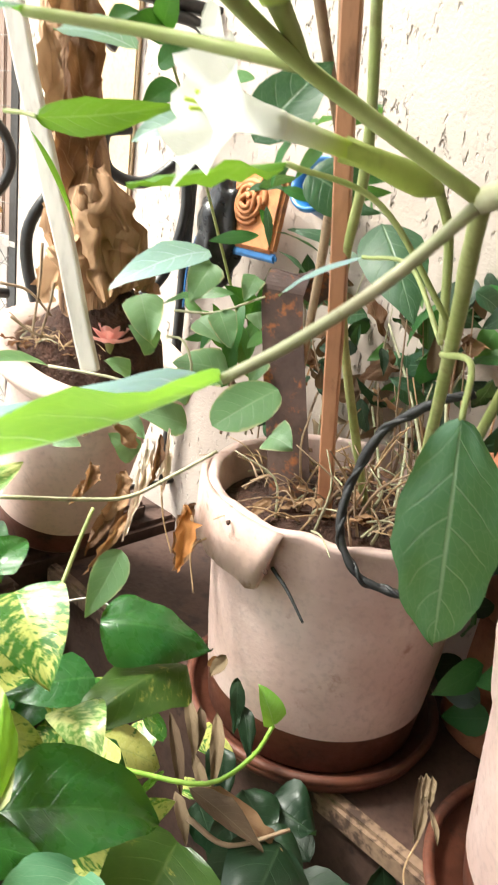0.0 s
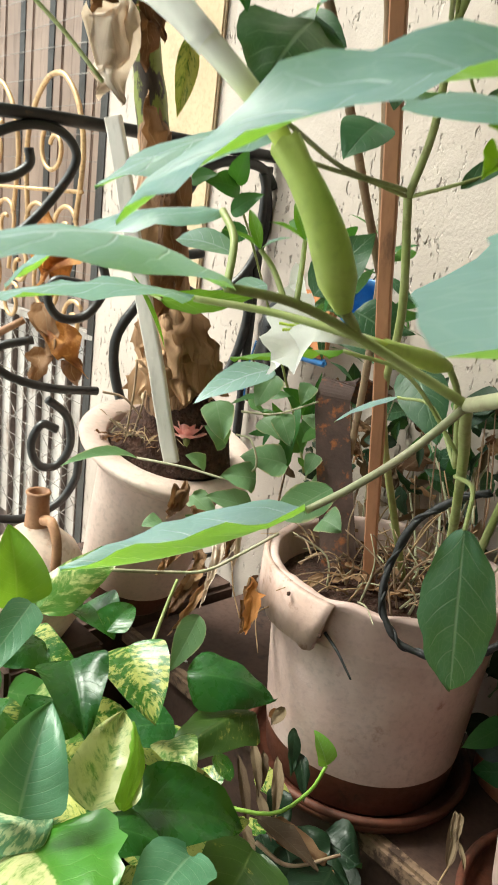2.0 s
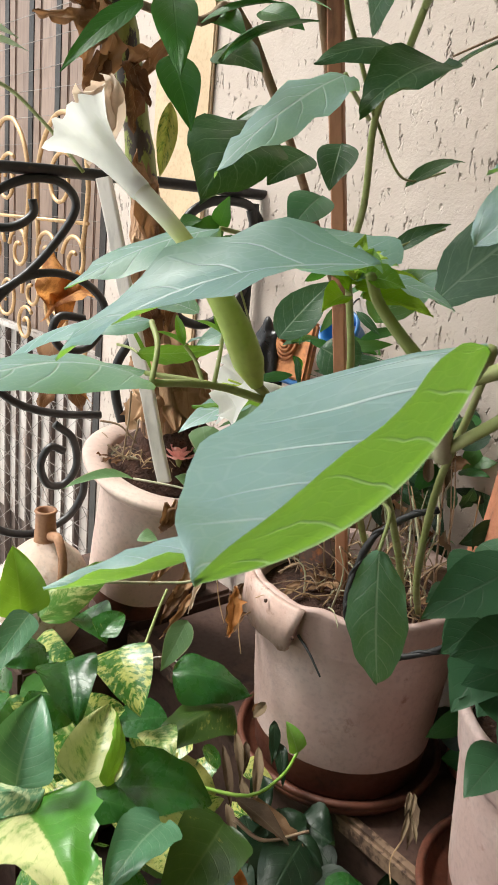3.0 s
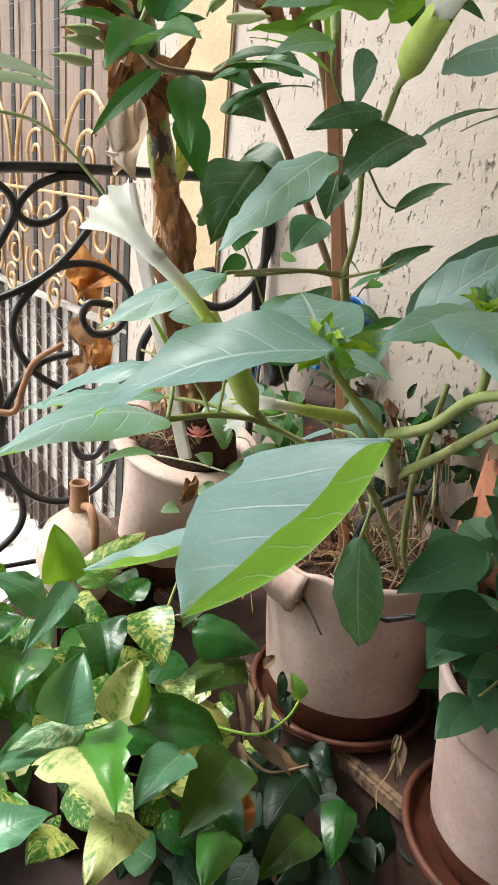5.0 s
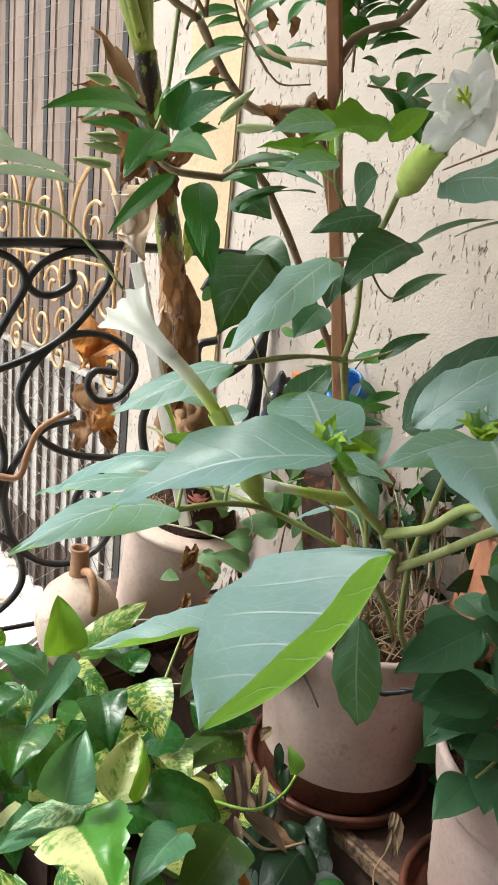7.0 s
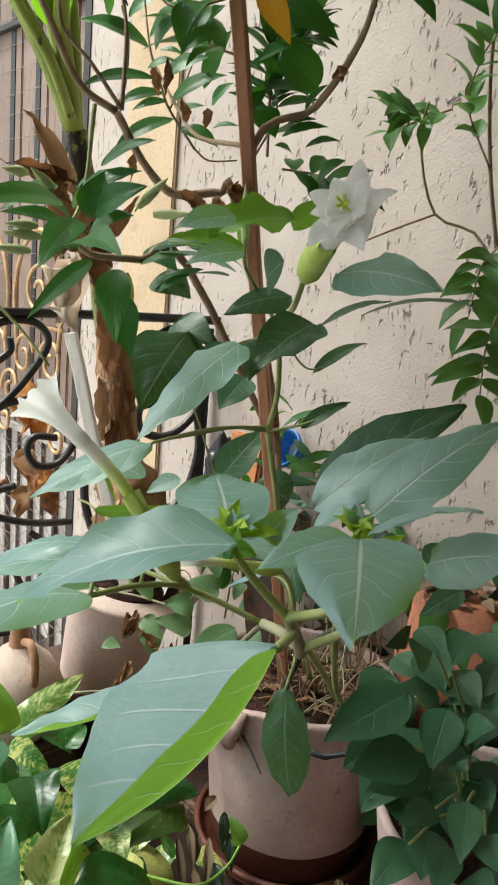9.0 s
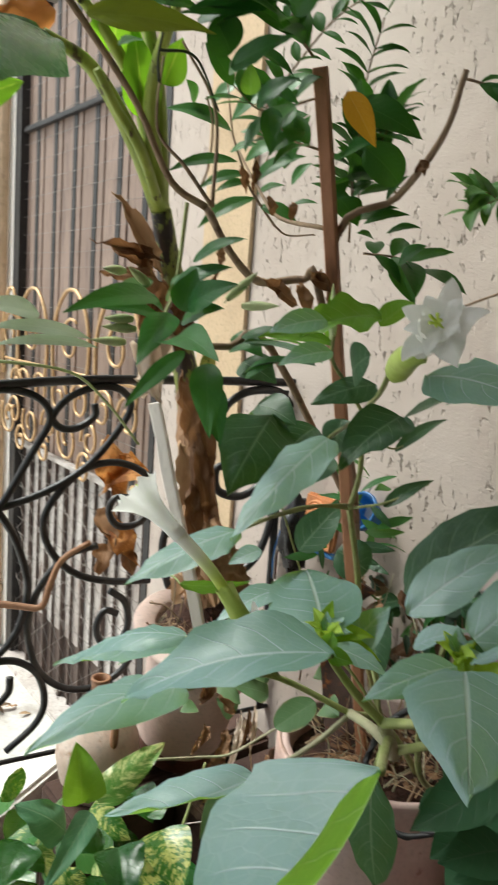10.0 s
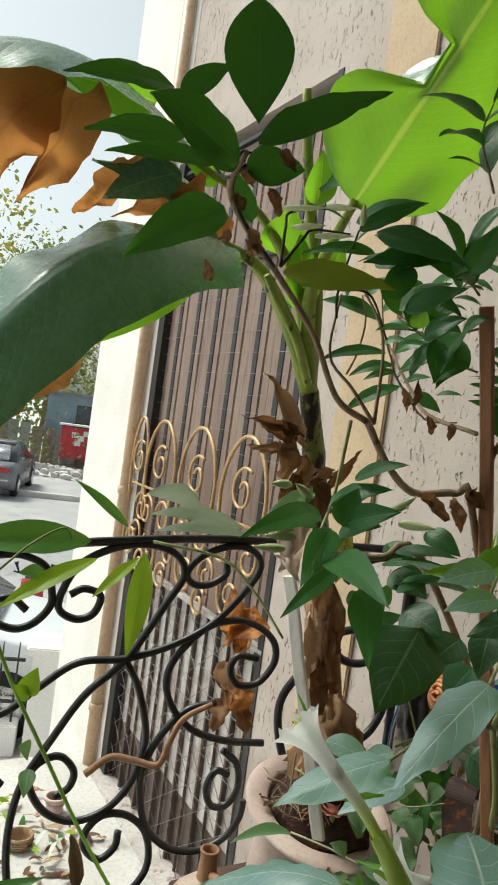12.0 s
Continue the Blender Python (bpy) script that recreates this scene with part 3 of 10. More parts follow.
def flower_pot(name, x, y, z, r_top, r_low, height, paint, label, bare=0.05, band=0.07, lip=0.017, soil=0.045, chipped=False, mound=0.0):
    pot = thing(name, label, "flower pot", "pots on the ledge", (x, y, z))
    rr = lambda h: r_low + (r_top - r_low) * h / height
    t = height
    outer = [(rr(bare), bare), (rr(t * 0.4) * 1.004, t * 0.4), (rr(t * 0.7), t * 0.7), (rr(t - band) - 0.001, t - band - 0.006), (rr(t - band) + 0.001, t - band - 0.002), (rr(t - band) + lip * 0.5, t - band + 0.002), (rr(t - band) + lip * 0.62, t - band + 0.008), (r_top + lip * 0.75, t - 0.016), (r_top + lip, t - 0.006), (r_top + lip * 0.85, t), (r_top - 0.002, t + 0.001), (r_top - 0.006, t - 0.004), (r_top - 0.012, t - soil - 0.02)]
    bm = lathe(outer, 96 if chipped else 64, wobble=0.006)
    if chipped:
        # the rim band stands proud on one side and has broken away on the other
        for v in bm.verts:
            r, a = math.hypot(v.co.x, v.co.y), math.degrees(math.atan2(v.co.y, v.co.x))
            if v.co.z > t - band - 0.001 and r > r_top - 0.004:
                edge = chipped[0] + 5 * noise.noise((v.co.z * 60, 1, 2))
                k = 1.0 + (0.010 if a < edge or a > chipped[1] else -0.022) + 0.012 * noise.noise((v.co.x * 40, v.co.y * 40, v.co.z * 30))
                v.co.x, v.co.y = v.co.x * k, v.co.y * k
                v.co.z += 0.006 * noise.noise((v.co.x * 25, v.co.y * 25, 3.0))
    part("body", bm, paint, pot)
    part("bare_foot", lathe([(0.02, 0), (r_low - 0.008, 0), (r_low - 0.002, 0.008), (rr(bare), bare)], 64, wobble=0.004), "clay", pot, "bare red clay foot")
    bm = lathe([(0.001, height - soil + 0.006 + mound), (r_top * 0.4, height - soil + 0.01 + mound * 0.8), (r_top * 0.75, height - soil + mound * 0.35), (r_top - 0.012, height - soil - 0.005)], 32, wobble=0.02)
    part("soil", bm, "soil", pot)
    return pot


def saucer(x, y, z, r, label, material="clay"):
    sc = thing("saucer", label, "plant saucer", "saucers under the pots", (x, y, z))
    part("dish", lathe([(0.02, 0), (r * 0.82, 0), (r * 0.95, 0.010), (r * 0.985, 0.026), (r * 0.93, 0.026), (r * 0.90, 0.014), (0.02, 0.010)], 56, wobble=0.003), material, sc)
    part("rim", lathe([(r * 0.985, 0.026), (r, 0.034), (r - 0.006, 0.038), (r - 0.013, 0.034), (r * 0.93, 0.026)], 56, wobble=0.003), material, sc, "worn rolled clay rim")
    return sc


def rim_shard(pot, a0, a1, r_in, r_out, z0, z1, steps=18):
    """A loose curved piece of the rim band, its ends torn."""
    bm = bmesh.new()
    rows = []
    for i in range(steps + 1):
        f = i / steps
        a = radians(a0 + (a1 - a0) * f)
        d = 0.010 * max(0.0, f - 0.6) ** 1.2
        tear = 0.012 * noise.noise((f * 9.0, 2.0, 5.0))
        rows.append([bm.verts.new((q * math.cos(a + w), q * math.sin(a + w), z)) for q, z, w in ((r_in + d, z0 + tear, -0.05 * f), (r_out + d, z0 + tear, -0.05 * f), (r_out + d - 0.002, z1 - 0.004, 0.06 * f), (r_in + d, z1, 0.06 * f))])
    for p, q in zip(rows, rows[1:]):
        for j in range(4):
            bm.faces.new((p[j], p[(j + 1) % 4], q[(j + 1) % 4], q[j]))
    for f in bm.faces:
        f.smooth = True
    bm.faces.new(rows[0][::-1])
    bm.faces.new(rows[-1])
    bmesh.ops.recalc_face_normals(bm, faces=bm.faces)
    return part("rim_piece", bm, "pot_shard", pot, "flaking brownish piece of the rim band")


POT_A, POT_B, POT_C = (0.215, 1.03), (-0.305, 1.215), (0.575, 0.80)
saucer(*POT_A, 0.535, 0.182, "dark red clay saucer under the pot")
pot_a = flower_pot("flower_pot", *POT_A, 0.547, 0.176, 0.150, 0.338, "pot_paint", "pinkish whitewashed clay pot with chipped rim and bare red foot", bare=0.062, lip=0.009, chipped=(-104.0, 40.0))
rim_shard(pot_a, -178.0, -108.0, 0.1855, 0.1950, 0.266, 0.3400)
pot_b = flower_pot("flower_pot", *POT_B, 0.625, 0.122, 0.100, 0.342, "pot_white", "cream whitewashed clay pot with flared rim, leaning, holding a banana plant", lip=0.044, band=0.034, soil=0.010, mound=0.100)
pot_b.rotation_euler = Vector((0.250, -0.140, 0.958)).to_track_quat("Z", "Y").to_euler()
saucer(*POT_C, 0.535, 0.19, "brown clay saucer with a worn rim")
flower_pot("flower_pot", *POT_C, 0.547, 0.170, 0.145, 0.315, "pot_paint", "pinkish painted clay pot with a leafy green plant", lip=0.009)

# stand below the banana pot and the jug
tagged(wall_part("stand", join(box((0.27, 0.03, 0.0), (0.60, 0.46, 0.555), 0.01), box((0.29, 0.10, 0.555), (0.56, 0.42, 0.593), 0.008), box((0.11, 0.48, 0.0), (0.29, 0.66, 0.628), 0.008)), "ledge"), "brown cement stand for the banana pot", "stand", kind="structure")

# ---- railing: along = metres from the wall outwards ----
RAIL_AT, RAIL_DIR = on_wall(0.34, 0.0, 0.0), Vector((-0.627, -0.779, 0)).normalized()


def on_rail(u, z, out=0.0):
    side = Vector((RAIL_DIR.y, -RAIL_DIR.x, 0))
    p = Vector(RAIL_AT) + RAIL_DIR * u + side * out
    return (p.x, p.y, z)


railing = thing("railing", "black wrought iron railing with curled scrollwork", "railing")
part("top_rail", tube([on_rail(-0.02, 1.490), on_rail(0.25, 1.489), on_rail(0.55, 1.482), on_rail(0.80, 1.458), on_rail(1.05, 1.424), on_rail(2.2, 1.28)], 0.0150, 0.0150, 8, 30, 0.55), "iron", railing)
part("bottom_rail", tube([on_rail(-0.02, 0.60), on_rail(2.2, 0.58)], 0.010, 0.010, 8, 2, 0.6), "iron", railing)


def scroll(*uz, r=0.0086, shift=0.0, flip=0.0):
    """One bent iron bar in the railing's plane, through a few places along it."""
    pts = [on_rail(shift + (flip - u if flip else u), z) for u, z in uz]
    part("scroll", tube(pts, r, r, 8, 7 * len(pts)), "iron", railing)


def panel(shift=0.0):
    scroll((0.859, 1.337), (0.83, 1.352), (0.793, 1.338), (0.805, 1.297), (0.844, 1.285), (0.881, 1.315), (0.85, 1.399), (0.777, 1.445), (0.699, 1.458), (0.635, 1.44), (0.611, 1.395), (0.645, 1.325), (0.718, 1.197), (0.80, 1.115), (0.868, 1.00), shift=shift)
    scroll((0.909, 1.125), (0.823, 1.188), (0.719, 1.199), (0.613, 1.234), (0.525, 1.288), (0.457, 1.367), (0.428, 1.426), (0.455, 1.463), (0.51, 1.468), (0.572, 1.442), (0.605, 1.40), (0.585, 1.375), (0.547, 1.377), (0.512, 1.402), (0.513, 1.43), shift=shift)
    scroll((0.403, 1.206), (0.454, 1.21), (0.469, 1.176), (0.444, 1.142), (0.394, 1.148), (0.36, 1.197), (0.368, 1.246), (0.414, 1.283), (0.476, 1.295), (0.542, 1.274), (0.604, 1.205), (0.619, 1.145), (0.591, 1.08), (0.537, 1.032), (0.455, 1.007), (0.36, 1.0), shift=shift)
    scroll((0.718, 1.195), (0.683, 1.136), (0.655, 1.052), (0.65, 0.997), (0.671, 0.913), (0.718, 0.855), (0.786, 0.831), (0.849, 0.852), (0.888, 0.903), (0.891, 0.948), (0.865, 0.974), (0.831, 0.978), (0.801, 0.945), (0.807, 0.909), (0.837, 0.888), shift=shift)
    scroll((0.493, 1.099), (0.563, 1.08), (0.62, 1.015), (0.647, 0.94), (0.643, 0.875), (0.62, 0.808), (0.566, 0.757), (0.496, 0.743), (0.43, 0.768), (0.396, 0.815), (0.39, 0.86), shift=shift)
    scroll((0.684, 0.802), (0.688, 0.765), (0.721, 0.739), (0.756, 0.769), (0.757, 0.806), (0.725, 0.841), (0.671, 0.839), (0.623, 0.799), (0.605, 0.731), (0.625, 0.675), (0.69, 0.62), shift=shift)
    scroll((0.438, 0.924), (0.469, 0.935), (0.488, 0.897), (0.472, 0.853), (0.435, 0.85), (0.41, 0.89), (0.42, 0.95), (0.46, 0.985), shift=shift)


panel()
# the next panel outwards, and the half panel at the wall, mirrored
for bar in ([(1.017, 1.414), (0.969, 1.417), (0.917, 1.395), (0.898, 1.344), (0.898, 1.309), (0.927, 1.273), (0.966, 1.259), (1.01, 1.275), (1.02, 1.31), (0.98, 1.325), (0.945, 1.30)],
            [(0.868, 1.0), (0.905, 0.93), (0.922, 0.85), (0.921, 0.754), (0.90, 0.66), (0.86, 0.61)],
            [(0.909, 1.125), (0.96, 1.08), (1.03, 1.06), (1.09, 1.10), (1.08, 1.16), (1.03, 1.17), (1.01, 1.13)],
            [(1.10, 1.44), (1.18, 1.38), (1.17, 1.26), (1.07, 1.18), (1.0, 1.02), (1.06, 0.86), (1.18, 0.80)],
            [(0.95, 0.92), (1.02, 0.97), (1.09, 0.91), (1.06, 0.82), (0.98, 0.80), (0.94, 0.71), (1.0, 0.63)]):
    scroll(*bar)
for bar in ([(0.20, 1.40), (0.173, 1.439), (0.119, 1.466), (0.04, 1.466), (-0.0, 1.43)],
            [(0.03, 1.455), (0.012, 1.40), (0.012, 1.33), (0.05, 1.25), (0.12, 1.20), (0.19, 1.215), (0.20, 1.27), (0.155, 1.285)],
            [(0.04, 1.26), (0.03, 1.15), (0.07, 1.03), (0.16, 0.98), (0.22, 1.02), (0.20, 1.08)],
            [(0.28, 1.46), (0.235, 1.36), (0.26, 1.22), (0.33, 1.10), (0.30, 0.96), (0.22, 0.88), (0.14, 0.92)],
            [(0.02, 1.47), (0.02, 1.0), (0.02, 0.60)]):
    scroll(*bar, r=0.0105)

# ---- gate in the wall ----
gate = thing("gate", "brown ribbed metal gate with black bars and gold scrolls", "gate")
gate.matrix_world = WALL_FRAME
GATE_W = GATE_B - GATE_A
rng = random.Random(5)
BAYS = 7
GATE_LOW, GATE_MID = -0.10, 0.985
for i in range(BAYS):
    a, w = GATE_A + GATE_W * i / BAYS, GATE_W / BAYS
    for k in range(3):
        b = a + w * (0.09 + 0.295 * k)
        part("slat", box((b, -0.055 - 0.004 * (k % 2), GATE_MID), (b + w * 0.290, -0.03 - 0.004 * (k % 2), LINTEL - 0.10), 0.004), "gate_slat", gate)
    part("bar", box((a - 0.018, -0.10, GATE_MID), (a + 0.022, -0.027, LINTEL - 0.06), 0.003), "gate_dark", gate, "black upright bar")
    part("lower_bar", box((a - 0.008, -0.046, GATE_LOW), (a + 0.010, -0.027, GATE_MID), 0.003), "kick", gate, "dark brown upright bar")
    part("thin_bar", box((a + w * 0.52, -0.044, GATE_LOW), (a + w * 0.52 + 0.011, -0.032, GATE_MID), 0.003), "kick", gate, "thin dark upright bar")
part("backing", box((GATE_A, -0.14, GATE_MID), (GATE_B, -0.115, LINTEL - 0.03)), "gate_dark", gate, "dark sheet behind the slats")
part("lower_sheet", box((GATE_A, -0.062, 0.20), (GATE_B, -0.046, GATE_MID), 0.003), "gate_grey", gate, "stained grey sheet behind the lower bars")
part("lower_panel", box((GATE_A, -0.066, GATE_LOW), (GATE_B, -0.050, 0.22), 0.004), "kick", gate, "dark brown kick panel")
part("sill", box((GATE_A, -0.10, GATE_LOW - 0.05), (GATE_B, 0.06, GATE_LOW + 0.015), 0.006), "gate_grey", gate, "worn grey sill")
part("middle_rail", box((GATE_A, -0.03, GATE_MID - 0.010), (GATE_B, 0.004, GATE_MID + 0.012), 0.004), "gate_grey", gate, "pale brown rail under the scrolls")
for z in (2.38, LINTEL - 0.07):
    part("cross_bar", box((GATE_A, -0.03, z), (GATE_B, -0.008, z + 0.022), 0.003), "gate_dark", gate)
mesh = []
for i in range(34):
    z = 0.30 + 0.078 * i
    mesh.append(tube([(GATE_A, -0.018, z), (GATE_A + 0.5 * GATE_W, -0.018 - 0.004 * (i % 3), z + 0.006 * (i % 4) - 0.009), (GATE_B, -0.018, z)], 0.0012, 0.0012, 4, 6))
for i in range(16):
    z = -0.45 + 0.125 * i
    for s in (1, -1):
        x0, x1 = (GATE_A, GATE_B) if s > 0 else (GATE_B, GATE_A)
        z0, z1 = z - 0.55, z + 0.45
        f0 = max(0.0, (GATE_LOW + 0.02 - z0) / (z1 - z0))
        f1 = min(1.0, (GATE_MID - z0) / (z1 - z0))
        if f1 > f0 + 0.02:
            ends = [(x0 + (x1 - x0) * f, -0.014, z0 + (z1 - z0) * f) for f in (f0, f1)]
            mesh.append(tube(ends, 0.0012, 0.0012, 4, 1))
part("wire_mesh", join(*mesh), "wire", gate, "thin grey wire mesh")
frame_bits = [box((GATE_A, -0.13, GATE_LOW), (GATE_A + 0.035, 0.004, LINTEL)), box((GATE_B - 0.07, -0.13, GATE_LOW), (GATE_B, 0.004, LINTEL))]
part("frame", join(*frame_bits), "gate_dark", gate)


def spiral(cx, cz, r, turns, start, y, rad, hand=1, grow=0.25, tail=()):
    pts = []
    for i in range(int(14 * turns) + 1):
        f = i / (14 * turns)
        a = start + hand * 2 * math.pi * turns * f
        q = r * (grow + (1 - grow) * f)
        pts.append((cx + q * math.cos(a), y, cz + q * math.sin(a)))
    return tube(pts + list(tail), rad, rad, 6, 2 * len(pts))


# gold scroll panel: a row of hoops with curls, and more curls below
for i in range(4):
    cx = 1.26 + 0.405 * i
    y, r = 0.03, 0.0078
    w = 0.175 if i < 3 else 0.10
    cx = cx if i < 3 else 2.345
    hoop = [(cx - w * 0.85, y, 1.30), (cx - w, y, 1.48), (cx - w * 0.78, y, 1.61), (cx - w * 0.35, y, 1.685), (cx, y, 1.70), (cx + w * 0.35, y, 1.685), (cx + w * 0.78, y, 1.61), (cx + w, y, 1.48), (cx + w * 0.85, y, 1.30)]
    part("gold_hoop", tube(hoop, r, r, 6, 30), "gold", gate)
    for dx, cz, q, st, hd in ((0.0, 1.50, 0.095, 0.4, 1), (-0.10, 1.27, 0.085, 2.0, -1), (0.10, 1.27, 0.085, 1.1, 1), (0.0, 1.11, 0.10, -1.2, 1), (0.20, 1.14, 0.08, 1.6, -1), (-0.16, 1.02, 0.07, 0.6, 1)):
        if i < 3 or dx <= 0.0:
            part("gold_curl", spiral(cx + dx, cz, q, 1.35, st, y, r * 0.85, hd, 0.25), "gold", gate)
part("gold_rail", tube([(1.08, 0.03, 1.385), (2.4, 0.03, 1.375)], 0.006, 0.006, 6, 2), "gold", gate)

# rain pipe on the column
pipe = thing("rain_pipe", "beige painted rain pipe clipped to the white column", "pipe")
pipe.matrix_world = WALL_FRAME
part("shaft", tube([(2.485, 0.034, LOW), (2.485, 0.034, 4.6)], 0.030, 0.030, 16, 2), "pipe", pipe)
for z in (0.2, 1.32, 2.6, 3.9):
    part("clip", lathe([(0.031, z - 0.02), (0.037, z - 0.016), (0.037, z + 0.016), (0.031, z + 0.02)], 16), "pipe", pipe).location = (2.485, 0.034, 0)

# ---- clay jug ----
jug = thing("clay_jug", "pale clay water jug with a brown neck and looped handle", "jug", at=(-0.36, 0.965, 0.63))
part("body", lathe([(0.02, 0.0), (0.055, 0.0), (0.078, 0.04), (0.088, 0.09), (0.084, 0.13), (0.066, 0.165), (0.040, 0.188), (0.022, 0.198), (0.018, 0.206)], 40, wobble=0.01), "jug_clay", jug)
part("neck", lathe([(0.023, 0.190), (0.0205, 0.205), (0.0185, 0.235), (0.0185, 0.252), (0.021, 0.256), (0.0195, 0.259), (0.0145, 0.258), (0.0135, 0.235), (0.012, 0.19)], 28), "jug_neck", jug, "dark brown neck")
part("handle", tube([(0.020, -0.012, 0.215), (0.045, -0.028, 0.222), (0.062, -0.038, 0.195), (0.064, -0.040, 0.16), (0.060, -0.038, 0.14)], 0.009, 0.008, 10, 16), "jug_neck", jug)
for i, (a, z, s) in enumerate(((-1.5, 0.10, 0.02), (-1.28, 0.105, 0.016), (-1.05, 0.098, 0.02))):
    part("painted_mark", tube([(0.0885 * math.cos(a), 0.0885 * math.sin(a), z - s), (0.089 * math.cos(a + 0.03), 0.089 * math.sin(a + 0.03), z + s)], 0.0018, 0.0012, 5, 2), "twig", jug)


# stacked terracotta pots behind the leafy plant
for z, r0, r1, h, flip in ((0.535, 0.088, 0.070, 0.17, True), (0.722, 0.098, 0.070, 0.19, False), (0.913, 0.120, 0.098, 0.165, True)):
    tp = thing("flower_pot", "plain terracotta pot stacked against the wall", "flower pot", "terracotta pots", (0.495, 1.10, z + (h if flip else 0)))
    if flip:
        tp.rotation_euler = (radians(180), 0, 0)
    part("body", lathe([(0.01, 0.0), (r1, 0.0), (r0 - 0.012, h - 0.05), (r0, h - 0.048), (r0 + 0.004, h - 0.004), (r0, h), (r0 - 0.010, h - 0.002), (r0 - 0.016, h - 0.06), (r1 - 0.01, 0.02), (0.01, 0.02)], 40, wobble=0.006), "terracotta", tp)


# ---- plants: flowers and sprays ----
def flare(points, radii, sides=20, star=0.0, lobes=5, steps=26, lip=0.82):
    """A flared tube along a curve; at the mouth the margin draws out into pointed lobes."""
    pts = spline(points, steps)
    bm = bmesh.new()
    uvl = bm.loops.layers.uv.new("UVMap")
    rings, side = [], None
    for i, p in enumerate(pts):
        d = (pts[min(i + 1, len(pts) - 1)] - pts[max(i - 1, 0)]).normalized()
        if side is None:
            side = d.orthogonal().normalized()
        side = (side - d * side.dot(d)).normalized()
        up = d.cross(side)
        f = i / (len(pts) - 1)
        x = f * (len(radii) - 1)
        k = min(int(x), len(radii) - 2)
        r = radii[k] + (radii[k + 1] - radii[k]) * (x - k)
        ring = []
        for j in range(sides):
            a = 2 * math.pi * j / sides
            g = max(0.0, (f - lip) / (1 - lip))
            q = r * (1 + star * g * (0.30 + 0.18 * star) * (math.cos(lobes * a) + 0.25 * math.cos(2 * lobes * a)) + 0.05 * g * noise.noise((3 * a, f, r * 90)))
            back = -star * g * r * 0.22 * math.cos(lobes * a) + 0.10 * g * r * math.sin(2 * lobes * a + 1)
            ring.append(bm.verts.new(p + side * (q * math.cos(a)) + up * (q * math.sin(a)) + d * back))
        rings.append(ring)
    for i in range(len(rings) - 1):
        for j in range(sides):
            q = (rings[i][j], rings[i][(j + 1) % sides], rings[i + 1][(j + 1) % sides], rings[i + 1][j])
            face = bm.faces.new(q)
            face.smooth = True
            for loop, (u, v) in zip(face.loops, ((0.15, i), (0.3, i), (0.3, i + 1), (0.15, i + 1))):
                loop[uvl].uv = (u, v / len(rings))
    return bm


def trumpet(parent, points, r_calyx, r_tube, r_mouth, star):
    """A trumpet flower: green calyx at its foot, pale tube, white flared mouth with pointed lobes."""
    pts = spline(points, 30)
    n = max(4, int(len(pts) * 0.47))
    m = int(len(pts) * 0.70)
    fl = part("flower", flare([tuple(p) for p in pts[m - 1:]], (r_tube * 1.4, r_tube * 1.5, r_tube * 1.9, r_mouth * 0.66, r_mouth * (1.0 + 0.25 * star)), 40, 0.45 + 0.4 * star, 5, 26, 0.45), "petal", parent, "white trumpet flower")
    part("calyx", flare([tuple(p) for p in pts[:n]], (r_calyx * 0.45, r_calyx, r_calyx * 0.98, r_calyx * 0.86, r_calyx * 0.76, r_calyx * 0.70), 16, 0.6, 5, 14), "calyx", fl, "pale green ribbed calyx")
    part("tube", flare([tuple(p) for p in pts[n - 2:m + 1]], (r_tube * 0.98, r_tube * 1.12, r_tube * 1.33), 16, 0.0, 5, 10), "tube", fl, "greenish white flower tube")
    tip, back = pts[-1], pts[-6]
    for j in range(4):
        a = 1.57 * j
        q = tip + Vector((0.004 * math.cos(a), 0.003 * math.sin(a), 0.004 * math.sin(a)))
        part("stamen", tube([back, back.lerp(q, 0.6), q], 0.0008, 0.0012, 5, 6), "tube", fl)


def star_bm(at, axis, r, lobes, cup, spin, seed, point=0.55, sides=70, rings=9):
    """A pleated star-shaped corolla: pointed lobes with raised folds, deeper in its middle."""
    ax = Vector(axis).normalized()
    s1 = ax.cross(Vector((0.1, 0.2, 1.0))).normalized()
    s2 = ax.cross(s1)
    bm = bmesh.new()
    uvl = bm.loops.layers.uv.new("UVMap")
    grid = []
    for i in range(rings + 1):
        f = 0.10 + 0.90 * i / rings
        row = []
        for j in range(sides):
            a = 2 * math.pi * j / sides
            x = (a * lobes / (2 * math.pi)) % 1.0
            tip = (1 - 2 * abs(x - 0.5)) ** 1.7
            q = f * r * (1 - point * f ** 1.5 * (1 - tip)) * (1 + 0.18 * noise.noise((math.cos(a) * 1.7, math.sin(a) * 1.7, seed)) * f)
            h = -cup * r * (1 - f) ** 1.4 + r * f * (0.16 * math.cos(2 * math.pi * (x - 0.5)) - 0.20 * f * f * tip) + 0.12 * r * f * f * noise.noise((2.4 * math.cos(a), 2.4 * math.sin(a), seed + 4))
            row.append(bm.verts.new(Vector(at) + s1 * (q * math.cos(a + spin)) + s2 * (q * math.sin(a + spin)) + ax * h))
        grid.append(row)
    for i in range(rings):
        for j in range(sides):
            face = bm.faces.new((grid[i][j], grid[i][(j + 1) % sides], grid[i + 1][(j + 1) % sides], grid[i + 1][j]))
            face.smooth = True
            for loop, (u, w) in zip(face.loops, ((0.15, i), (0.3, i), (0.3, i + 1), (0.15, i + 1))):
                loop[uvl].uv = (u, w / rings)
    return bm


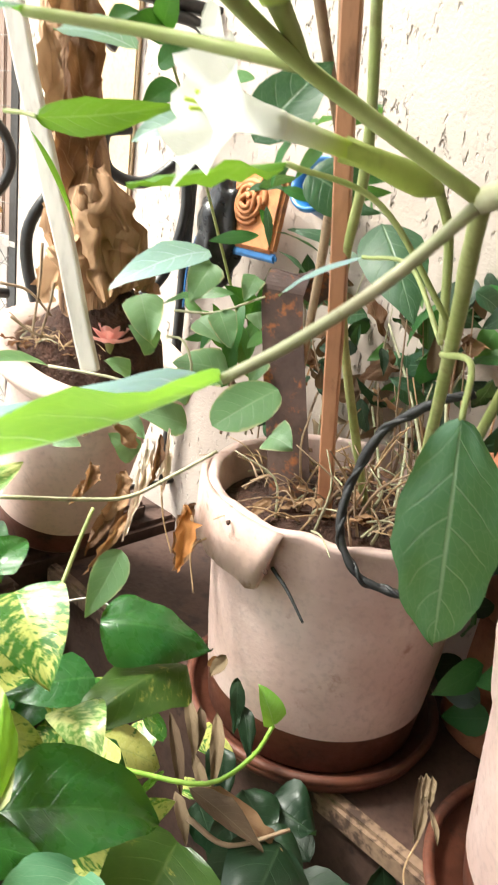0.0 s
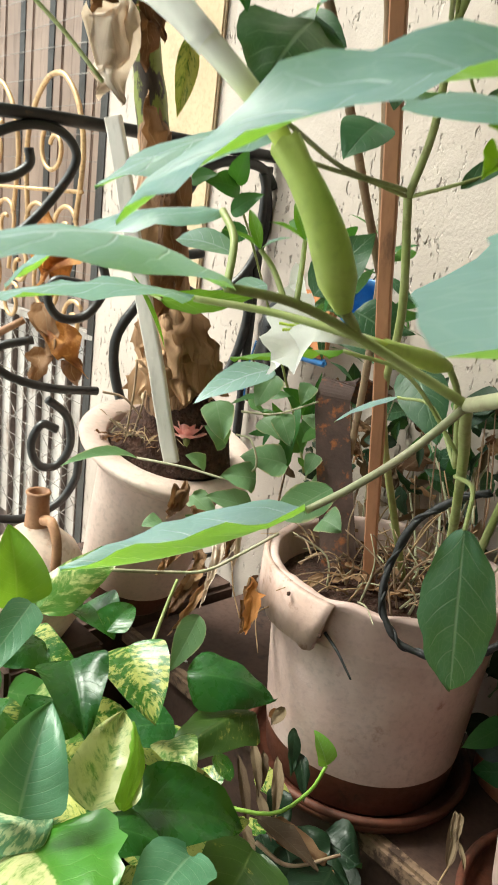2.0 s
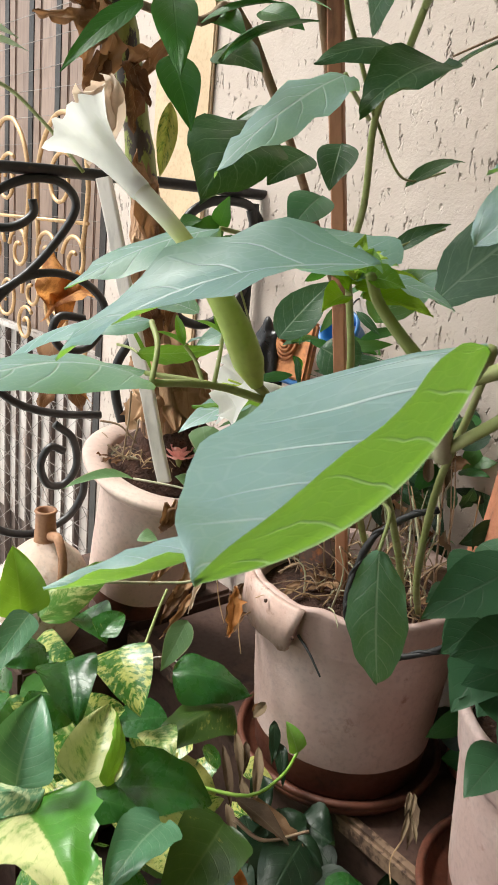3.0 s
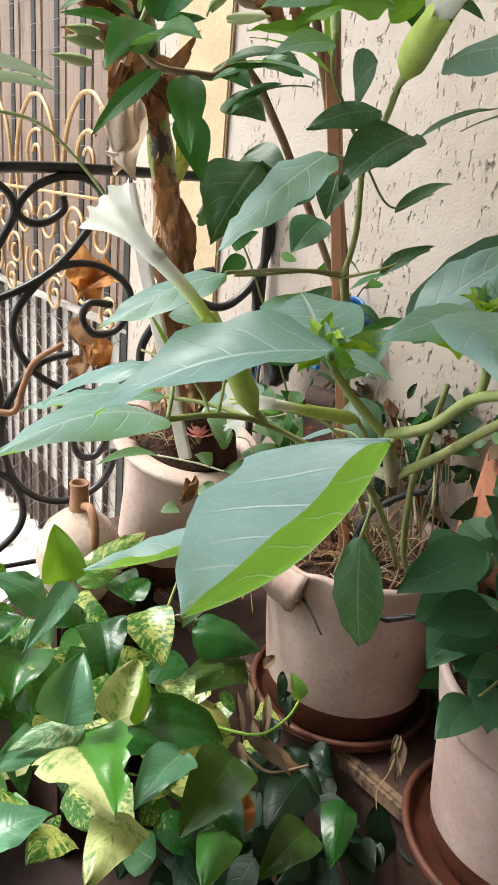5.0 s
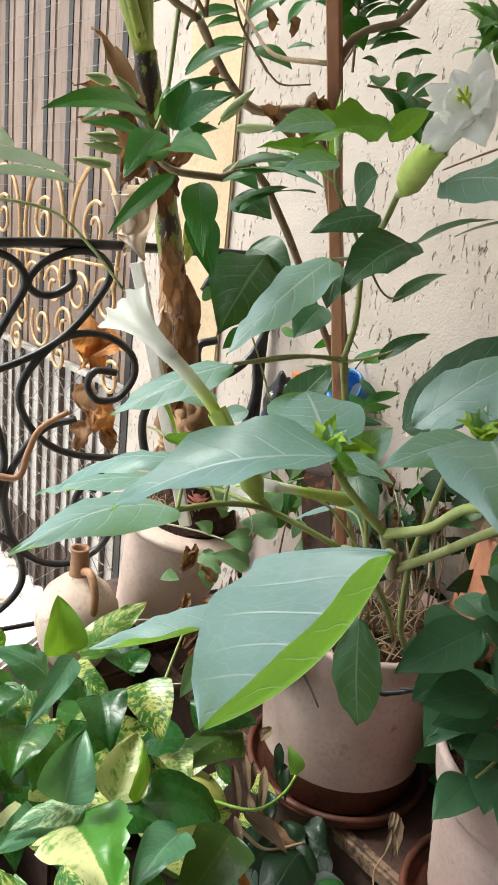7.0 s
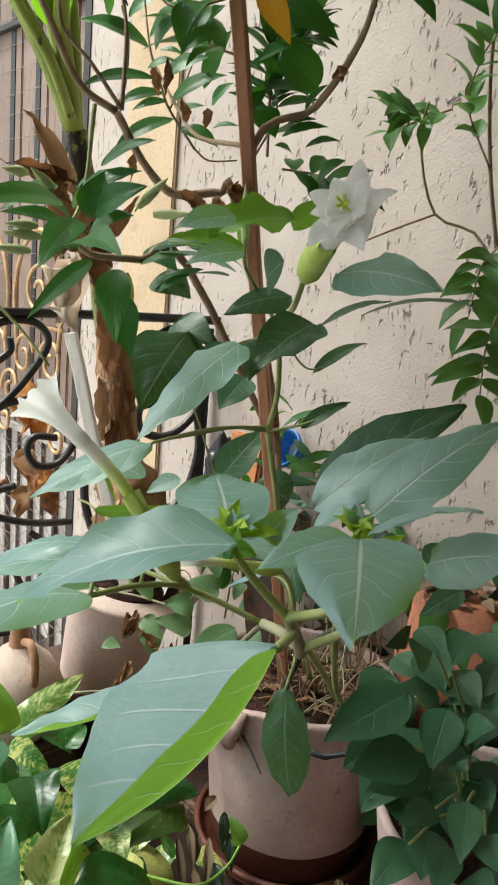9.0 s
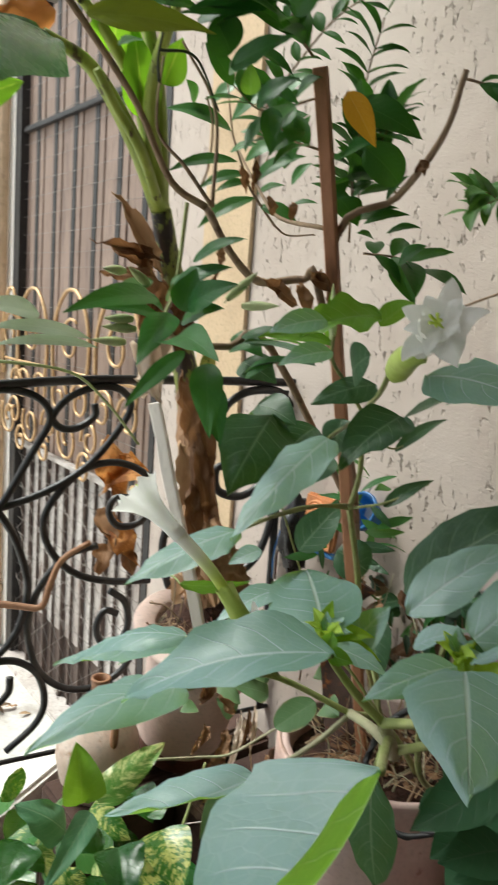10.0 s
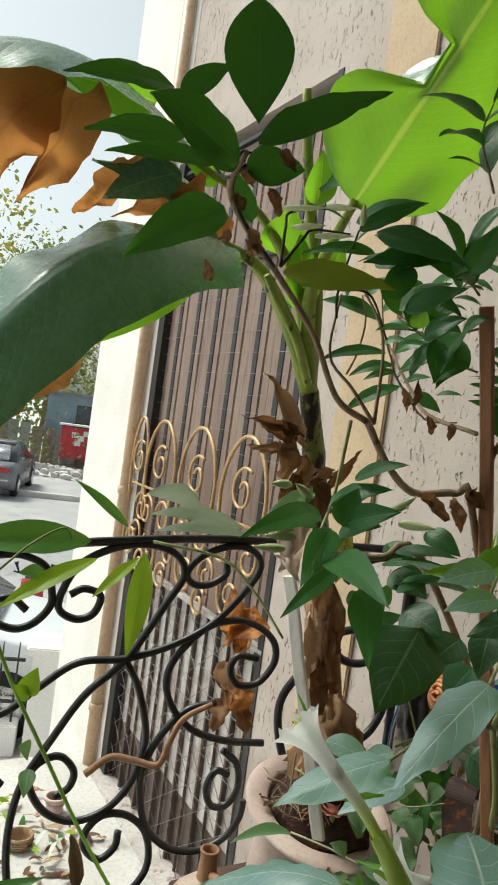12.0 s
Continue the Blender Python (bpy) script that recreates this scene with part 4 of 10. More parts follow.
def open_flower(parent, points, r_calyx, r_tube, r_mouth, face):
    """A wide open double trumpet seen from the front: pleated white stars one in the other."""
    pts = spline(points, 40)
    n = 25
    tip, ax = pts[-1], Vector(face).normalized()
    fl = part("flower", star_bm(tip, ax, r_mouth * 1.36, 5, 0.40, 0.35, 2.0, 0.42), "petal", parent, "wide open white star-shaped flower")
    part("tube", flare([tuple(p) for p in pts[n - 2:-1]], (r_tube, r_tube * 1.1, r_tube * 1.4, r_tube * 1.7, r_mouth * 0.5), 24, 0.0, 5, 20), "petal", fl)
    part("calyx", flare([tuple(p) for p in pts[:n]], (r_calyx * 0.45, r_calyx * 0.9, r_calyx, r_calyx * 0.96, r_calyx * 0.84, r_calyx * 0.70), 20, 0.7, 5, 20), "calyx", fl, "pale green ribbed calyx")
    part("inner_corolla", star_bm(tip + ax * r_mouth * 0.16, ax, r_mouth * 0.92, 5, 0.5, 0.95, 7.0, 0.40), "petal", fl)
    for j in range(5):
        q = tip + ax * r_mouth * 0.30 + Vector((0.005 * math.cos(1.26 * j), 0.002, 0.005 * math.sin(1.26 * j)))
        part("stamen", tube([tip - ax * r_mouth * 0.3, tip, q], 0.0008, 0.0015, 5, 6), "tube", fl, "pale yellow stamen")


def bud(parent, base, tip, r):
    b, t = Vector(base), Vector(tip)
    pts = [b, b.lerp(t, 0.35), b.lerp(t, 0.7), t]
    part("flower_bud", flare(pts, (r * 0.6, r, r * 0.9, r * 0.55, r * 0.1), 10, 0.0, 5, 12), "bud", parent, "closed green flower bud")


def spray(parent, path, count, length, width, material, twig="twig", r=0.0018, droop=0.25, rng=None, spread=1.0, shape="lance"):
    """A twig with leaves in pairs along it and one at its end."""
    rng = rng or random.Random(int(1000 * path[0][0]) + count)
    pts = spline(path, 24)
    part("twig", tube([tuple(p) for p in path], r, r * 0.5, 6, 16), twig, parent)
    for i in range(count):
        f = 0.18 + 0.82 * i / max(1, count - 1)
        p = pts[min(len(pts) - 1, int(f * (len(pts) - 1)))]
        q = pts[min(len(pts) - 1, int(f * (len(pts) - 1)) + 1)]
        o = pts[max(0, int(f * (len(pts) - 1)) - 1)]
        d = (q - o).normalized() if (q - o).length > 1e-6 else Vector((0, 0, 1))
        sd = d.cross(Vector((0.3, -0.6, 0.75))).normalized()
        for s in ((1, -1) if i < count - 1 else (0,)):
            a = (d * rng.uniform(0.35, 0.9) + sd * s * spread * rng.uniform(0.7, 1.1) + Vector((rng.uniform(-0.3, 0.3), rng.uniform(-0.5, 0.2), rng.uniform(-0.1, 0.35)))).normalized()
            ln = length * rng.uniform(0.65, 1.1)
            tip = p + a * ln - Vector((0, 0, droop * ln * rng.uniform(0.4, 1.2)))
            up = (Vector((0, -0.45, 0.9)) + Vector((rng.uniform(-0.4, 0.4), rng.uniform(-0.4, 0.2), 0))).normalized()
            leaf(parent, tuple(p), tuple(tip), tuple(up), width * rng.uniform(0.8, 1.1) * ln / length, material, shape, fold=rng.uniform(0.05, 0.3), sag=0.08, n=7, wave=0.04)


def scatter(parent, count, lo, hi, length, width, material, shape, seed, face=(0.0, -0.7, 0.6), loose=0.7, name="leaf"):
    """Loose leaves filling a region."""
    rng = random.Random(seed)
    for i in range(count):
        b = Vector([rng.uniform(a, c) for a, c in zip(lo, hi)])
        up = (Vector(face) + Vector([rng.uniform(-loose, loose) for _ in range(3)])).normalized()
        d = up.cross(Vector((rng.uniform(-1, 1), rng.uniform(-1, 1), rng.uniform(-1, 1)))).normalized()
        if d.z > 0.3:
            d.z *= -0.5
        ln = length * rng.uniform(0.7, 1.25)
        mat = material if isinstance(material, str) else rng.choice(material)
        leaf(parent, tuple(b), tuple(b + d * ln), tuple(up), width * ln / length * rng.uniform(0.85, 1.1), mat, shape, name=name, fold=rng.uniform(-0.1, 0.15), sag=0.07, wave=0.06, n=8, curl=rng.uniform(0, 0.12))


def box_along(a, b, w, d):
    """A square bar from a to b with slightly rounded, uneven edges."""
    a, b = Vector(a), Vector(b)
    bm = bmesh.new()
    ax = (b - a).normalized()
    s = ax.cross(Vector((0, 1, 0))).normalized()
    n = s.cross(ax)
    rings = []
    for i in range(15):
        f = i / 14
        p = a.lerp(b, f) + s * 0.0025 * noise.noise((f * 5, 0, 0)) + n * 0.002 * noise.noise((0, f * 5, 3))
        q = 1 + 0.06 * noise.noise((f * 11, 4, 0))
        ring = []
        for x, y in ((-1, -0.8), (-0.8, -1), (0.8, -1), (1, -0.8), (1, 0.8), (0.8, 1), (-0.8, 1), (-1, 0.8)):
            ring.append(bm.verts.new(p + s * (x * w / 2 * q) + n * (y * d / 2 * q)))
        rings.append(ring)
    for r0, r1 in zip(rings, rings[1:]):
        for j in range(8):
            bm.faces.new((r0[j], r0[(j + 1) % 8], r1[(j + 1) % 8], r1[j]))
    bm.faces.new(rings[0][::-1])
    bm.faces.new(rings[-1])
    return bm


def ribbon(points, w, thick):
    """A flat metal strip along a bent line."""
    pts = spline(points, 30)
    bm = bmesh.new()
    rings = []
    side = Vector((0.97, 0.25, 0.0)).normalized()
    for i, p in enumerate(pts):
        d = (pts[min(i + 1, len(pts) - 1)] - pts[max(i - 1, 0)]).normalized()
        s = (side - d * side.dot(d)).normalized()
        n = d.cross(s)
        q = w / 2 * (1 + 0.03 * noise.noise((i * 0.4, 0, 0)))
        rings.append([bm.verts.new(p + s * (a * q) + n * (b * thick / 2)) for a, b in ((-1, -1), (1, -1), (1, 1), (-1, 1))])
    for r0, r1 in zip(rings, rings[1:]):
        for j in range(4):
            bm.faces.new((r0[j], r0[(j + 1) % 4], r1[(j + 1) % 4], r1[j]))
    bm.faces.new(rings[0][::-1])
    bm.faces.new(rings[-1])
    return bm


def twisted(points, r, off, turns, phase):
    """One strand winding round a curve."""
    pts = spline(points, 120)
    out = []
    for i, p in enumerate(pts):
        d = (pts[min(i + 1, len(pts) - 1)] - pts[max(i - 1, 0)]).normalized()
        s = d.cross(Vector((0, 0.9, 0.43))).normalized()
        a = phase + turns * 2 * math.pi * i / len(pts)
        out.append(p + (s * math.cos(a) + d.cross(s) * math.sin(a)) * off)
    return tube(out, r, r, 6, len(out))


def rosette(at, r):
    ros = thing("rosette_succulent", "small pink rosette succulent in the banana pot", "succulent")
    part("stem", tube([(at[0], at[1], at[2] - 0.07), at], 0.006, 0.008, 8, 4), "stem", ros)
    for ring, (n, q, lift) in enumerate(((8, 1.0, 0.35), (7, 0.8, 0.8), (5, 0.55, 1.6))):
        for j in range(n):
            a = 2 * math.pi * j / n + ring * 0.5
            d = Vector((math.cos(a), math.sin(a), lift)).normalized()
            leaf(ros, at, tuple(Vector(at) + d * r * (0.7 + 0.5 * q)), (0, 0, 1), r * 0.62, "pink", "obov", fold=0.3, sag=-0.1, n=6)


def blue_pot(at):
    """A small blue plastic pot hung on the wall, tipped forward."""
    bp = thing("blue_pot", "small blue plastic pot hung on the wall", "flower pot", at=at)
    bp.rotation_euler = (radians(62), 0, radians(-30))
    part("body", lathe([(0.001, -0.055), (0.030, -0.055), (0.038, -0.01), (0.044, 0.0), (0.047, 0.004), (0.047, 0.012), (0.043, 0.014), (0.036, 0.0), (0.028, -0.045), (0.001, -0.05)], 32), "blue", bp)
    part("hook", tube([(0, 0.047, 0.008), (0, 0.075, 0.0), (0, 0.09, -0.03)], 0.002, 0.002, 6, 8), "iron", bp)


def straw_bed(parent, x, y, z, r, count, seed):
    rng = random.Random(seed)
    for i in range(count):
        a, q = rng.uniform(0, 6.28), r * math.sqrt(rng.random())
        p = Vector((x + q * math.cos(a), y + q * math.sin(a), z + rng.uniform(0.0, 0.012)))
        b = rng.uniform(0, 6.28)
        ln = rng.uniform(0.03, 0.10)
        d = Vector((math.cos(b), math.sin(b), rng.uniform(-0.05, 0.25)))
        m = p + d * ln * 0.5 + Vector((0, 0, rng.uniform(0, 0.02)))
        part("straw", tube([p, m, p + d * ln], rng.uniform(0.0007, 0.0020), 0.0006, 5, 6), rng.choice(("straw", "straw", "twig", "stem_pale")), parent)


def rose_plaque(at):
    """A small orange clay plaque with a rose in relief and a blue border, leaning on the wall."""
    rp = thing("rose_plaque", "orange clay plaque with a rose relief and blue lower border", "ornament", at=at)
    rp.rotation_euler = (radians(-8), 0, radians(-29.9))
    part("panel", box((-0.058, -0.010, -0.062), (0.058, 0.012, 0.062), 0.006), "rose_clay", rp)
    for r, a0 in ((0.034, 0.0), (0.026, 1.2), (0.018, 2.6), (0.010, 0.7)):
        pts = [((r + 0.003 * math.sin(3 * a)) * math.cos(a + a0) - 0.01, -0.012 - (0.034 - r) * 0.4, r * math.sin(a + a0) + 0.012) for a in [0.55 * i for i in range(11)]]
        part("petal", tube(pts, 0.005, 0.004, 8, 30), "rose_clay", rp)
    part("border", box((-0.066, -0.006, -0.075), (0.066, 0.006, -0.060), 0.004), "blue", rp, "chipped blue lower border")


def cord(a, b):
    cd = thing("striped_cord", "blue and red cord hanging on the wall", "cord")
    a, b = Vector(a), Vector(b)
    for off, m in ((-0.004, "blue"), (0.0, "petal"), (0.004, "clay")):
        d = Vector((off, 0, 0))
        part("strand", tube([a + d, a.lerp(b, 0.5) + d + Vector((-0.006, 0, 0)), b + d], 0.0028, 0.0028, 6, 12), m, cd)


def black_bag(at):
    """A crumpled black plastic bag wedged against the wall."""
    bm = bmesh.new()
    bmesh.ops.create_icosphere(bm, subdivisions=4, radius=1.0)
    for v in bm.verts:
        d = v.co.copy()
        k = 1 + 0.30 * noise.noise(d * 2.1) + 0.16 * abs(noise.noise(d * 5.3)) + 0.05 * noise.noise(d * 13)
        v.co = Vector((d.x * 0.042 * k, d.y * 0.030 * k, d.z * 0.085 * k + 0.012 * max(0, d.z)))
    bg = part("plastic_bag", smooth(bm), "bag")
    bg.location = at
    tagged(bg, "crumpled black plastic bag behind the pots", "plastic bag")


def blob(at, r):
    """A small uneven lump."""
    bm = bmesh.new()
    bmesh.ops.create_icosphere(bm, subdivisions=2, radius=1.0)
    for v in bm.verts:
        v.co = Vector(at) - Vector(pot_a.location) + v.co * r * (1 + 0.35 * noise.noise(v.co * 1.7))
    return smooth(bm)


# ---- datura in the chipped pot ----
datura = thing("datura_plant", "datura with broad grey-green leaves and white trumpet flowers", "plant", at=(0.0, 0.0, 0.0))
part("stem", tube([(0.290, 1.000, 0.862), (0.292, 0.800, 1.020), (0.287, 0.600, 1.170), (0.283, 0.500, 1.225), (0.282, 0.454, 1.250)], 0.0053, 0.0039, wob=0.1), "stem", datura)
part("stem", tube([(0.320, 0.970, 0.862), (0.320, 0.773, 1.010), (0.333, 0.608, 1.177), (0.355, 0.491, 1.288), (0.366, 0.456, 1.345)], 0.0053, 0.0026, wob=0.1), "stem", datura)
part("stem", tube([(0.282, 0.454, 1.250), (0.315, 0.400, 1.272), (0.349, 0.332, 1.296)], 0.0053, 0.0049), "stem_pale", datura)
part("stem", tube([(0.349, 0.332, 1.292), (0.347, 0.310, 1.320), (0.345, 0.288, 1.343)], 0.0057, 0.0053), "stem_pale", datura)
part("stem", tube([(0.345, 0.288, 1.343), (0.324, 0.282, 1.363), (0.307, 0.279, 1.382), (0.302, 0.268, 1.397)], 0.0040, 0.0028), "stem", datura)
part("stem", tube([(0.282, 0.454, 1.250), (0.211, 0.420, 1.286), (0.184, 0.364, 1.305), (0.164, 0.306, 1.313)], 0.0034, 0.0026), "stem", datura)
part("leaf_stalk", tube([(0.347, 0.310, 1.320), (0.360, 0.217, 1.358), (0.368, 0.168, 1.379)], 0.0040, 0.0030), "stem", datura)
part("stem", tube([(0.345, 0.288, 1.343), (0.376, 0.273, 1.360), (0.400, 0.242, 1.391), (0.428, 0.206, 1.409)], 0.0043, 0.0033), "stem", datura)
part("stem", tube([(0.349, 0.332, 1.296), (0.382, 0.296, 1.332), (0.410, 0.257, 1.368), (0.436, 0.224, 1.398)], 0.0039, 0.0031), "stem", datura)
part("stem", tube([(0.404, 0.238, 1.393), (0.406, 0.233, 1.413), (0.399, 0.219, 1.428)], 0.0031, 0.0026), "stem", datura)
part("leaf_stalk", tube([(0.211, 0.420, 1.286), (0.155, 0.425, 1.292), (0.103, 0.417, 1.294)], 0.0028, 0.0022), "stem", datura)
part("leaf_stalk", tube([(0.184, 0.364, 1.305), (0.180, 0.381, 1.323), (0.177, 0.392, 1.338)], 0.0018, 0.0014), "stem", datura)
leaf(datura, (0.177, 0.392, 1.338), (0.157, 0.384, 1.346), (0.08, -0.28, 0.96), 0.009, "datura_young", "ovate", fold=0.25, sag=0.06)
leaf(datura, (0.177, 0.392, 1.338), (0.195, 0.388, 1.346), (0.27, -0.39, 0.88), 0.008, "datura", "ovate", fold=0.2, sag=0.06)
leaf(datura, (0.177, 0.392, 1.338), (0.167, 0.396, 1.358), (0.24, -0.90, 0.36), 0.007, "datura_young", "lance", fold=0.35)
part("leaf_stalk", tube([(0.180, 0.355, 1.306), (0.170, 0.361, 1.321), (0.161, 0.361, 1.331)], 0.0018, 0.0014), "stem", datura)
leaf(datura, (0.161, 0.361, 1.331), (0.141, 0.353, 1.339), (0.09, -0.27, 0.96), 0.008, "datura_young", "ovate", fold=0.25, sag=0.06)
leaf(datura, (0.161, 0.361, 1.331), (0.179, 0.357, 1.339), (0.29, -0.37, 0.88), 0.007, "datura", "ovate", fold=0.2, sag=0.06)
leaf(datura, (0.161, 0.361, 1.331), (0.151, 0.365, 1.351), (0.29, -0.88, 0.37), 0.007, "datura_young", "lance", fold=0.35)
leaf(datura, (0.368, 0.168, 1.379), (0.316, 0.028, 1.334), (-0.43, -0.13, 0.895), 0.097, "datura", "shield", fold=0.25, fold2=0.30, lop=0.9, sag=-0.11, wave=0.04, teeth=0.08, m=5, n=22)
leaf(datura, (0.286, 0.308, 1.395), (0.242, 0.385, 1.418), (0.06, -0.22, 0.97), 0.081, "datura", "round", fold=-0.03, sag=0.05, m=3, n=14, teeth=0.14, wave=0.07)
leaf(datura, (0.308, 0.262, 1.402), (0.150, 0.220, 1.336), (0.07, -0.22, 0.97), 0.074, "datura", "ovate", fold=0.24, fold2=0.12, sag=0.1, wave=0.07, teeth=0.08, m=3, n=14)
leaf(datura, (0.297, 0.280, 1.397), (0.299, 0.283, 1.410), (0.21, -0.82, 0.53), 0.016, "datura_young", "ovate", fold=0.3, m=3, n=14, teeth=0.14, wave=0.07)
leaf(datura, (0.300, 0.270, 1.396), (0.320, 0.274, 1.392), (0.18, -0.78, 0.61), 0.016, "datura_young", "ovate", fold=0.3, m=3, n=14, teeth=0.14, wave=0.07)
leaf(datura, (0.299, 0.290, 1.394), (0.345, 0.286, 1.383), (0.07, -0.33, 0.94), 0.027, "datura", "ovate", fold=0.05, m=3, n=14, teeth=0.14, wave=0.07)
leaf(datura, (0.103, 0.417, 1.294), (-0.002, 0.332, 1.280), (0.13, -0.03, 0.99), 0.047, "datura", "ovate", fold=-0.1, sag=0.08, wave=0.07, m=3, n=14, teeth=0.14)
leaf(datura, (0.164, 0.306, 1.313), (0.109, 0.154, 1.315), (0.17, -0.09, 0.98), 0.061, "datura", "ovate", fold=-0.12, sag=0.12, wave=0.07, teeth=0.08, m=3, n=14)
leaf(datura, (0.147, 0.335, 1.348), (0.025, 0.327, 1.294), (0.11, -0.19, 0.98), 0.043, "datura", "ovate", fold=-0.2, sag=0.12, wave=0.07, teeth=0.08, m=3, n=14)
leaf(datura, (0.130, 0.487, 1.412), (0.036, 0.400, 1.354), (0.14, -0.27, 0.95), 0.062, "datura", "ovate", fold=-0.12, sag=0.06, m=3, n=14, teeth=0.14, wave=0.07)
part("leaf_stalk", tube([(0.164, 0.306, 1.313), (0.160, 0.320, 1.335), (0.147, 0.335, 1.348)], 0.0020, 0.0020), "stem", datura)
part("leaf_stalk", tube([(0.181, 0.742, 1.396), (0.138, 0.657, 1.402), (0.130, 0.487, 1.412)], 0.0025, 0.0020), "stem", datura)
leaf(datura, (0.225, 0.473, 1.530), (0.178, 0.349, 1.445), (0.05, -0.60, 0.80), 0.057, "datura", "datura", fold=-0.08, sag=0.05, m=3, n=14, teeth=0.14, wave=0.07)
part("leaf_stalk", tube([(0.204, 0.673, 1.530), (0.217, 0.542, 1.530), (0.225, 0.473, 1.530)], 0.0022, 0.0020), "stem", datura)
leaf(datura, (0.090, 0.659, 1.520), (0.085, 0.542, 1.435), (0.31, -0.77, 0.56), 0.110, "datura_shaded", "ovate", fold=-0.1, m=3, n=14, teeth=0.14, wave=0.07)
leaf(datura, (0.284, 0.536, 1.554), (0.241, 0.465, 1.503), (0.12, -0.58, 0.80), 0.060, "datura_shaded", "heart", fold=0.15, m=3, n=14, teeth=0.14, wave=0.07)
part("stem", tube([(0.240, 1.020, 0.862), (0.175, 0.950, 1.120), (0.191, 0.811, 1.271), (0.184, 0.748, 1.390)], 0.0056, 0.0044, wob=0.1), "stem", datura)
part("stem", tube([(0.184, 0.748, 1.390), (0.201, 0.719, 1.451), (0.210, 0.674, 1.532), (0.242, 0.609, 1.570), (0.264, 0.551, 1.598)], 0.0041, 0.0031), "stem", datura)
part("stem", tube([(0.210, 0.674, 1.532), (0.201, 0.620, 1.571), (0.197, 0.555, 1.605), (0.208, 0.513, 1.633)], 0.0026, 0.0019), "stem", datura)
part("stem", tube([(0.184, 0.748, 1.390), (0.152, 0.700, 1.398), (0.124, 0.606, 1.399), (0.114, 0.549, 1.402)], 0.0024, 0.0018), "stem", datura)
part("stem", tube([(0.184, 0.748, 1.390), (0.239, 0.743, 1.410), (0.284, 0.784, 1.435)], 0.0022, 0.0013), "stem", datura)
leaf(datura, (0.233, 0.741, 1.402), (0.290, 0.785, 1.441), (0.10, -0.66, 0.75), 0.026, "datura_shaded", "ovate", fold=0.2)
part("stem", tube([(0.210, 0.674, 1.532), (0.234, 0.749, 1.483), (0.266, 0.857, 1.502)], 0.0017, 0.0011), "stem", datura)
leaf(datura, (0.235, 0.769, 1.476), (0.286, 0.880, 1.517), (0.10, -0.68, 0.72), 0.023, "datura_shaded", "ovate", fold=0.2)
leaf(datura, (0.237, 0.608, 1.579), (0.177, 0.551, 1.554), (0.17, -0.64, 0.75), 0.049, "datura_shaded", "ovate", fold=-0.1)
leaf(datura, (0.214, 0.581, 1.592), (0.242, 0.545, 1.615), (0.22, -0.89, 0.39), 0.050, "datura_shaded", "round", fold=0.1)
leaf(datura, (0.253, 0.531, 1.658), (0.183, 0.474, 1.633), (0.17, -0.61, 0.77), 0.054, "datura_young", "ovate", fold=0.22, wave=0.16, teeth=0.3, m=3, n=14)
leaf(datura, (0.194, 0.554, 1.605), (0.134, 0.490, 1.623), (0.06, -0.19, 0.98), 0.027, "datura_young", "ovate", fold=0.1)
leaf(datura, (0.190, 0.562, 1.621), (0.200, 0.523, 1.687), (0.28, -0.96, -0.04), 0.014, "datura_young", "lance", fold=0.4)
leaf(datura, (0.250, 0.543, 1.647), (0.289, 0.515, 1.673), (0.25, 0.37, 0.89), 0.031, "datura_young", "ovate", fold=0.25)
leaf(datura, (0.181, 0.571, 1.600), (0.063, 0.592, 1.612), (0.07, -0.19, 0.98), 0.027, "datura", "lance", fold=0.1)
leaf(datura, (0.167, 0.588, 1.595), (0.047, 0.642, 1.569), (0.07, -0.19, 0.98), 0.034, "datura_shaded", "ovate", fold=0.1)
leaf(datura, (0.200, 0.540, 1.624), (0.137, 0.475, 1.626), (0.23, -0.66, 0.71), 0.030, "datura_young", "ovate", fold=0.15, m=3, n=14, teeth=0.14, wave=0.07)
leaf(datura, (0.321, 0.448, 1.604), (0.423, 0.365, 1.595), (0.20, -0.83, 0.52), 0.062, "datura", "ovate", fold=-0.06, m=3, n=14, teeth=0.14, wave=0.07)
leaf(datura, (0.279, 0.570, 1.546), (0.360, 0.566, 1.584), (0.05, -0.28, 0.96), 0.037, "datura_shaded", "ovate", fold=0.1)
leaf(datura, (0.319, 0.610, 1.564), (0.445, 0.572, 1.586), (0.02, -0.24, 0.97), 0.035, "datura_shaded", "ovate", fold=0.1)
leaf(datura, (0.409, 0.167, 1.456), (0.425, 0.065, 1.444), (0.05, -0.39, 0.92), 0.071, "datura", "datura", fold=-0.08, sag=0.06, teeth=0.08, m=4, n=16, wave=0.07)
leaf(datura, (0.403, 0.185, 1.450), (0.358, 0.138, 1.437), (0.03, -0.49, 0.87), 0.032, "datura", "ovate", fold=-0.06, m=3, n=14, teeth=0.14, wave=0.07)
leaf(datura, (0.410, 0.187, 1.452), (0.471, 0.177, 1.481), (0.10, -0.09, 0.99), 0.024, "datura", "ovate", fold=0.08, m=3, n=14, teeth=0.14, wave=0.07)
leaf(datura, (0.408, 0.219, 1.455), (0.481, 0.267, 1.519), (0.17, -0.45, 0.88), 0.046, "datura", "datura", fold=-0.05, m=3, n=14, teeth=0.14, wave=0.07)
leaf(datura, (0.346, 0.334, 1.416), (0.425, 0.381, 1.480), (0.21, -0.37, 0.90), 0.051, "datura", "ovate", fold=0.05, m=3, n=14, teeth=0.14, wave=0.07)
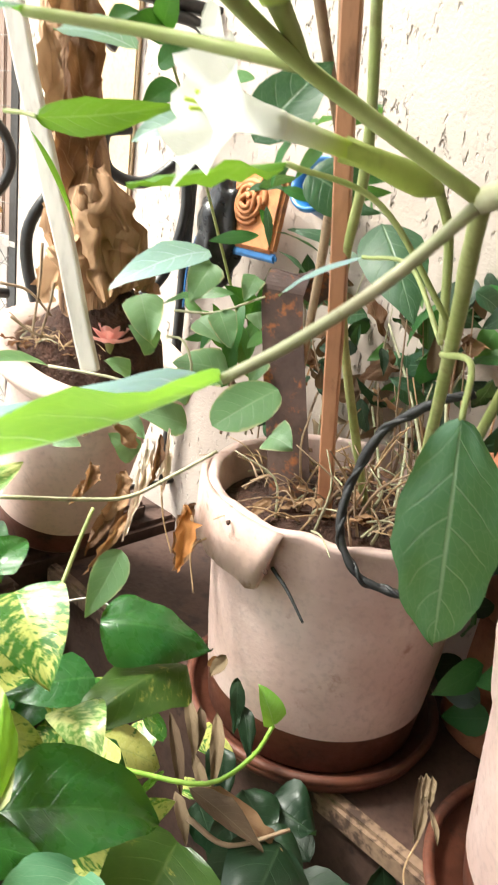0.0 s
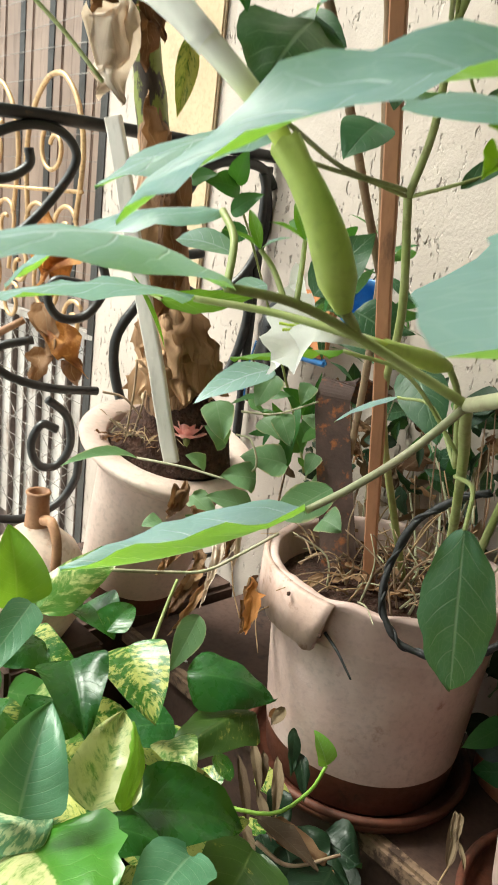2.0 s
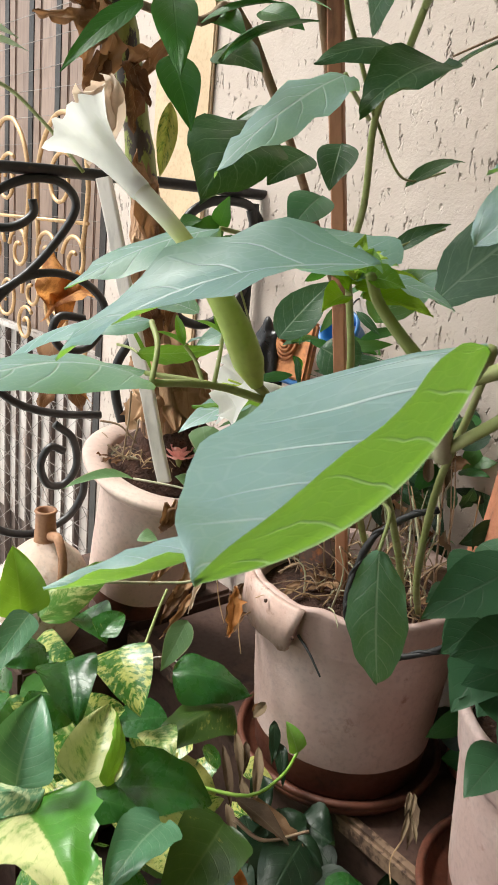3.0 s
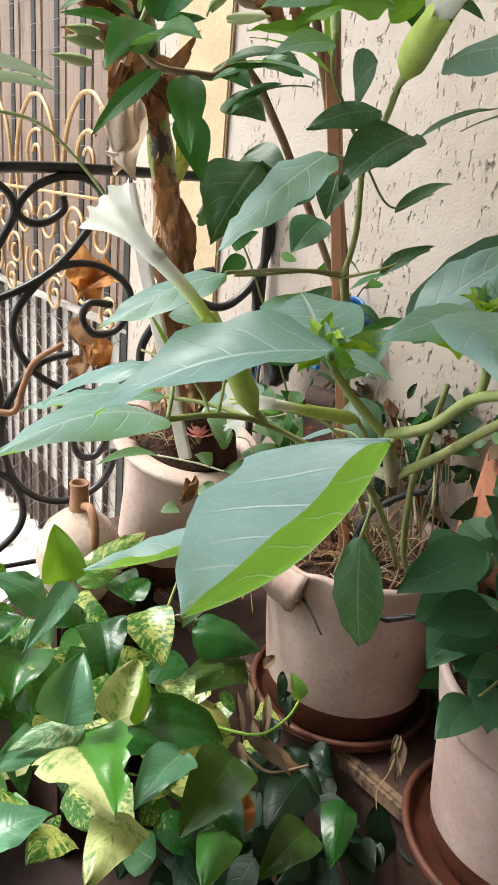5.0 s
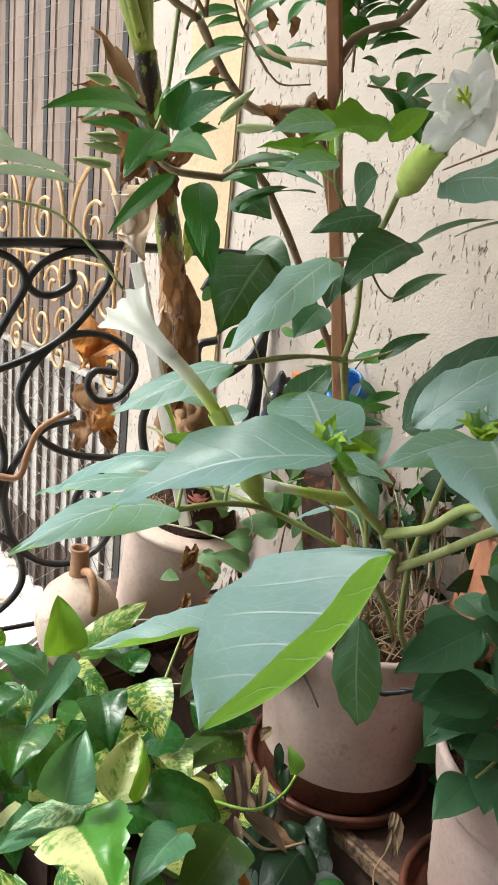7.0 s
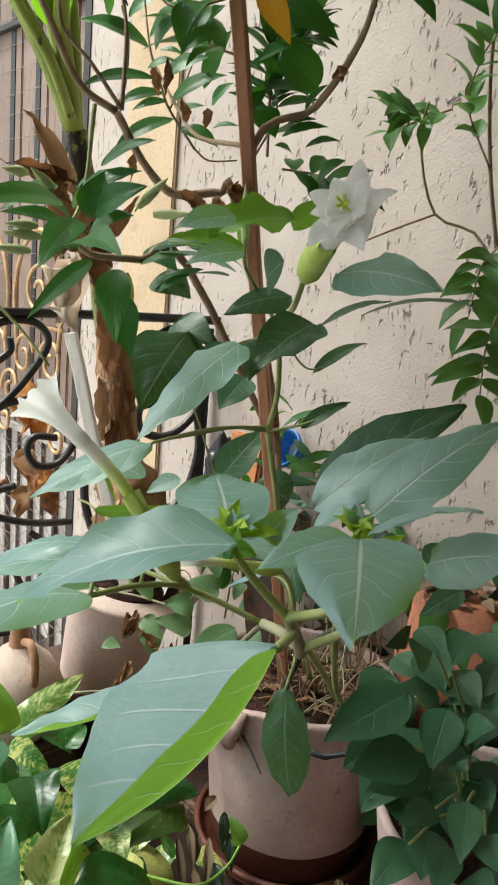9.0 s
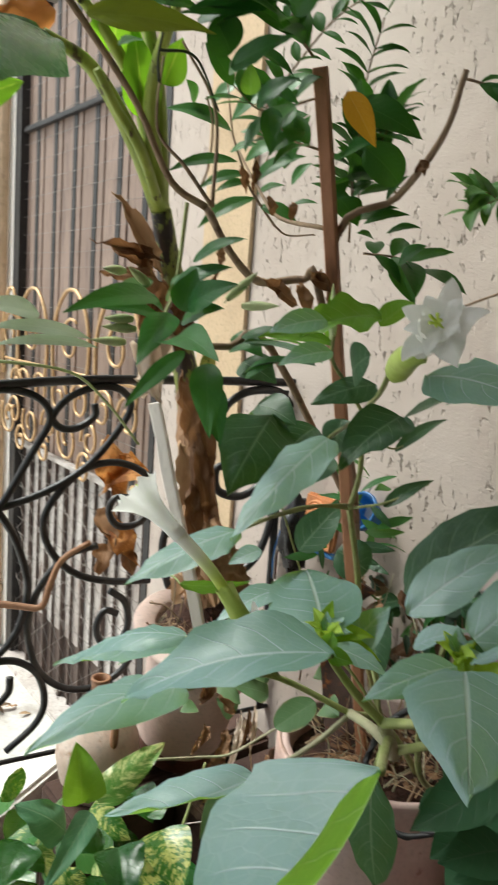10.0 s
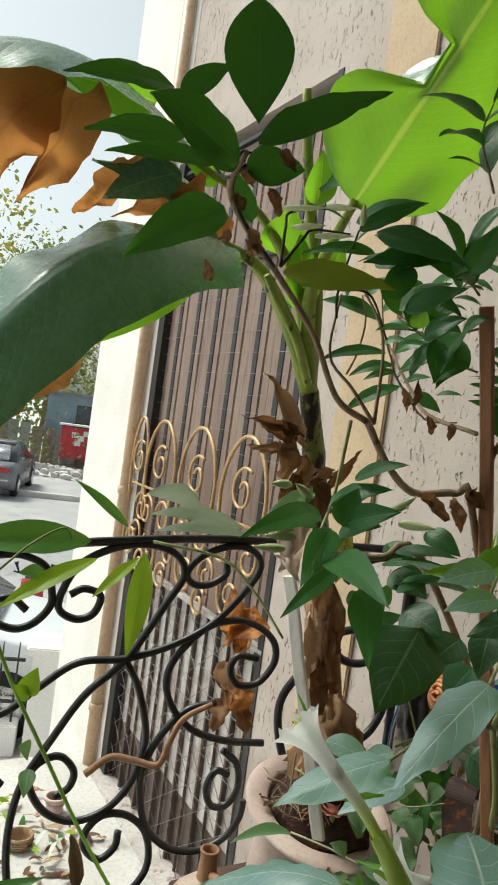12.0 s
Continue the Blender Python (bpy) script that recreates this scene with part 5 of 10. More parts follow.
leaf(datura, (0.313, 0.506, 1.372), (0.448, 0.515, 1.492), (0.23, -0.60, 0.77), 0.081, "datura_shaded", "ovate", fold=0.08, m=3, n=14, teeth=0.14, wave=0.07)
leaf(datura, (0.371, 0.219, 1.440), (0.405, 0.220, 1.459), (0.04, -0.25, 0.97), 0.025, "datura", "ovate", fold=0.15)
leaf(datura, (0.445, 0.224, 1.429), (0.508, 0.207, 1.448), (0.15, -0.38, 0.91), 0.054, "datura", "datura", fold=-0.08, m=3, n=14, teeth=0.14, wave=0.07)
leaf(datura, (0.298, 0.327, 1.367), (0.322, 0.388, 1.399), (0.09, -0.37, 0.93), 0.039, "datura", "ovate", fold=0.1)
leaf(datura, (0.398, 0.206, 1.429), (0.381, 0.198, 1.442), (0.13, -0.80, 0.59), 0.015, "vine_lime", "ovate", fold=0.4, wave=0.12, n=12, m=3)
leaf(datura, (0.402, 0.208, 1.431), (0.410, 0.206, 1.459), (0.11, -0.81, 0.58), 0.015, "vine_lime", "ovate", fold=0.4, wave=0.12, n=12, m=3)
leaf(datura, (0.393, 0.205, 1.426), (0.378, 0.194, 1.432), (0.13, -0.79, 0.59), 0.015, "vine_lime", "ovate", fold=0.4, wave=0.12, n=12, m=3)
leaf(datura, (0.406, 0.207, 1.428), (0.431, 0.207, 1.451), (0.09, -0.81, 0.58), 0.015, "vine_lime", "ovate", fold=0.4, wave=0.12, n=12, m=3)
leaf(datura, (0.400, 0.205, 1.424), (0.404, 0.203, 1.449), (0.11, -0.80, 0.59), 0.015, "vine_lime", "ovate", fold=0.4, wave=0.12, n=12, m=3)
leaf(datura, (0.278, 0.329, 1.384), (0.268, 0.312, 1.395), (0.24, -0.72, 0.65), 0.018, "vine_lime", "ovate", fold=0.4, wave=0.12, n=12, m=3)
leaf(datura, (0.282, 0.331, 1.386), (0.323, 0.330, 1.392), (0.22, -0.73, 0.65), 0.018, "vine_lime", "ovate", fold=0.4, wave=0.12, n=12, m=3)
leaf(datura, (0.279, 0.331, 1.388), (0.285, 0.327, 1.417), (0.24, -0.73, 0.64), 0.018, "vine_lime", "ovate", fold=0.4, wave=0.12, n=12, m=3)
leaf(datura, (0.287, 0.332, 1.382), (0.331, 0.325, 1.375), (0.21, -0.72, 0.66), 0.018, "vine_lime", "ovate", fold=0.4, wave=0.12, n=12, m=3)
leaf(datura, (0.276, 0.328, 1.381), (0.270, 0.305, 1.372), (0.24, -0.71, 0.66), 0.018, "vine_lime", "ovate", fold=0.4, wave=0.12, n=12, m=3)
part("leaf_stalk", tube([(0.283, 0.620, 1.155), (0.298, 0.560, 1.165), (0.298, 0.522, 1.143)], 0.0022, 0.0018), "stem", datura)
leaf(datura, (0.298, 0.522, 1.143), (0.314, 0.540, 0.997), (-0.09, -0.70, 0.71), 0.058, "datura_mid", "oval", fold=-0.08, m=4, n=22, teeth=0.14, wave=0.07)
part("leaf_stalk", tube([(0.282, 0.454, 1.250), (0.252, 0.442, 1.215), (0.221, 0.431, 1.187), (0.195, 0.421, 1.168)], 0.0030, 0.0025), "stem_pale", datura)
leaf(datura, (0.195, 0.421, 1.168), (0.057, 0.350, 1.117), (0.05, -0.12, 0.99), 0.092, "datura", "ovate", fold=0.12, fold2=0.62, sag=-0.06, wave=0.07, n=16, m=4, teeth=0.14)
leaf(datura, (0.214, 0.804, 1.220), (0.259, 0.733, 1.152), (0.00, -0.84, 0.55), 0.063, "datura_shaded", "ovate", fold=-0.1)
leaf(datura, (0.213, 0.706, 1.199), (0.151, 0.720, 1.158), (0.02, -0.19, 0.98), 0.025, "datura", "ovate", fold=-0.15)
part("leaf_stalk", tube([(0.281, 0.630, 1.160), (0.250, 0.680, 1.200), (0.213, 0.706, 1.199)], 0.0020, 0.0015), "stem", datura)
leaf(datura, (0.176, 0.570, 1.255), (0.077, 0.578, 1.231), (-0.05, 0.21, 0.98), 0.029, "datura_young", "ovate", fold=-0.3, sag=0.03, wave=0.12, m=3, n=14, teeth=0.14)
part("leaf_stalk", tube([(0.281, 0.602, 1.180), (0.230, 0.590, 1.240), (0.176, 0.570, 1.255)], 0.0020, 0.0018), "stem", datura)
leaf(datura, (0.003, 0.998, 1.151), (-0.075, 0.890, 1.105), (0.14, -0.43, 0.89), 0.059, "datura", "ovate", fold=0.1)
leaf(datura, (0.075, 0.870, 1.273), (0.129, 0.927, 1.355), (0.14, -0.83, 0.53), 0.069, "datura_shaded", "ovate", fold=0.1)
leaf(datura, (0.110, 0.977, 1.253), (0.168, 0.982, 1.224), (0.09, -0.81, 0.58), 0.076, "datura_shaded", "round", fold=0.1)
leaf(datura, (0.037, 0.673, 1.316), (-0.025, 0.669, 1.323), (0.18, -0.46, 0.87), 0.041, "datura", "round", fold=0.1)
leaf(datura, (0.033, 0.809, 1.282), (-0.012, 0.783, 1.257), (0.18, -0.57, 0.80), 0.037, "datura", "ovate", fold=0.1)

# trumpet flowers and buds
trumpet(datura, [(0.203, 0.404, 1.302), (0.187, 0.379, 1.352), (0.151, 0.372, 1.401), (0.105, 0.364, 1.442), (0.069, 0.357, 1.473)], 0.0118, 0.0055, 0.023, 0.25)
part("flower_stalk", tube([(0.211, 0.420, 1.286), (0.207, 0.415, 1.294), (0.203, 0.404, 1.302)], 0.0030, 0.0040), "stem", datura)
trumpet(datura, [(0.261, 0.596, 1.252), (0.222, 0.562, 1.263), (0.180, 0.530, 1.272), (0.142, 0.502, 1.277)], 0.0085, 0.0050, 0.033, 0.35)
part("flower_stalk", tube([(0.281, 0.620, 1.165), (0.272, 0.612, 1.225), (0.261, 0.596, 1.252)], 0.0030, 0.0030), "stem", datura)
leaf(datura, (-0.025, 0.648, 1.264), (0.074, 0.664, 1.284), (0.32, -0.84, -0.43), 0.030, "datura_young", "ovate", fold=0.12, sag=0.06, wave=0.07, m=3, n=14, teeth=0.14)
part("leaf_stalk", tube([(-0.066, 0.672, 1.266), (-0.043, 0.662, 1.266), (-0.025, 0.648, 1.264)], 0.0018, 0.0016), "stem", datura)
leaf(datura, (0.147, 0.799, 1.059), (0.102, 0.746, 1.028), (0.15, -0.64, 0.75), 0.048, "grey_leaf", "round", fold=0.06, sag=0.04, m=3, n=14)
open_flower(datura, [(0.284, 0.480, 1.598), (0.298, 0.450, 1.616), (0.328, 0.380, 1.634), (0.343, 0.345, 1.652)], 0.0135, 0.0088, 0.029, (-0.28, -0.90, 0.33))
part("flower_stalk", tube([(0.264, 0.551, 1.598), (0.274, 0.515, 1.598), (0.284, 0.480, 1.598)], 0.0034, 0.0050), "stem", datura)
bud(datura, (0.204, 0.523, 1.629), (0.200, 0.523, 1.688), 0.0045)

# young leaf clusters at the shoot tips
rng = random.Random(19)
for tip_at, size, count in (((0.287, 0.31, 1.391), 0.024, 9), ((0.401, 0.2, 1.448), 0.020, 10)):
    centre, axis = Vector(tip_at), Vector((0.05, -0.35, 0.93)).normalized()
    side = axis.cross(Vector((1, 0, 0))).normalized()
    for k in range(count):
        a = 2.4 * k
        lean = 0.35 + 0.9 * (1 - k / count)
        d = (axis + (side * math.sin(a) + side.cross(axis) * math.cos(a)) * lean).normalized()
        ln = size * rng.uniform(0.75, 1.2)
        leaf(datura, tuple(centre), tuple(centre + d * ln), tuple((axis - d * 0.4).normalized()), ln * 0.66, "shoot_leaf" if k % 3 else "datura", "ovate", fold=0.25, wave=0.14, n=12, m=3, curl=0.15)

# ---- pothos at the floor ----
pothos = thing("pothos_plant", "dense trailing pothos with yellow-splashed heart-shaped leaves", "plant")
leaf(pothos, (0.049, 0.327, 0.940), (0.044, 0.369, 1.003), (0.24, -0.42, 0.84), 0.063, "pothos_teal", "heart", fold=0.32, sag=0.14, wave=0.06, curl=0.0, n=16, m=4)
leaf(pothos, (-0.112, 0.552, 0.946), (-0.131, 0.565, 1.026), (0.60, -0.52, 0.68), 0.063, "pothos_lime", "heart", fold=0.32, sag=0.10, wave=0.07, curl=0.15, n=16, m=4)
leaf(pothos, (-0.121, 0.606, 0.913), (-0.072, 0.723, 0.967), (0.40, -0.47, 0.73), 0.053, "pothos_pale", "heart", fold=-0.12, sag=0.08, wave=0.07, curl=0.1, n=16, m=4)
leaf(pothos, (-0.071, 0.460, 0.978), (-0.123, 0.424, 1.022), (0.42, -0.32, 0.90), 0.054, "pothos_teal", "heart", fold=-0.22, sag=0.14, wave=0.12, curl=0.05, n=16, m=4)
leaf(pothos, (-0.043, 0.473, 1.007), (-0.038, 0.372, 0.970), (0.46, -0.05, 0.79), 0.033, "pothos_teal", "heart", fold=0.22, sag=0.13, wave=0.06, curl=0.0, n=16, m=4)
leaf(pothos, (-0.037, 0.535, 0.916), (0.016, 0.475, 0.893), (0.32, -0.57, 0.88), 0.069, "pothos", "heart", fold=0.32, sag=0.11, wave=0.08, curl=0.15, n=16, m=4)
leaf(pothos, (-0.022, 0.629, 0.885), (0.045, 0.570, 0.853), (0.32, -0.56, 0.84), 0.078, "pothos", "heart", fold=0.22, sag=0.07, wave=0.05, curl=0.1, n=16, m=4)
leaf(pothos, (0.027, 0.701, 0.824), (0.131, 0.745, 0.797), (-0.03, -0.44, 0.99), 0.078, "pothos", "heart", fold=-0.22, sag=0.14, wave=0.09, curl=0.05, n=16, m=4)
leaf(pothos, (0.105, 0.734, 0.777), (0.041, 0.604, 0.766), (0.01, -0.53, 0.95), 0.074, "pothos_olive", "heart", fold=-0.22, sag=0.14, wave=0.09, curl=0.0, n=16, m=4)
leaf(pothos, (0.051, 0.431, 0.858), (0.041, 0.503, 0.909), (0.42, -0.47, 0.85), 0.067, "pothos_pale", "heart", fold=0.32, sag=0.08, wave=0.11, curl=0.15, n=16, m=4)
leaf(pothos, (0.079, 0.430, 0.871), (0.062, 0.489, 0.913), (0.95, -0.16, 0.60), 0.024, "pothos_lime", "heart", fold=-0.22, sag=0.14, wave=0.12, curl=0.1, n=16, m=4)
leaf(pothos, (0.066, 0.464, 0.836), (0.162, 0.522, 0.808), (0.16, -0.33, 0.91), 0.076, "pothos", "heart", fold=0.22, sag=0.16, wave=0.10, curl=0.05, n=16, m=4)
leaf(pothos, (0.055, 0.334, 0.913), (0.150, 0.266, 0.917), (0.22, -0.23, 0.86), 0.102, "pothos_half", "heart", fold=0.10, sag=0.10, wave=0.10, curl=0.0, n=16, m=4, teeth=0.45)
leaf(pothos, (0.141, 0.435, 0.847), (0.130, 0.344, 0.854), (0.07, -0.46, 0.95), 0.060, "pothos_teal", "heart", fold=0.22, sag=0.10, wave=0.11, curl=0.15, n=16, m=4)
leaf(pothos, (0.167, 0.557, 0.754), (0.152, 0.426, 0.737), (0.26, -0.54, 0.86), 0.088, "pothos_olive", "heart", fold=0.22, sag=0.07, wave=0.05, curl=0.1, n=16, m=4)
leaf(pothos, (0.060, 0.350, 0.925), (0.020, 0.272, 0.940), (0.30, -0.21, 0.96), 0.036, "pothos_teal", "heart", fold=-0.22, sag=0.09, wave=0.11, curl=0.05, n=16, m=4)
leaf(pothos, (0.026, 0.332, 0.899), (0.016, 0.248, 0.923), (0.23, -0.28, 0.91), 0.049, "pothos_teal", "heart", fold=0.22, sag=0.16, wave=0.10, curl=0.0, n=16, m=4)
leaf(pothos, (0.068, 0.183, 0.927), (0.103, 0.229, 0.940), (0.05, -0.12, 0.91), 0.048, "pothos_teal", "heart", fold=0.10, sag=0.11, wave=0.11, curl=0.15, n=16, m=4)
leaf(pothos, (0.135, 0.322, 0.860), (0.149, 0.223, 0.886), (0.23, -0.34, 0.93), 0.062, "pothos_pale", "heart", fold=-0.22, sag=0.15, wave=0.06, curl=0.1, n=16, m=4)
leaf(pothos, (0.192, 0.468, 0.719), (0.208, 0.370, 0.740), (0.15, -0.39, 0.97), 0.058, "pothos_pale", "heart", fold=-0.22, sag=0.14, wave=0.08, curl=0.05, n=16, m=4)
leaf(pothos, (0.237, 0.690, 0.638), (0.218, 0.581, 0.621), (0.13, -0.47, 0.93), 0.086, "shaded_leaf", "heart", fold=-0.22, sag=0.14, wave=0.08, curl=0.0, n=16, m=4)
leaf(pothos, (0.305, 0.663, 0.641), (0.320, 0.569, 0.620), (0.17, -0.63, 0.85), 0.055, "pothos", "heart", fold=-0.22, sag=0.13, wave=0.05, curl=0.15, n=16, m=4)
leaf(pothos, (0.275, 0.602, 0.629), (0.240, 0.496, 0.637), (0.17, -0.26, 0.96), 0.068, "pothos_olive", "heart", fold=0.22, sag=0.07, wave=0.09, curl=0.1, n=16, m=4)
leaf(pothos, (-0.098, 0.413, 0.984), (-0.087, 0.359, 0.965), (0.17, -0.24, 0.89), 0.056, "pothos", "heart", fold=0.10, sag=0.13, wave=0.07, curl=0.05, n=16, m=4)
leaf(pothos, (-0.061, 0.407, 0.943), (-0.036, 0.344, 0.924), (0.32, -0.45, 0.93), 0.077, "pothos", "heart", fold=0.32, sag=0.11, wave=0.08, curl=0.0, n=16, m=4)
leaf(pothos, (-0.049, 0.430, 0.924), (-0.022, 0.372, 0.893), (0.50, -0.19, 0.90), 0.050, "pothos", "heart", fold=-0.12, sag=0.11, wave=0.11, curl=0.15, n=16, m=4)
leaf(pothos, (-0.075, 0.551, 0.913), (-0.102, 0.503, 0.913), (0.21, -0.30, 0.98), 0.047, "pothos", "heart", fold=-0.22, sag=0.14, wave=0.08, curl=0.1, n=16, m=4)
leaf(pothos, (-0.050, 0.634, 0.893), (-0.040, 0.677, 0.908), (0.23, -0.39, 0.90), 0.043, "pothos", "heart", fold=0.22, sag=0.15, wave=0.06, curl=0.05, n=16, m=4)
leaf(pothos, (-0.095, 0.668, 0.900), (-0.044, 0.642, 0.880), (0.27, -0.43, 0.86), 0.059, "pothos", "heart", fold=0.22, sag=0.15, wave=0.06, curl=0.0, n=16, m=4)
leaf(pothos, (-0.022, 0.499, 0.898), (-0.017, 0.427, 0.896), (0.36, -0.15, 0.95), 0.059, "pothos", "heart", fold=-0.22, sag=0.12, wave=0.08, curl=0.15, n=16, m=4)
leaf(pothos, (0.049, 0.602, 0.808), (0.097, 0.551, 0.805), (0.18, -0.35, 0.90), 0.049, "pothos_pale", "heart", fold=0.22, sag=0.16, wave=0.10, curl=0.1, n=16, m=4)
leaf(pothos, (0.043, 0.245, 0.918), (0.047, 0.185, 0.941), (0.07, -0.37, 0.99), 0.065, "pothos", "heart", fold=-0.22, sag=0.14, wave=0.09, curl=0.05, n=16, m=4)
leaf(pothos, (0.088, 0.267, 0.867), (0.097, 0.201, 0.896), (0.22, -0.31, 0.89), 0.055, "pothos", "heart", fold=-0.12, sag=0.15, wave=0.07, curl=0.0, n=16, m=4)
leaf(pothos, (0.046, 0.420, 0.849), (0.117, 0.433, 0.856), (0.00, -0.40, 1.00), 0.050, "pothos", "heart", fold=-0.22, sag=0.14, wave=0.09, curl=0.15, n=16, m=4)
leaf(pothos, (0.145, 0.532, 0.694), (0.216, 0.483, 0.698), (0.06, -0.32, 0.88), 0.065, "pothos", "heart", fold=0.22, sag=0.13, wave=0.06, curl=0.1, n=16, m=4)
leaf(pothos, (0.172, 0.573, 0.682), (0.204, 0.491, 0.655), (0.20, -0.53, 0.81), 0.050, "dry_orange", "heart", fold=0.22)
part("tendril", tube([(0.010, 0.676, 0.675), (0.073, 0.697, 0.660), (0.151, 0.706, 0.665), (0.190, 0.727, 0.696), (0.204, 0.743, 0.728)], 0.0030, 0.0022), "stem_vivid", pothos)
leaf(pothos, (0.204, 0.743, 0.728), (0.180, 0.756, 0.762), (0.45, -0.47, 0.70), 0.030, "datura_young", "heart", fold=0.32)

scatter(pothos, 46, (-0.36, 0.48, 0.52), (0.10, 0.84, 0.72), 0.085, 0.062, ("pothos", "pothos", "pothos_pale"), "heart", 11)
scatter(pothos, 30, (-0.05, 0.45, 0.30), (0.38, 0.72, 0.50), 0.085, 0.060, "shaded_leaf", "heart", 12)
scatter(pothos, 60, (-0.40, 0.60, 0.40), (0.12, 0.95, 0.60), 0.085, 0.062, "pothos", "heart", 14)
scatter(pothos, 22, (-0.42, 0.50, 0.66), (-0.10, 0.80, 0.80), 0.085, 0.062, ("pothos", "pothos", "pothos_pale"), "heart", 13)
# ---- banana plant in the cream pot ----
banana = thing("banana_plant", "young banana plant with torn leaves and dry brown sheaths", "plant")
part("trunk", tube([(-0.195, 1.150, 0.930), (-0.256, 1.144, 1.294), (-0.308, 1.155, 1.529)], 0.0560, 0.0220, sides=14, wob=0.25, steps=22), "trunk_dry", banana)
root = lathe([(0.001, 0.135), (0.035, 0.130), (0.060, 0.105), (0.078, 0.055), (0.088, 0.0)], 40, wobble=0.06)
for v in root.verts:
    v.co += v.co.normalized() * 0.014 * noise.noise(v.co * 38.0)
    v.co += Vector((-0.190, 1.158, 0.925))
part("root_ball", root, "soil", banana, "clod of red-brown soil and roots")
for k in range(9):
    a = -2.6 + 0.36 * k
    d = Vector((math.cos(a), math.sin(a), 0.0))
    foot = Vector((-0.200, 1.149, 1.055 + 0.02 * math.sin(3.1 * k))) + d * 0.062
    high = Vector((-0.228, 1.147, 1.20 + 0.03 * math.sin(5.3 * k))) + d * 0.046
    leaf(banana, tuple(high), tuple(foot), tuple(d), 0.052, "trunk_flake", "strap", fold=-0.25, wave=0.25, teeth=0.45, curl=-0.14, n=14, m=4, name="dry_sheath", label="peeling tan sheath")
part("stem", tube([(-0.256, 1.144, 1.294), (-0.308, 1.155, 1.529), (-0.330, 1.118, 1.712), (-0.337, 1.069, 1.841)], 0.0300, 0.0210, sides=12, wob=0.2, steps=20), "trunk_dark", banana)
part("leaf_stalk", tube([(-0.337, 1.069, 1.841), (-0.354, 0.990, 1.950), (-0.384, 0.893, 2.050), (-0.416, 0.800, 2.078)], 0.0210, 0.0090), "banana_stalk", banana)
part("leaf_stalk", tube([(-0.337, 1.069, 1.841), (-0.327, 0.997, 1.997), (-0.282, 0.944, 2.083), (-0.206, 0.894, 2.182)], 0.0190, 0.0080), "banana_stalk", banana)
part("leaf_stalk", tube([(-0.337, 1.069, 1.841), (-0.352, 1.002, 2.020), (-0.372, 0.948, 2.096), (-0.426, 0.888, 2.178), (-0.523, 0.786, 2.245)], 0.0170, 0.0060), "banana_stalk", banana)
part("leaf_stalk", tube([(-0.337, 1.069, 1.841), (-0.333, 1.030, 2.049), (-0.347, 0.967, 2.232), (-0.345, 0.904, 2.398)], 0.0170, 0.0090), "banana_stalk", banana)
part("leaf_stalk", tube([(-0.337, 1.069, 1.841), (-0.315, 0.950, 1.925), (-0.327, 0.885, 1.982), (-0.335, 0.836, 2.029)], 0.0110, 0.0070), "banana_stalk", banana)
leaf(banana, (-0.408, 0.806, 2.079), (-0.576, 0.326, 1.663), (0.43, -0.03, 0.90), 0.236, "banana_top", "strap", fold=-0.28, sag=0.22, wave=0.05, n=26, m=5, name='leaf_blade')
leaf(banana, (-0.210, 0.895, 2.173), (0.077, 0.722, 2.457), (0.05, -0.71, -0.70), 0.293, "banana", "paddle", fold=-0.1, sag=0.04, wave=0.06, teeth=0.12, n=60, m=6, tear=(0.50, 0.68), name='leaf_blade')
leaf(banana, (-0.515, 0.794, 2.242), (-0.659, 0.312, 2.223), (0.15, -0.13, 0.98), 0.200, "banana_top", "strap", fold=-0.35, sag=0.18, wave=0.05, n=26, m=5, name='leaf_blade')
leaf(banana, (-0.323, 0.958, 2.227), (-0.091, 1.031, 2.500), (0.21, -0.45, 0.87), 0.177, "banana_top", "strap", fold=-0.1, sag=0.1, wave=0.05, n=26, m=5, name='leaf_blade')
leaf(banana, (-0.488, 0.846, 2.168), (-0.599, 0.630, 2.179), (0.54, -0.60, 0.60), 0.100, "banana_top", "ovate", fold=-0.2, wave=0.06, n=14, m=3, name='leaf_blade')
leaf(banana, (-0.463, 0.809, 2.009), (-0.554, 0.522, 1.818), (0.81, -0.58, 0.08), 0.061, "banana", "lance", fold=0.1, wave=0.06, n=14, m=3, name='leaf_blade')
leaf(banana, (-0.540, 0.711, 2.309), (-0.632, 0.555, 2.305), (0.71, -0.68, -0.19), 0.100, "banana", "ovate", fold=0.1, n=14, m=3, name='leaf_blade')
leaf(banana, (-0.351, 1.007, 1.998), (-0.344, 0.952, 2.140), (0.66, -0.75, -0.01), 0.081, "banana", "ovate", fold=0.2, n=10, name='leaf_blade')
leaf(banana, (-0.392, 0.959, 2.099), (-0.357, 0.929, 2.187), (0.68, -0.73, -0.06), 0.104, "banana", "ovate", fold=0.2, n=10, name='leaf_blade')
leaf(banana, (-0.314, 1.015, 2.057), (-0.267, 0.997, 2.129), (0.63, -0.78, -0.03), 0.069, "banana", "ovate", fold=0.2, n=10, name='leaf_blade')
leaf(banana, (-0.478, 0.854, 2.235), (-0.524, 0.790, 2.236), (0.76, -0.63, -0.12), 0.092, "banana", "ovate", fold=0.2, n=10, name='leaf_blade')
leaf(banana, (-0.324, 0.968, 2.198), (-0.302, 0.922, 2.286), (0.65, -0.75, -0.13), 0.069, "banana", "ovate", fold=0.2, n=10, name='leaf_blade')
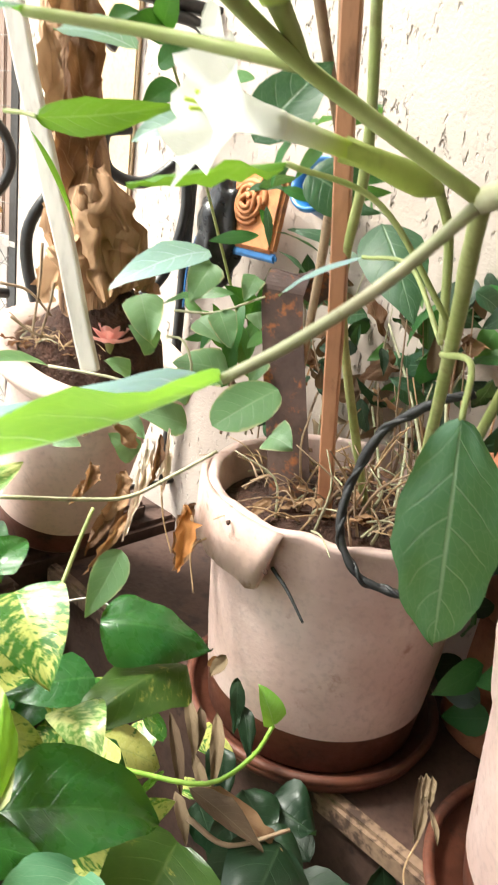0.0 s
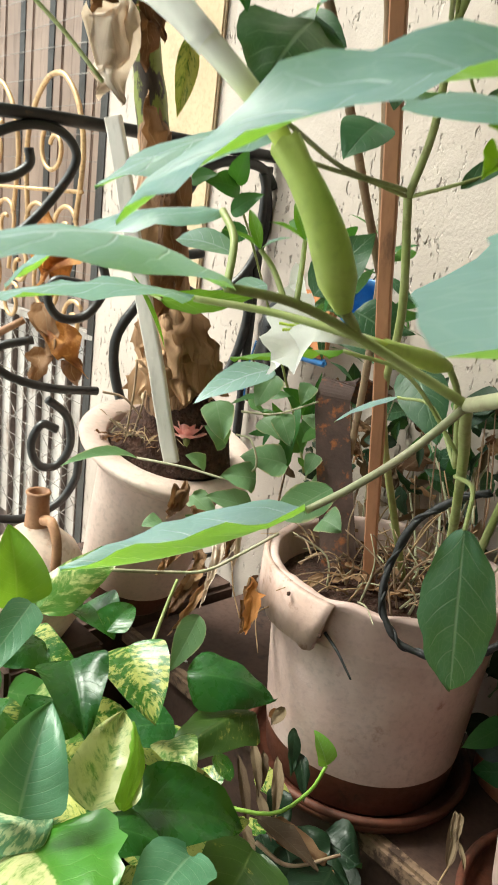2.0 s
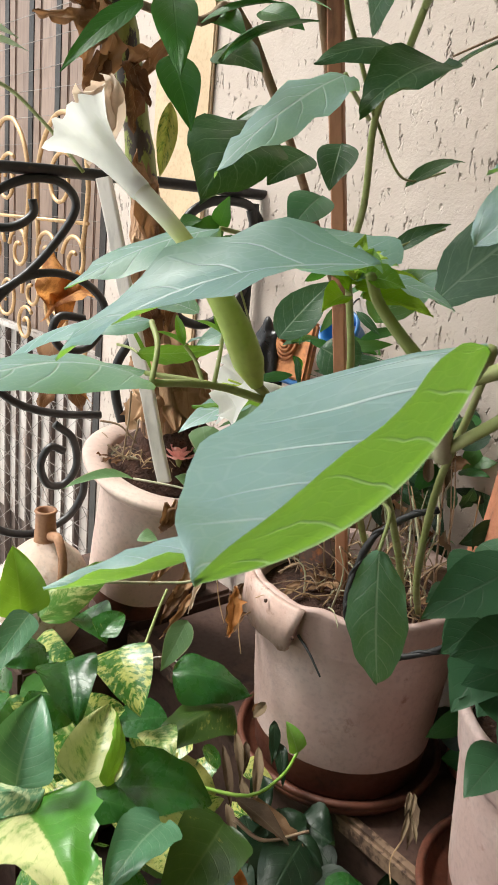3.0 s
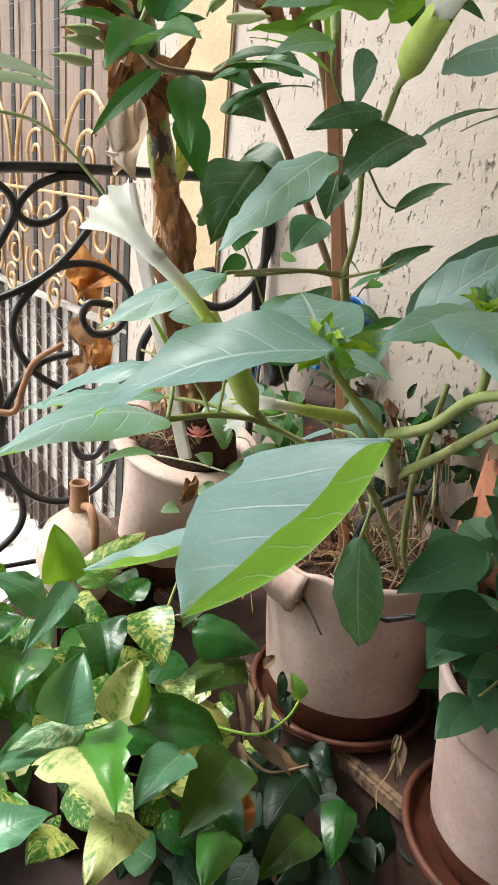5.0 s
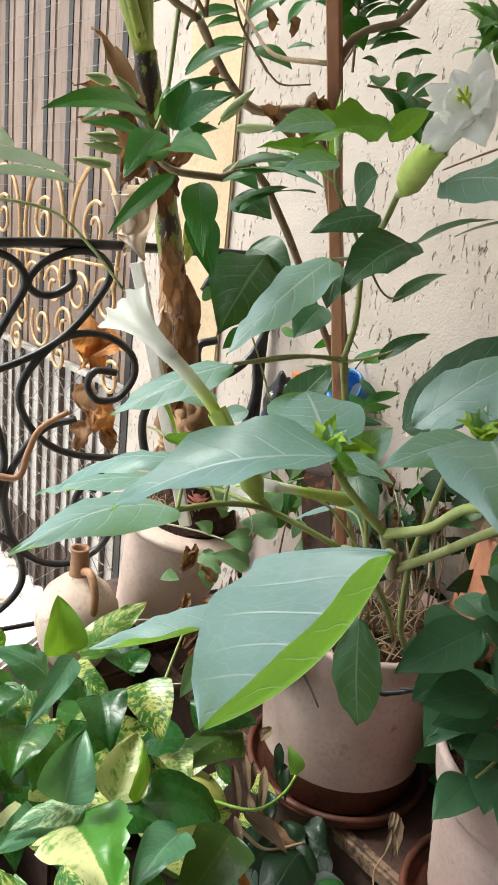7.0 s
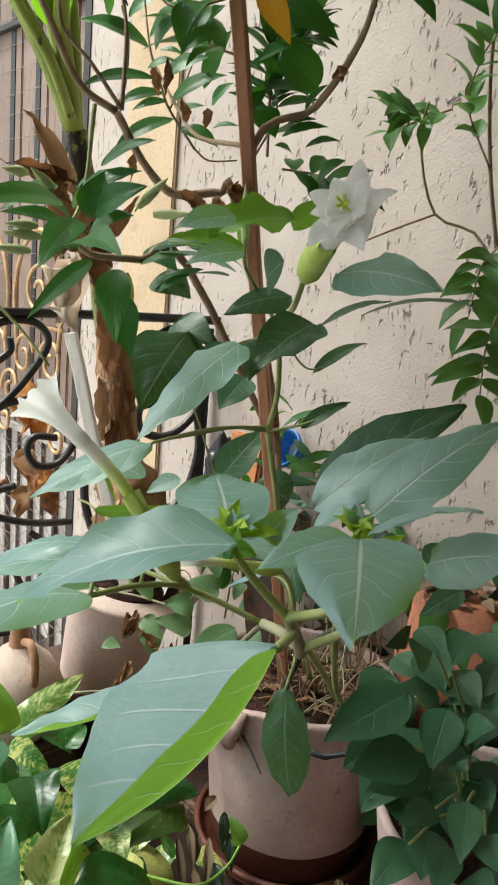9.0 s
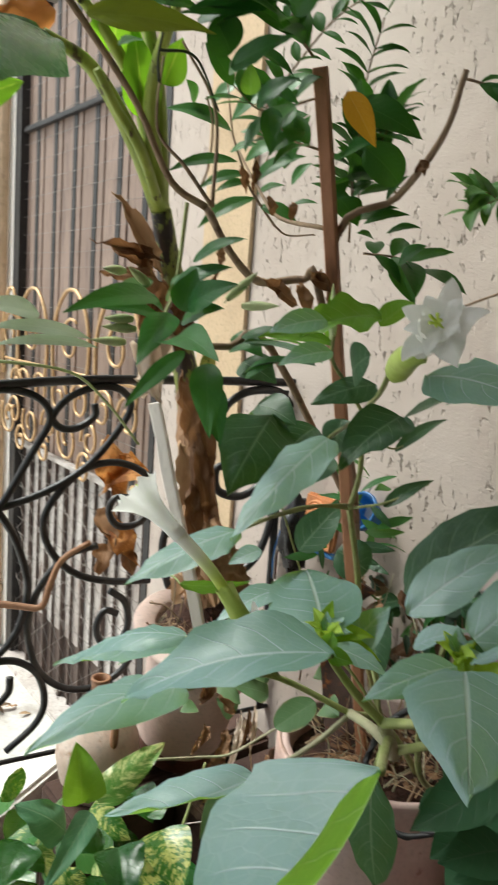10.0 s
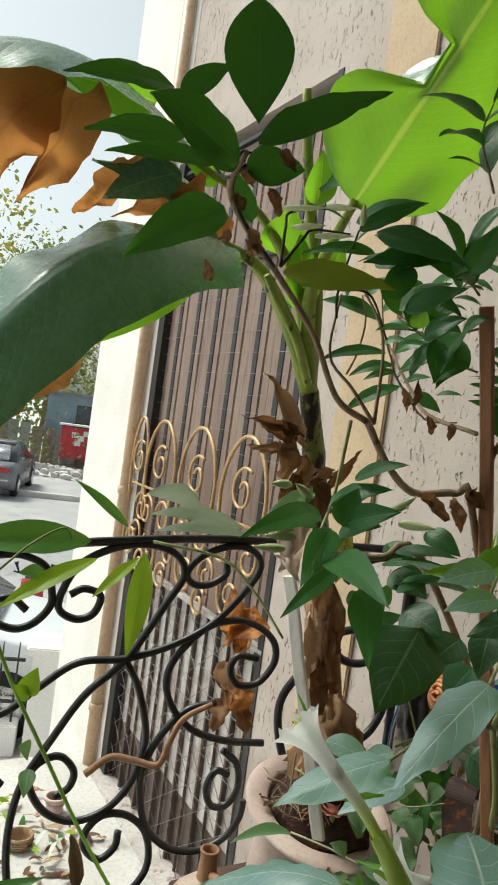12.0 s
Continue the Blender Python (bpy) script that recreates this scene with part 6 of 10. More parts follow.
leaf(banana, (-0.494, 0.751, 2.194), (-0.579, 0.647, 2.117), (0.66, -0.72, 0.22), 0.087, "banana_top", "ovate", fold=0.05, n=14, m=3, name='leaf_blade')
leaf(banana, (-0.573, 0.588, 2.307), (-0.693, 0.530, 2.078), (0.76, -0.64, -0.02), 0.161, "dry_orange", "ovate", fold=0.12, wave=0.12, sag=0.04, teeth=0.25, n=16, m=4, name='dry_blade', label='dry orange-brown hanging blade')
leaf(banana, (-0.599, 0.517, 2.269), (-0.697, 0.454, 2.081), (0.80, -0.60, -0.01), 0.146, "dry_orange", "ovate", fold=0.12, wave=0.12, sag=0.04, teeth=0.25, n=16, m=4, name='dry_blade', label='dry orange-brown hanging blade')
leaf(banana, (-0.541, 0.716, 2.211), (-0.630, 0.647, 2.092), (0.70, -0.71, 0.02), 0.066, "dry_orange", "ovate", fold=0.12, wave=0.12, sag=0.04, teeth=0.25, n=16, m=4, name='dry_blade', label='dry orange-brown hanging blade')
leaf(banana, (-0.465, 0.790, 2.190), (-0.584, 0.694, 2.094), (0.66, -0.75, 0.03), 0.066, "dry_orange", "ovate", fold=0.12, wave=0.12, sag=0.04, teeth=0.25, n=16, m=4, name='dry_blade', label='dry orange-brown hanging blade')
leaf(banana, (-0.437, 0.856, 2.137), (-0.545, 0.761, 2.086), (0.62, -0.78, 0.05), 0.078, "dry_orange", "ovate", fold=0.12, wave=0.12, sag=0.04, teeth=0.25, n=16, m=4, name='dry_blade', label='dry orange-brown hanging blade')
leaf(banana, (-0.506, 0.572, 1.842), (-0.591, 0.446, 1.703), (0.73, -0.63, 0.27), 0.085, "dry_orange", "ovate", fold=0.12, wave=0.12, sag=0.04, teeth=0.25, n=16, m=4, name='dry_blade', label='dry orange-brown hanging blade')
leaf(banana, (-0.344, 1.089, 1.721), (-0.420, 1.021, 1.870), (0.71, -0.69, 0.17), 0.036, "trunk_flake", "lance", fold=0.4, wave=0.25, teeth=0.4, n=14, m=4, name='dry_sheath')
leaf(banana, (-0.333, 1.073, 1.746), (-0.435, 0.992, 1.770), (0.71, -0.68, 0.19), 0.027, "dry", "lance", fold=0.4, wave=0.25, teeth=0.4, n=14, m=4, name='dry_sheath')
leaf(banana, (-0.343, 1.066, 1.708), (-0.417, 1.002, 1.708), (0.70, -0.68, 0.22), 0.032, "dry", "lance", fold=0.4, wave=0.25, teeth=0.4, n=14, m=4, name='dry_sheath')
leaf(banana, (-0.345, 1.078, 1.721), (-0.414, 1.017, 1.763), (0.70, -0.68, 0.20), 0.037, "dry", "lance", fold=0.4, wave=0.25, teeth=0.4, n=14, m=4, name='dry_sheath')
leaf(banana, (-0.359, 1.059, 1.742), (-0.354, 1.033, 1.635), (0.69, -0.69, 0.23), 0.044, "dry", "lance", fold=0.4, wave=0.25, teeth=0.4, n=14, m=4, name='dry_sheath')
leaf(banana, (-0.332, 1.083, 1.711), (-0.329, 1.055, 1.615), (0.67, -0.70, 0.25), 0.041, "dry", "lance", fold=0.4, wave=0.25, teeth=0.4, n=14, m=4, name='dry_sheath')
leaf(banana, (-0.288, 1.100, 1.633), (-0.220, 1.114, 1.734), (0.63, -0.74, 0.24), 0.024, "dry", "lance", fold=0.4, wave=0.25, teeth=0.4, n=14, m=4, name='dry_sheath')
leaf(banana, (-0.303, 1.095, 1.655), (-0.261, 1.094, 1.686), (0.65, -0.72, 0.24), 0.041, "dry", "lance", fold=0.4, wave=0.25, teeth=0.4, n=14, m=4, name='dry_sheath')
leaf(banana, (-0.295, 1.097, 1.644), (-0.281, 1.071, 1.552), (0.64, -0.71, 0.29), 0.035, "dry", "lance", fold=0.4, wave=0.25, teeth=0.4, n=14, m=4, name='dry_sheath')
leaf(banana, (-0.333, 1.070, 1.674), (-0.348, 1.032, 1.600), (0.68, -0.69, 0.26), 0.032, "dry", "lance", fold=0.4, wave=0.25, teeth=0.4, n=14, m=4, name='dry_sheath')
leaf(banana, (-0.310, 1.092, 1.666), (-0.263, 1.086, 1.602), (0.65, -0.72, 0.26), 0.033, "dry", "lance", fold=0.4, wave=0.25, teeth=0.4, n=14, m=4, name='dry_sheath')
leaf(banana, (-0.337, 1.076, 1.637), (-0.298, 1.064, 1.561), (0.66, -0.70, 0.28), 0.041, "dry", "lance", fold=0.4, wave=0.25, teeth=0.4, n=14, m=4, name='dry_sheath')
leaf(banana, (-0.255, 1.101, 1.375), (-0.289, 1.096, 1.525), (0.62, -0.69, 0.36), 0.036, "dry", "lance", fold=0.4, wave=0.25, teeth=0.4, n=14, m=4, name='dry_sheath')
leaf(banana, (-0.195, 1.078, 1.231), (-0.236, 1.088, 1.382), (0.58, -0.68, 0.44), 0.041, "dry", "lance", fold=0.4, wave=0.25, teeth=0.4, n=14, m=4, name='dry_sheath')
leaf(banana, (-0.210, 1.049, 1.175), (-0.231, 1.071, 1.316), (0.58, -0.66, 0.47), 0.038, "dry", "lance", fold=0.4, wave=0.25, teeth=0.4, n=14, m=4, name='dry_sheath')
leaf(banana, (-0.245, 1.055, 1.256), (-0.261, 1.068, 1.391), (0.60, -0.67, 0.43), 0.034, "trunk_flake", "lance", fold=0.4, wave=0.25, teeth=0.4, n=14, m=4, name='dry_sheath')
leaf(banana, (-0.207, 1.103, 1.316), (-0.246, 1.106, 1.473), (0.59, -0.70, 0.39), 0.031, "dry", "lance", fold=0.4, wave=0.25, teeth=0.4, n=14, m=4, name='dry_sheath')
leaf(banana, (-0.545, 1.346, 1.290), (-0.589, 1.247, 1.178), (0.55, -0.75, 0.36), 0.135, "dry_orange", "ovate", fold=0.3, wave=0.2, teeth=0.3, n=14, m=4, name='dry_blade')
leaf(banana, (-0.562, 1.329, 1.266), (-0.548, 1.266, 1.164), (0.55, -0.75, 0.36), 0.07, "dry_orange", "ovate", fold=0.3, wave=0.2, teeth=0.3, n=14, m=4, name='dry_blade')
leaf(banana, (-0.583, 1.278, 1.151), (-0.518, 1.239, 1.058), (0.55, -0.75, 0.36), 0.055, "dry", "lance", fold=0.3, wave=0.2, teeth=0.3, n=14, m=4, name='dry_blade')
leaf(banana, (-0.564, 1.276, 1.121), (-0.464, 1.259, 1.035), (0.55, -0.75, 0.36), 0.06, "dry_orange", "lance", fold=0.3, wave=0.2, teeth=0.3, n=14, m=4, name='dry_blade')
leaf(banana, (-0.554, 1.261, 1.069), (-0.539, 1.200, 1.002), (0.55, -0.75, 0.36), 0.045, "dry", "lance", fold=0.3, wave=0.2, teeth=0.3, n=14, m=4, name='dry_blade')
leaf(banana, (-0.511, 1.277, 1.050), (-0.465, 1.243, 1.004), (0.55, -0.75, 0.36), 0.04, "dry", "lance", fold=0.3, wave=0.2, teeth=0.3, n=14, m=4, name='dry_blade')
part("dry_stalk", tube([(-0.634, 0.870, 0.974), (-0.601, 0.907, 1.011), (-0.552, 0.932, 1.012), (-0.507, 0.952, 1.014), (-0.494, 0.964, 1.066), (-0.475, 0.977, 1.118), (-0.426, 1.002, 1.158)], 0.0085, 0.0060, steps=24), "jug_neck", banana, "dry orange-brown bent stalk")
leaf(banana, (-0.262, 0.932, 1.622), (-0.240, 0.920, 1.478), (0.65, -0.73, 0.20), 0.080, "paper", "ovate", fold=-0.4, wave=0.3, crush=0.5, n=18, m=4, name='dry_sheath', label='pale dry papery sheath')
leaf(banana, (-0.253, 0.949, 1.617), (-0.266, 0.916, 1.483), (0.14, -0.97, 0.19), 0.058, "paper", "ovate", fold=-0.3, wave=0.3, crush=0.5, n=18, m=4, name='dry_sheath')

leaf(banana, (-0.176, 1.000, 1.590), (-0.180, 0.985, 1.478), (0.55, -0.80, 0.20), 0.032, "pothos_olive", "lance", fold=0.3, wave=0.1, n=12, m=3, name='leaf_blade', label='yellowing drooping leaf')

# pale plastic stake in the banana pot
tagged(part("plant_stake", box_along((-0.159, 1.034, 0.965), (-0.276, 0.979, 1.471), 0.0250, 0.0110), "pvc"), "pale flat plastic stake leaning in the banana pot", "stake")

# ---- glossy shrub with long buds ----
shrub = thing("glossy_shrub", "glossy dark green shrub with long pale buds", "shrub")
part("branch", tube([(0.100, 1.180, 0.860), (0.130, 1.020, 1.300), (0.114, 0.744, 1.681), (0.090, 0.735, 1.702), (0.037, 0.707, 1.695), (0.001, 0.685, 1.730), (-0.028, 0.663, 1.785)], 0.0062, 0.0052, wob=0.2, steps=30), "twig", shrub)
part("branch", tube([(-0.028, 0.663, 1.785), (-0.063, 0.625, 1.812), (-0.071, 0.547, 1.886), (-0.063, 0.428, 1.933), (-0.032, 0.297, 1.954), (-0.005, 0.223, 1.966), (0.033, 0.186, 1.981)], 0.0050, 0.0026, steps=30), "twig", shrub)
part("branch", tube([(0.130, 1.020, 1.300), (0.122, 0.755, 1.730), (0.203, 0.764, 1.818), (0.264, 0.708, 1.880), (0.289, 0.670, 1.942)], 0.0060, 0.0035, wob=0.2, steps=24), "twig", shrub)
part("branch", tube([(-0.009, 0.641, 1.783), (-0.033, 0.606, 1.826), (-0.064, 0.587, 1.867), (-0.055, 0.577, 1.947)], 0.0030, 0.0015), "twig", shrub)
part("branch", tube([(-0.009, 0.641, 1.783), (-0.021, 0.657, 1.904), (-0.057, 0.625, 1.981)], 0.0030, 0.0015), "twig", shrub)
leaf(shrub, (0.056, 0.164, 1.993), (0.061, 0.135, 2.073), (0.52, -0.84, 0.12), 0.052, "glossy", "obov", fold=0.10, sag=0.05, wave=0.05, n=16, m=4)
leaf(shrub, (0.035, 0.174, 1.967), (0.004, 0.096, 1.993), (0.48, -0.77, 0.43), 0.062, "glossy", "ovate", fold=0.10, sag=0.05, wave=0.05, n=16, m=4)
leaf(shrub, (-0.018, 0.147, 2.022), (-0.039, 0.051, 1.993), (0.50, -0.81, 0.31), 0.032, "glossy", "ovate", fold=0.10, sag=0.05, wave=0.05, n=16, m=4)
leaf(shrub, (0.055, 0.169, 1.980), (0.125, 0.250, 2.048), (0.49, -0.80, 0.35), 0.035, "glossy", "ovate", fold=0.10, sag=0.05, wave=0.05, n=16, m=4)
leaf(shrub, (0.021, 0.164, 1.965), (-0.013, 0.075, 1.944), (0.48, -0.78, 0.39), 0.024, "glossy", "ovate", fold=0.10, sag=0.05, wave=0.05, n=16, m=4)
leaf(shrub, (-0.016, 0.165, 1.990), (-0.063, 0.100, 1.974), (0.48, -0.78, 0.39), 0.033, "glossy", "ovate", fold=0.10, sag=0.05, wave=0.05, n=16, m=4)
leaf(shrub, (0.007, 0.202, 1.943), (-0.021, 0.118, 1.879), (0.50, -0.81, 0.31), 0.048, "glossy", "ovate", fold=0.10, sag=0.05, wave=0.05, n=16, m=4)
leaf(shrub, (-0.061, 0.428, 1.940), (0.051, 0.505, 1.939), (0.48, -0.78, 0.39), 0.045, "olive_leaf", "ovate", fold=0.10, sag=0.05, wave=0.05, n=16, m=4)
leaf(shrub, (-0.026, 0.166, 2.025), (0.001, 0.196, 2.062), (0.52, -0.84, 0.12), 0.026, "glossy", "ovate", fold=0.10, sag=0.05, wave=0.05, n=16, m=4)
leaf(shrub, (0.003, 0.232, 1.989), (0.038, 0.276, 1.998), (0.53, -0.85, 0.02), 0.041, "glossy", "ovate", fold=0.10, sag=0.05, wave=0.05, n=16, m=4)
leaf(shrub, (-0.016, 0.282, 1.954), (-0.008, 0.226, 1.987), (0.52, -0.84, 0.12), 0.021, "glossy", "ovate", fold=0.10, sag=0.05, wave=0.05, n=16, m=4)
leaf(shrub, (-0.013, 0.515, 2.013), (0.056, 0.553, 2.057), (0.47, -0.75, 0.47), 0.028, "glossy", "ovate", fold=0.10, sag=0.05, wave=0.05, n=16, m=4)
leaf(shrub, (-0.001, 0.541, 2.019), (0.116, 0.552, 1.979), (0.48, -0.78, 0.39), 0.047, "glossy", "ovate", fold=0.10, sag=0.05, wave=0.05, n=16, m=4)
leaf(shrub, (0.113, 0.573, 1.976), (0.149, 0.548, 2.029), (0.48, -0.78, 0.39), 0.036, "glossy", "ovate", fold=0.10, sag=0.05, wave=0.05, n=16, m=4)
leaf(shrub, (0.036, 0.578, 1.929), (0.113, 0.577, 1.959), (0.57, -0.67, 0.47), 0.038, "glossy", "ovate", fold=0.10, sag=0.05, wave=0.05, n=16, m=4)
leaf(shrub, (0.076, 0.607, 2.010), (-0.019, 0.554, 1.984), (0.50, -0.81, 0.31), 0.042, "glossy", "ovate", fold=0.10, sag=0.05, wave=0.05, n=16, m=4)
leaf(shrub, (0.023, 0.601, 1.953), (0.015, 0.569, 1.982), (0.52, -0.84, 0.12), 0.049, "glossy", "round", fold=0.10, sag=0.05, wave=0.05, n=16, m=4)
part("twig", tube([(0.014, 0.213, 1.991), (-0.009, 0.232, 1.970), (-0.010, 0.265, 1.944), (0.002, 0.304, 1.917)], 0.0020, 0.0014), "stem_dark", shrub)
part("twig", tube([(0.024, 0.201, 1.976), (-0.003, 0.209, 1.971), (-0.025, 0.209, 1.995)], 0.0020, 0.0014), "stem_dark", shrub)
part("twig", tube([(-0.053, 0.408, 1.942), (-0.041, 0.429, 1.979), (-0.039, 0.449, 1.995), (-0.010, 0.486, 2.000)], 0.0020, 0.0014), "stem_dark", shrub)
part("twig", tube([(-0.053, 0.408, 1.942), (-0.058, 0.416, 1.989), (-0.062, 0.431, 2.011), (-0.025, 0.470, 2.027)], 0.0020, 0.0014), "stem_dark", shrub)
part("twig", tube([(-0.047, 0.556, 1.912), (-0.055, 0.567, 1.951), (-0.042, 0.576, 2.031)], 0.0020, 0.0014), "stem_dark", shrub)
part("twig", tube([(-0.055, 0.567, 1.951), (-0.025, 0.603, 1.952), (-0.008, 0.641, 1.899)], 0.0020, 0.0014), "stem_dark", shrub)
leaf(shrub, (0.000, 0.231, 1.989), (0.001, 0.249, 1.975), (0.55, -0.80, 0.10), 0.011, "dry", "lance", fold=0.4, wave=0.3, name='dry_leaf')
leaf(shrub, (-0.005, 0.236, 1.966), (-0.008, 0.250, 1.955), (0.55, -0.80, 0.10), 0.011, "dry", "lance", fold=0.4, wave=0.3, name='dry_leaf')
leaf(shrub, (0.005, 0.251, 1.940), (0.005, 0.269, 1.919), (0.55, -0.80, 0.10), 0.011, "dry", "lance", fold=0.4, wave=0.3, name='dry_leaf')
leaf(shrub, (0.000, 0.251, 1.929), (0.002, 0.268, 1.916), (0.55, -0.80, 0.10), 0.011, "dry", "lance", fold=0.4, wave=0.3, name='dry_leaf')
leaf(shrub, (0.019, 0.249, 1.974), (0.022, 0.270, 1.953), (0.55, -0.80, 0.10), 0.011, "dry", "lance", fold=0.4, wave=0.3, name='dry_leaf')
leaf(shrub, (0.029, 0.242, 2.006), (0.034, 0.263, 1.993), (0.55, -0.80, 0.10), 0.011, "dry", "lance", fold=0.4, wave=0.3, name='dry_leaf')
leaf(shrub, (-0.012, 0.240, 1.937), (-0.022, 0.249, 1.924), (0.55, -0.80, 0.10), 0.011, "dry", "lance", fold=0.4, wave=0.3, name='dry_leaf')
leaf(shrub, (-0.029, 0.237, 1.905), (-0.033, 0.250, 1.890), (0.55, -0.80, 0.10), 0.011, "dry", "lance", fold=0.4, wave=0.3, name='dry_leaf')
leaf(shrub, (-0.049, 0.565, 2.002), (0.050, 0.558, 2.055), (0.22, -0.49, 0.85), 0.026, "glossy", "ovate", fold=0.12, n=12, m=3)
leaf(shrub, (-0.017, 0.574, 2.024), (0.095, 0.597, 1.980), (0.19, -0.49, 0.85), 0.039, "glossy", "ovate", fold=0.12, n=12, m=3)
leaf(shrub, (-0.036, 0.575, 1.990), (0.046, 0.577, 1.989), (0.21, -0.48, 0.85), 0.038, "glossy", "ovate", fold=0.12, n=12, m=3)
leaf(shrub, (-0.075, 0.563, 1.962), (-0.086, 0.526, 1.943), (0.25, -0.46, 0.85), 0.030, "glossy", "ovate", fold=0.12, n=12, m=3)
leaf(shrub, (-0.049, 0.555, 2.035), (-0.085, 0.498, 2.040), (0.26, -0.47, 0.84), 0.023, "glossy", "ovate", fold=0.12, n=12, m=3)
leaf(shrub, (0.004, 0.598, 1.974), (0.065, 0.584, 1.991), (0.19, -0.49, 0.85), 0.053, "glossy", "ovate", fold=0.12, n=12, m=3)
leaf(shrub, (0.031, 0.611, 1.963), (0.101, 0.611, 1.928), (0.17, -0.49, 0.85), 0.038, "glossy", "ovate", fold=0.12, n=12, m=3)
bud(shrub, (-0.073, 0.428, 2.015), (-0.018, 0.436, 2.016), 0.004)
bud(shrub, (-0.028, 0.452, 2.023), (0.011, 0.451, 2.019), 0.004)
bud(shrub, (-0.063, 0.441, 1.996), (-0.020, 0.442, 1.998), 0.004)
bud(shrub, (-0.040, 0.456, 1.990), (0.008, 0.459, 1.990), 0.004)
bud(shrub, (0.009, 0.476, 2.008), (0.019, 0.452, 2.025), 0.004)
part("branch", tube([(-0.034, 0.619, 1.784), (-0.039, 0.611, 1.683), (-0.032, 0.565, 1.631)], 0.0030, 0.0020), "stem", shrub)
part("branch", tube([(-0.032, 0.565, 1.631), (-0.009, 0.580, 1.607), (0.032, 0.633, 1.606), (0.065, 0.701, 1.605), (0.130, 1.020, 1.300)], 0.0035, 0.0060), "twig", shrub)
leaf(shrub, (-0.040, 0.571, 1.640), (-0.084, 0.507, 1.643), (0.37, -0.59, 0.72), 0.028, "glossy", "ovate", fold=0.12, n=12, m=3)
leaf(shrub, (-0.034, 0.573, 1.647), (-0.053, 0.524, 1.666), (0.36, -0.60, 0.72), 0.025, "glossy", "ovate", fold=0.12, n=12, m=3)
leaf(shrub, (-0.020, 0.578, 1.666), (0.049, 0.573, 1.701), (0.32, -0.63, 0.71), 0.032, "glossy", "ovate", fold=0.12, n=12, m=3)
leaf(shrub, (-0.028, 0.575, 1.659), (-0.000, 0.550, 1.690), (0.34, -0.62, 0.71), 0.028, "creeper", "ovate", fold=0.12, n=12, m=3)
leaf(shrub, (-0.014, 0.586, 1.634), (0.047, 0.580, 1.654), (0.31, -0.62, 0.72), 0.042, "glossy", "ovate", fold=0.12, n=12, m=3)
leaf(shrub, (-0.045, 0.562, 1.682), (-0.084, 0.507, 1.645), (0.37, -0.59, 0.71), 0.028, "grey_leaf", "ovate", fold=0.12, n=12, m=3)
leaf(shrub, (-0.026, 0.574, 1.671), (0.056, 0.575, 1.703), (0.32, -0.63, 0.71), 0.039, "glossy", "ovate", fold=0.12, n=12, m=3)
leaf(shrub, (-0.000, 0.581, 1.708), (0.072, 0.575, 1.737), (0.31, -0.65, 0.69), 0.028, "glossy", "ovate", fold=0.12, n=12, m=3)
leaf(shrub, (0.006, 0.593, 1.655), (0.039, 0.573, 1.677), (0.31, -0.63, 0.71), 0.018, "glossy", "ovate", fold=0.12, n=12, m=3)
leaf(shrub, (0.035, 0.606, 1.661), (0.073, 0.587, 1.682), (0.28, -0.64, 0.71), 0.021, "glossy", "ovate", fold=0.12, n=12, m=3)
leaf(shrub, (0.054, 0.620, 1.620), (0.137, 0.618, 1.629), (0.24, -0.64, 0.73), 0.022, "glossy", "ovate", fold=0.12, n=12, m=3)
leaf(shrub, (0.040, 0.615, 1.600), (0.123, 0.614, 1.617), (0.25, -0.63, 0.73), 0.017, "glossy", "ovate", fold=0.12, n=12, m=3)
leaf(shrub, (0.061, 0.626, 1.569), (0.124, 0.616, 1.601), (0.24, -0.63, 0.74), 0.028, "glossy", "ovate", fold=0.12, n=12, m=3)
bud(shrub, (-0.068, 0.534, 1.690), (-0.078, 0.503, 1.690), 0.0062)
bud(shrub, (-0.045, 0.551, 1.677), (-0.053, 0.519, 1.694), 0.0062)
bud(shrub, (-0.062, 0.547, 1.633), (-0.080, 0.512, 1.632), 0.0062)
bud(shrub, (-0.059, 0.550, 1.621), (-0.082, 0.511, 1.622), 0.0062)
bud(shrub, (-0.070, 0.545, 1.604), (-0.093, 0.506, 1.605), 0.0062)
bud(shrub, (0.042, 0.598, 1.666), (0.083, 0.588, 1.699), 0.0062)
bud(shrub, (0.059, 0.607, 1.659), (0.108, 0.604, 1.662), 0.0062)
leaf(shrub, (0.008, 0.523, 1.611), (0.141, 0.377, 1.603), (0.32, -0.81, 0.48), 0.051, "glossy", "ovate", fold=0.1, n=12, m=3)
leaf(shrub, (0.066, 0.500, 1.591), (0.108, 0.436, 1.518), (0.30, -0.80, 0.52), 0.041, "glossy", "ovate", fold=0.1, n=12, m=3)
leaf(shrub, (-0.006, 0.544, 1.643), (0.012, 0.441, 1.585), (0.37, -0.80, 0.47), 0.043, "glossy", "ovate", fold=0.1, n=12, m=3)
leaf(shrub, (-0.024, 0.539, 1.661), (-0.038, 0.375, 1.636), (0.42, -0.79, 0.44), 0.039, "glossy", "ovate", fold=0.1, n=12, m=3)
leaf(shrub, (0.014, 0.546, 1.600), (-0.034, 0.491, 1.529), (0.37, -0.78, 0.50), 0.026, "glossy", "ovate", fold=0.1, n=12, m=3)
leaf(shrub, (0.011, 0.553, 1.653), (0.085, 0.531, 1.682), (0.33, -0.85, 0.42), 0.040, "glossy", "ovate", fold=0.1, n=12, m=3)
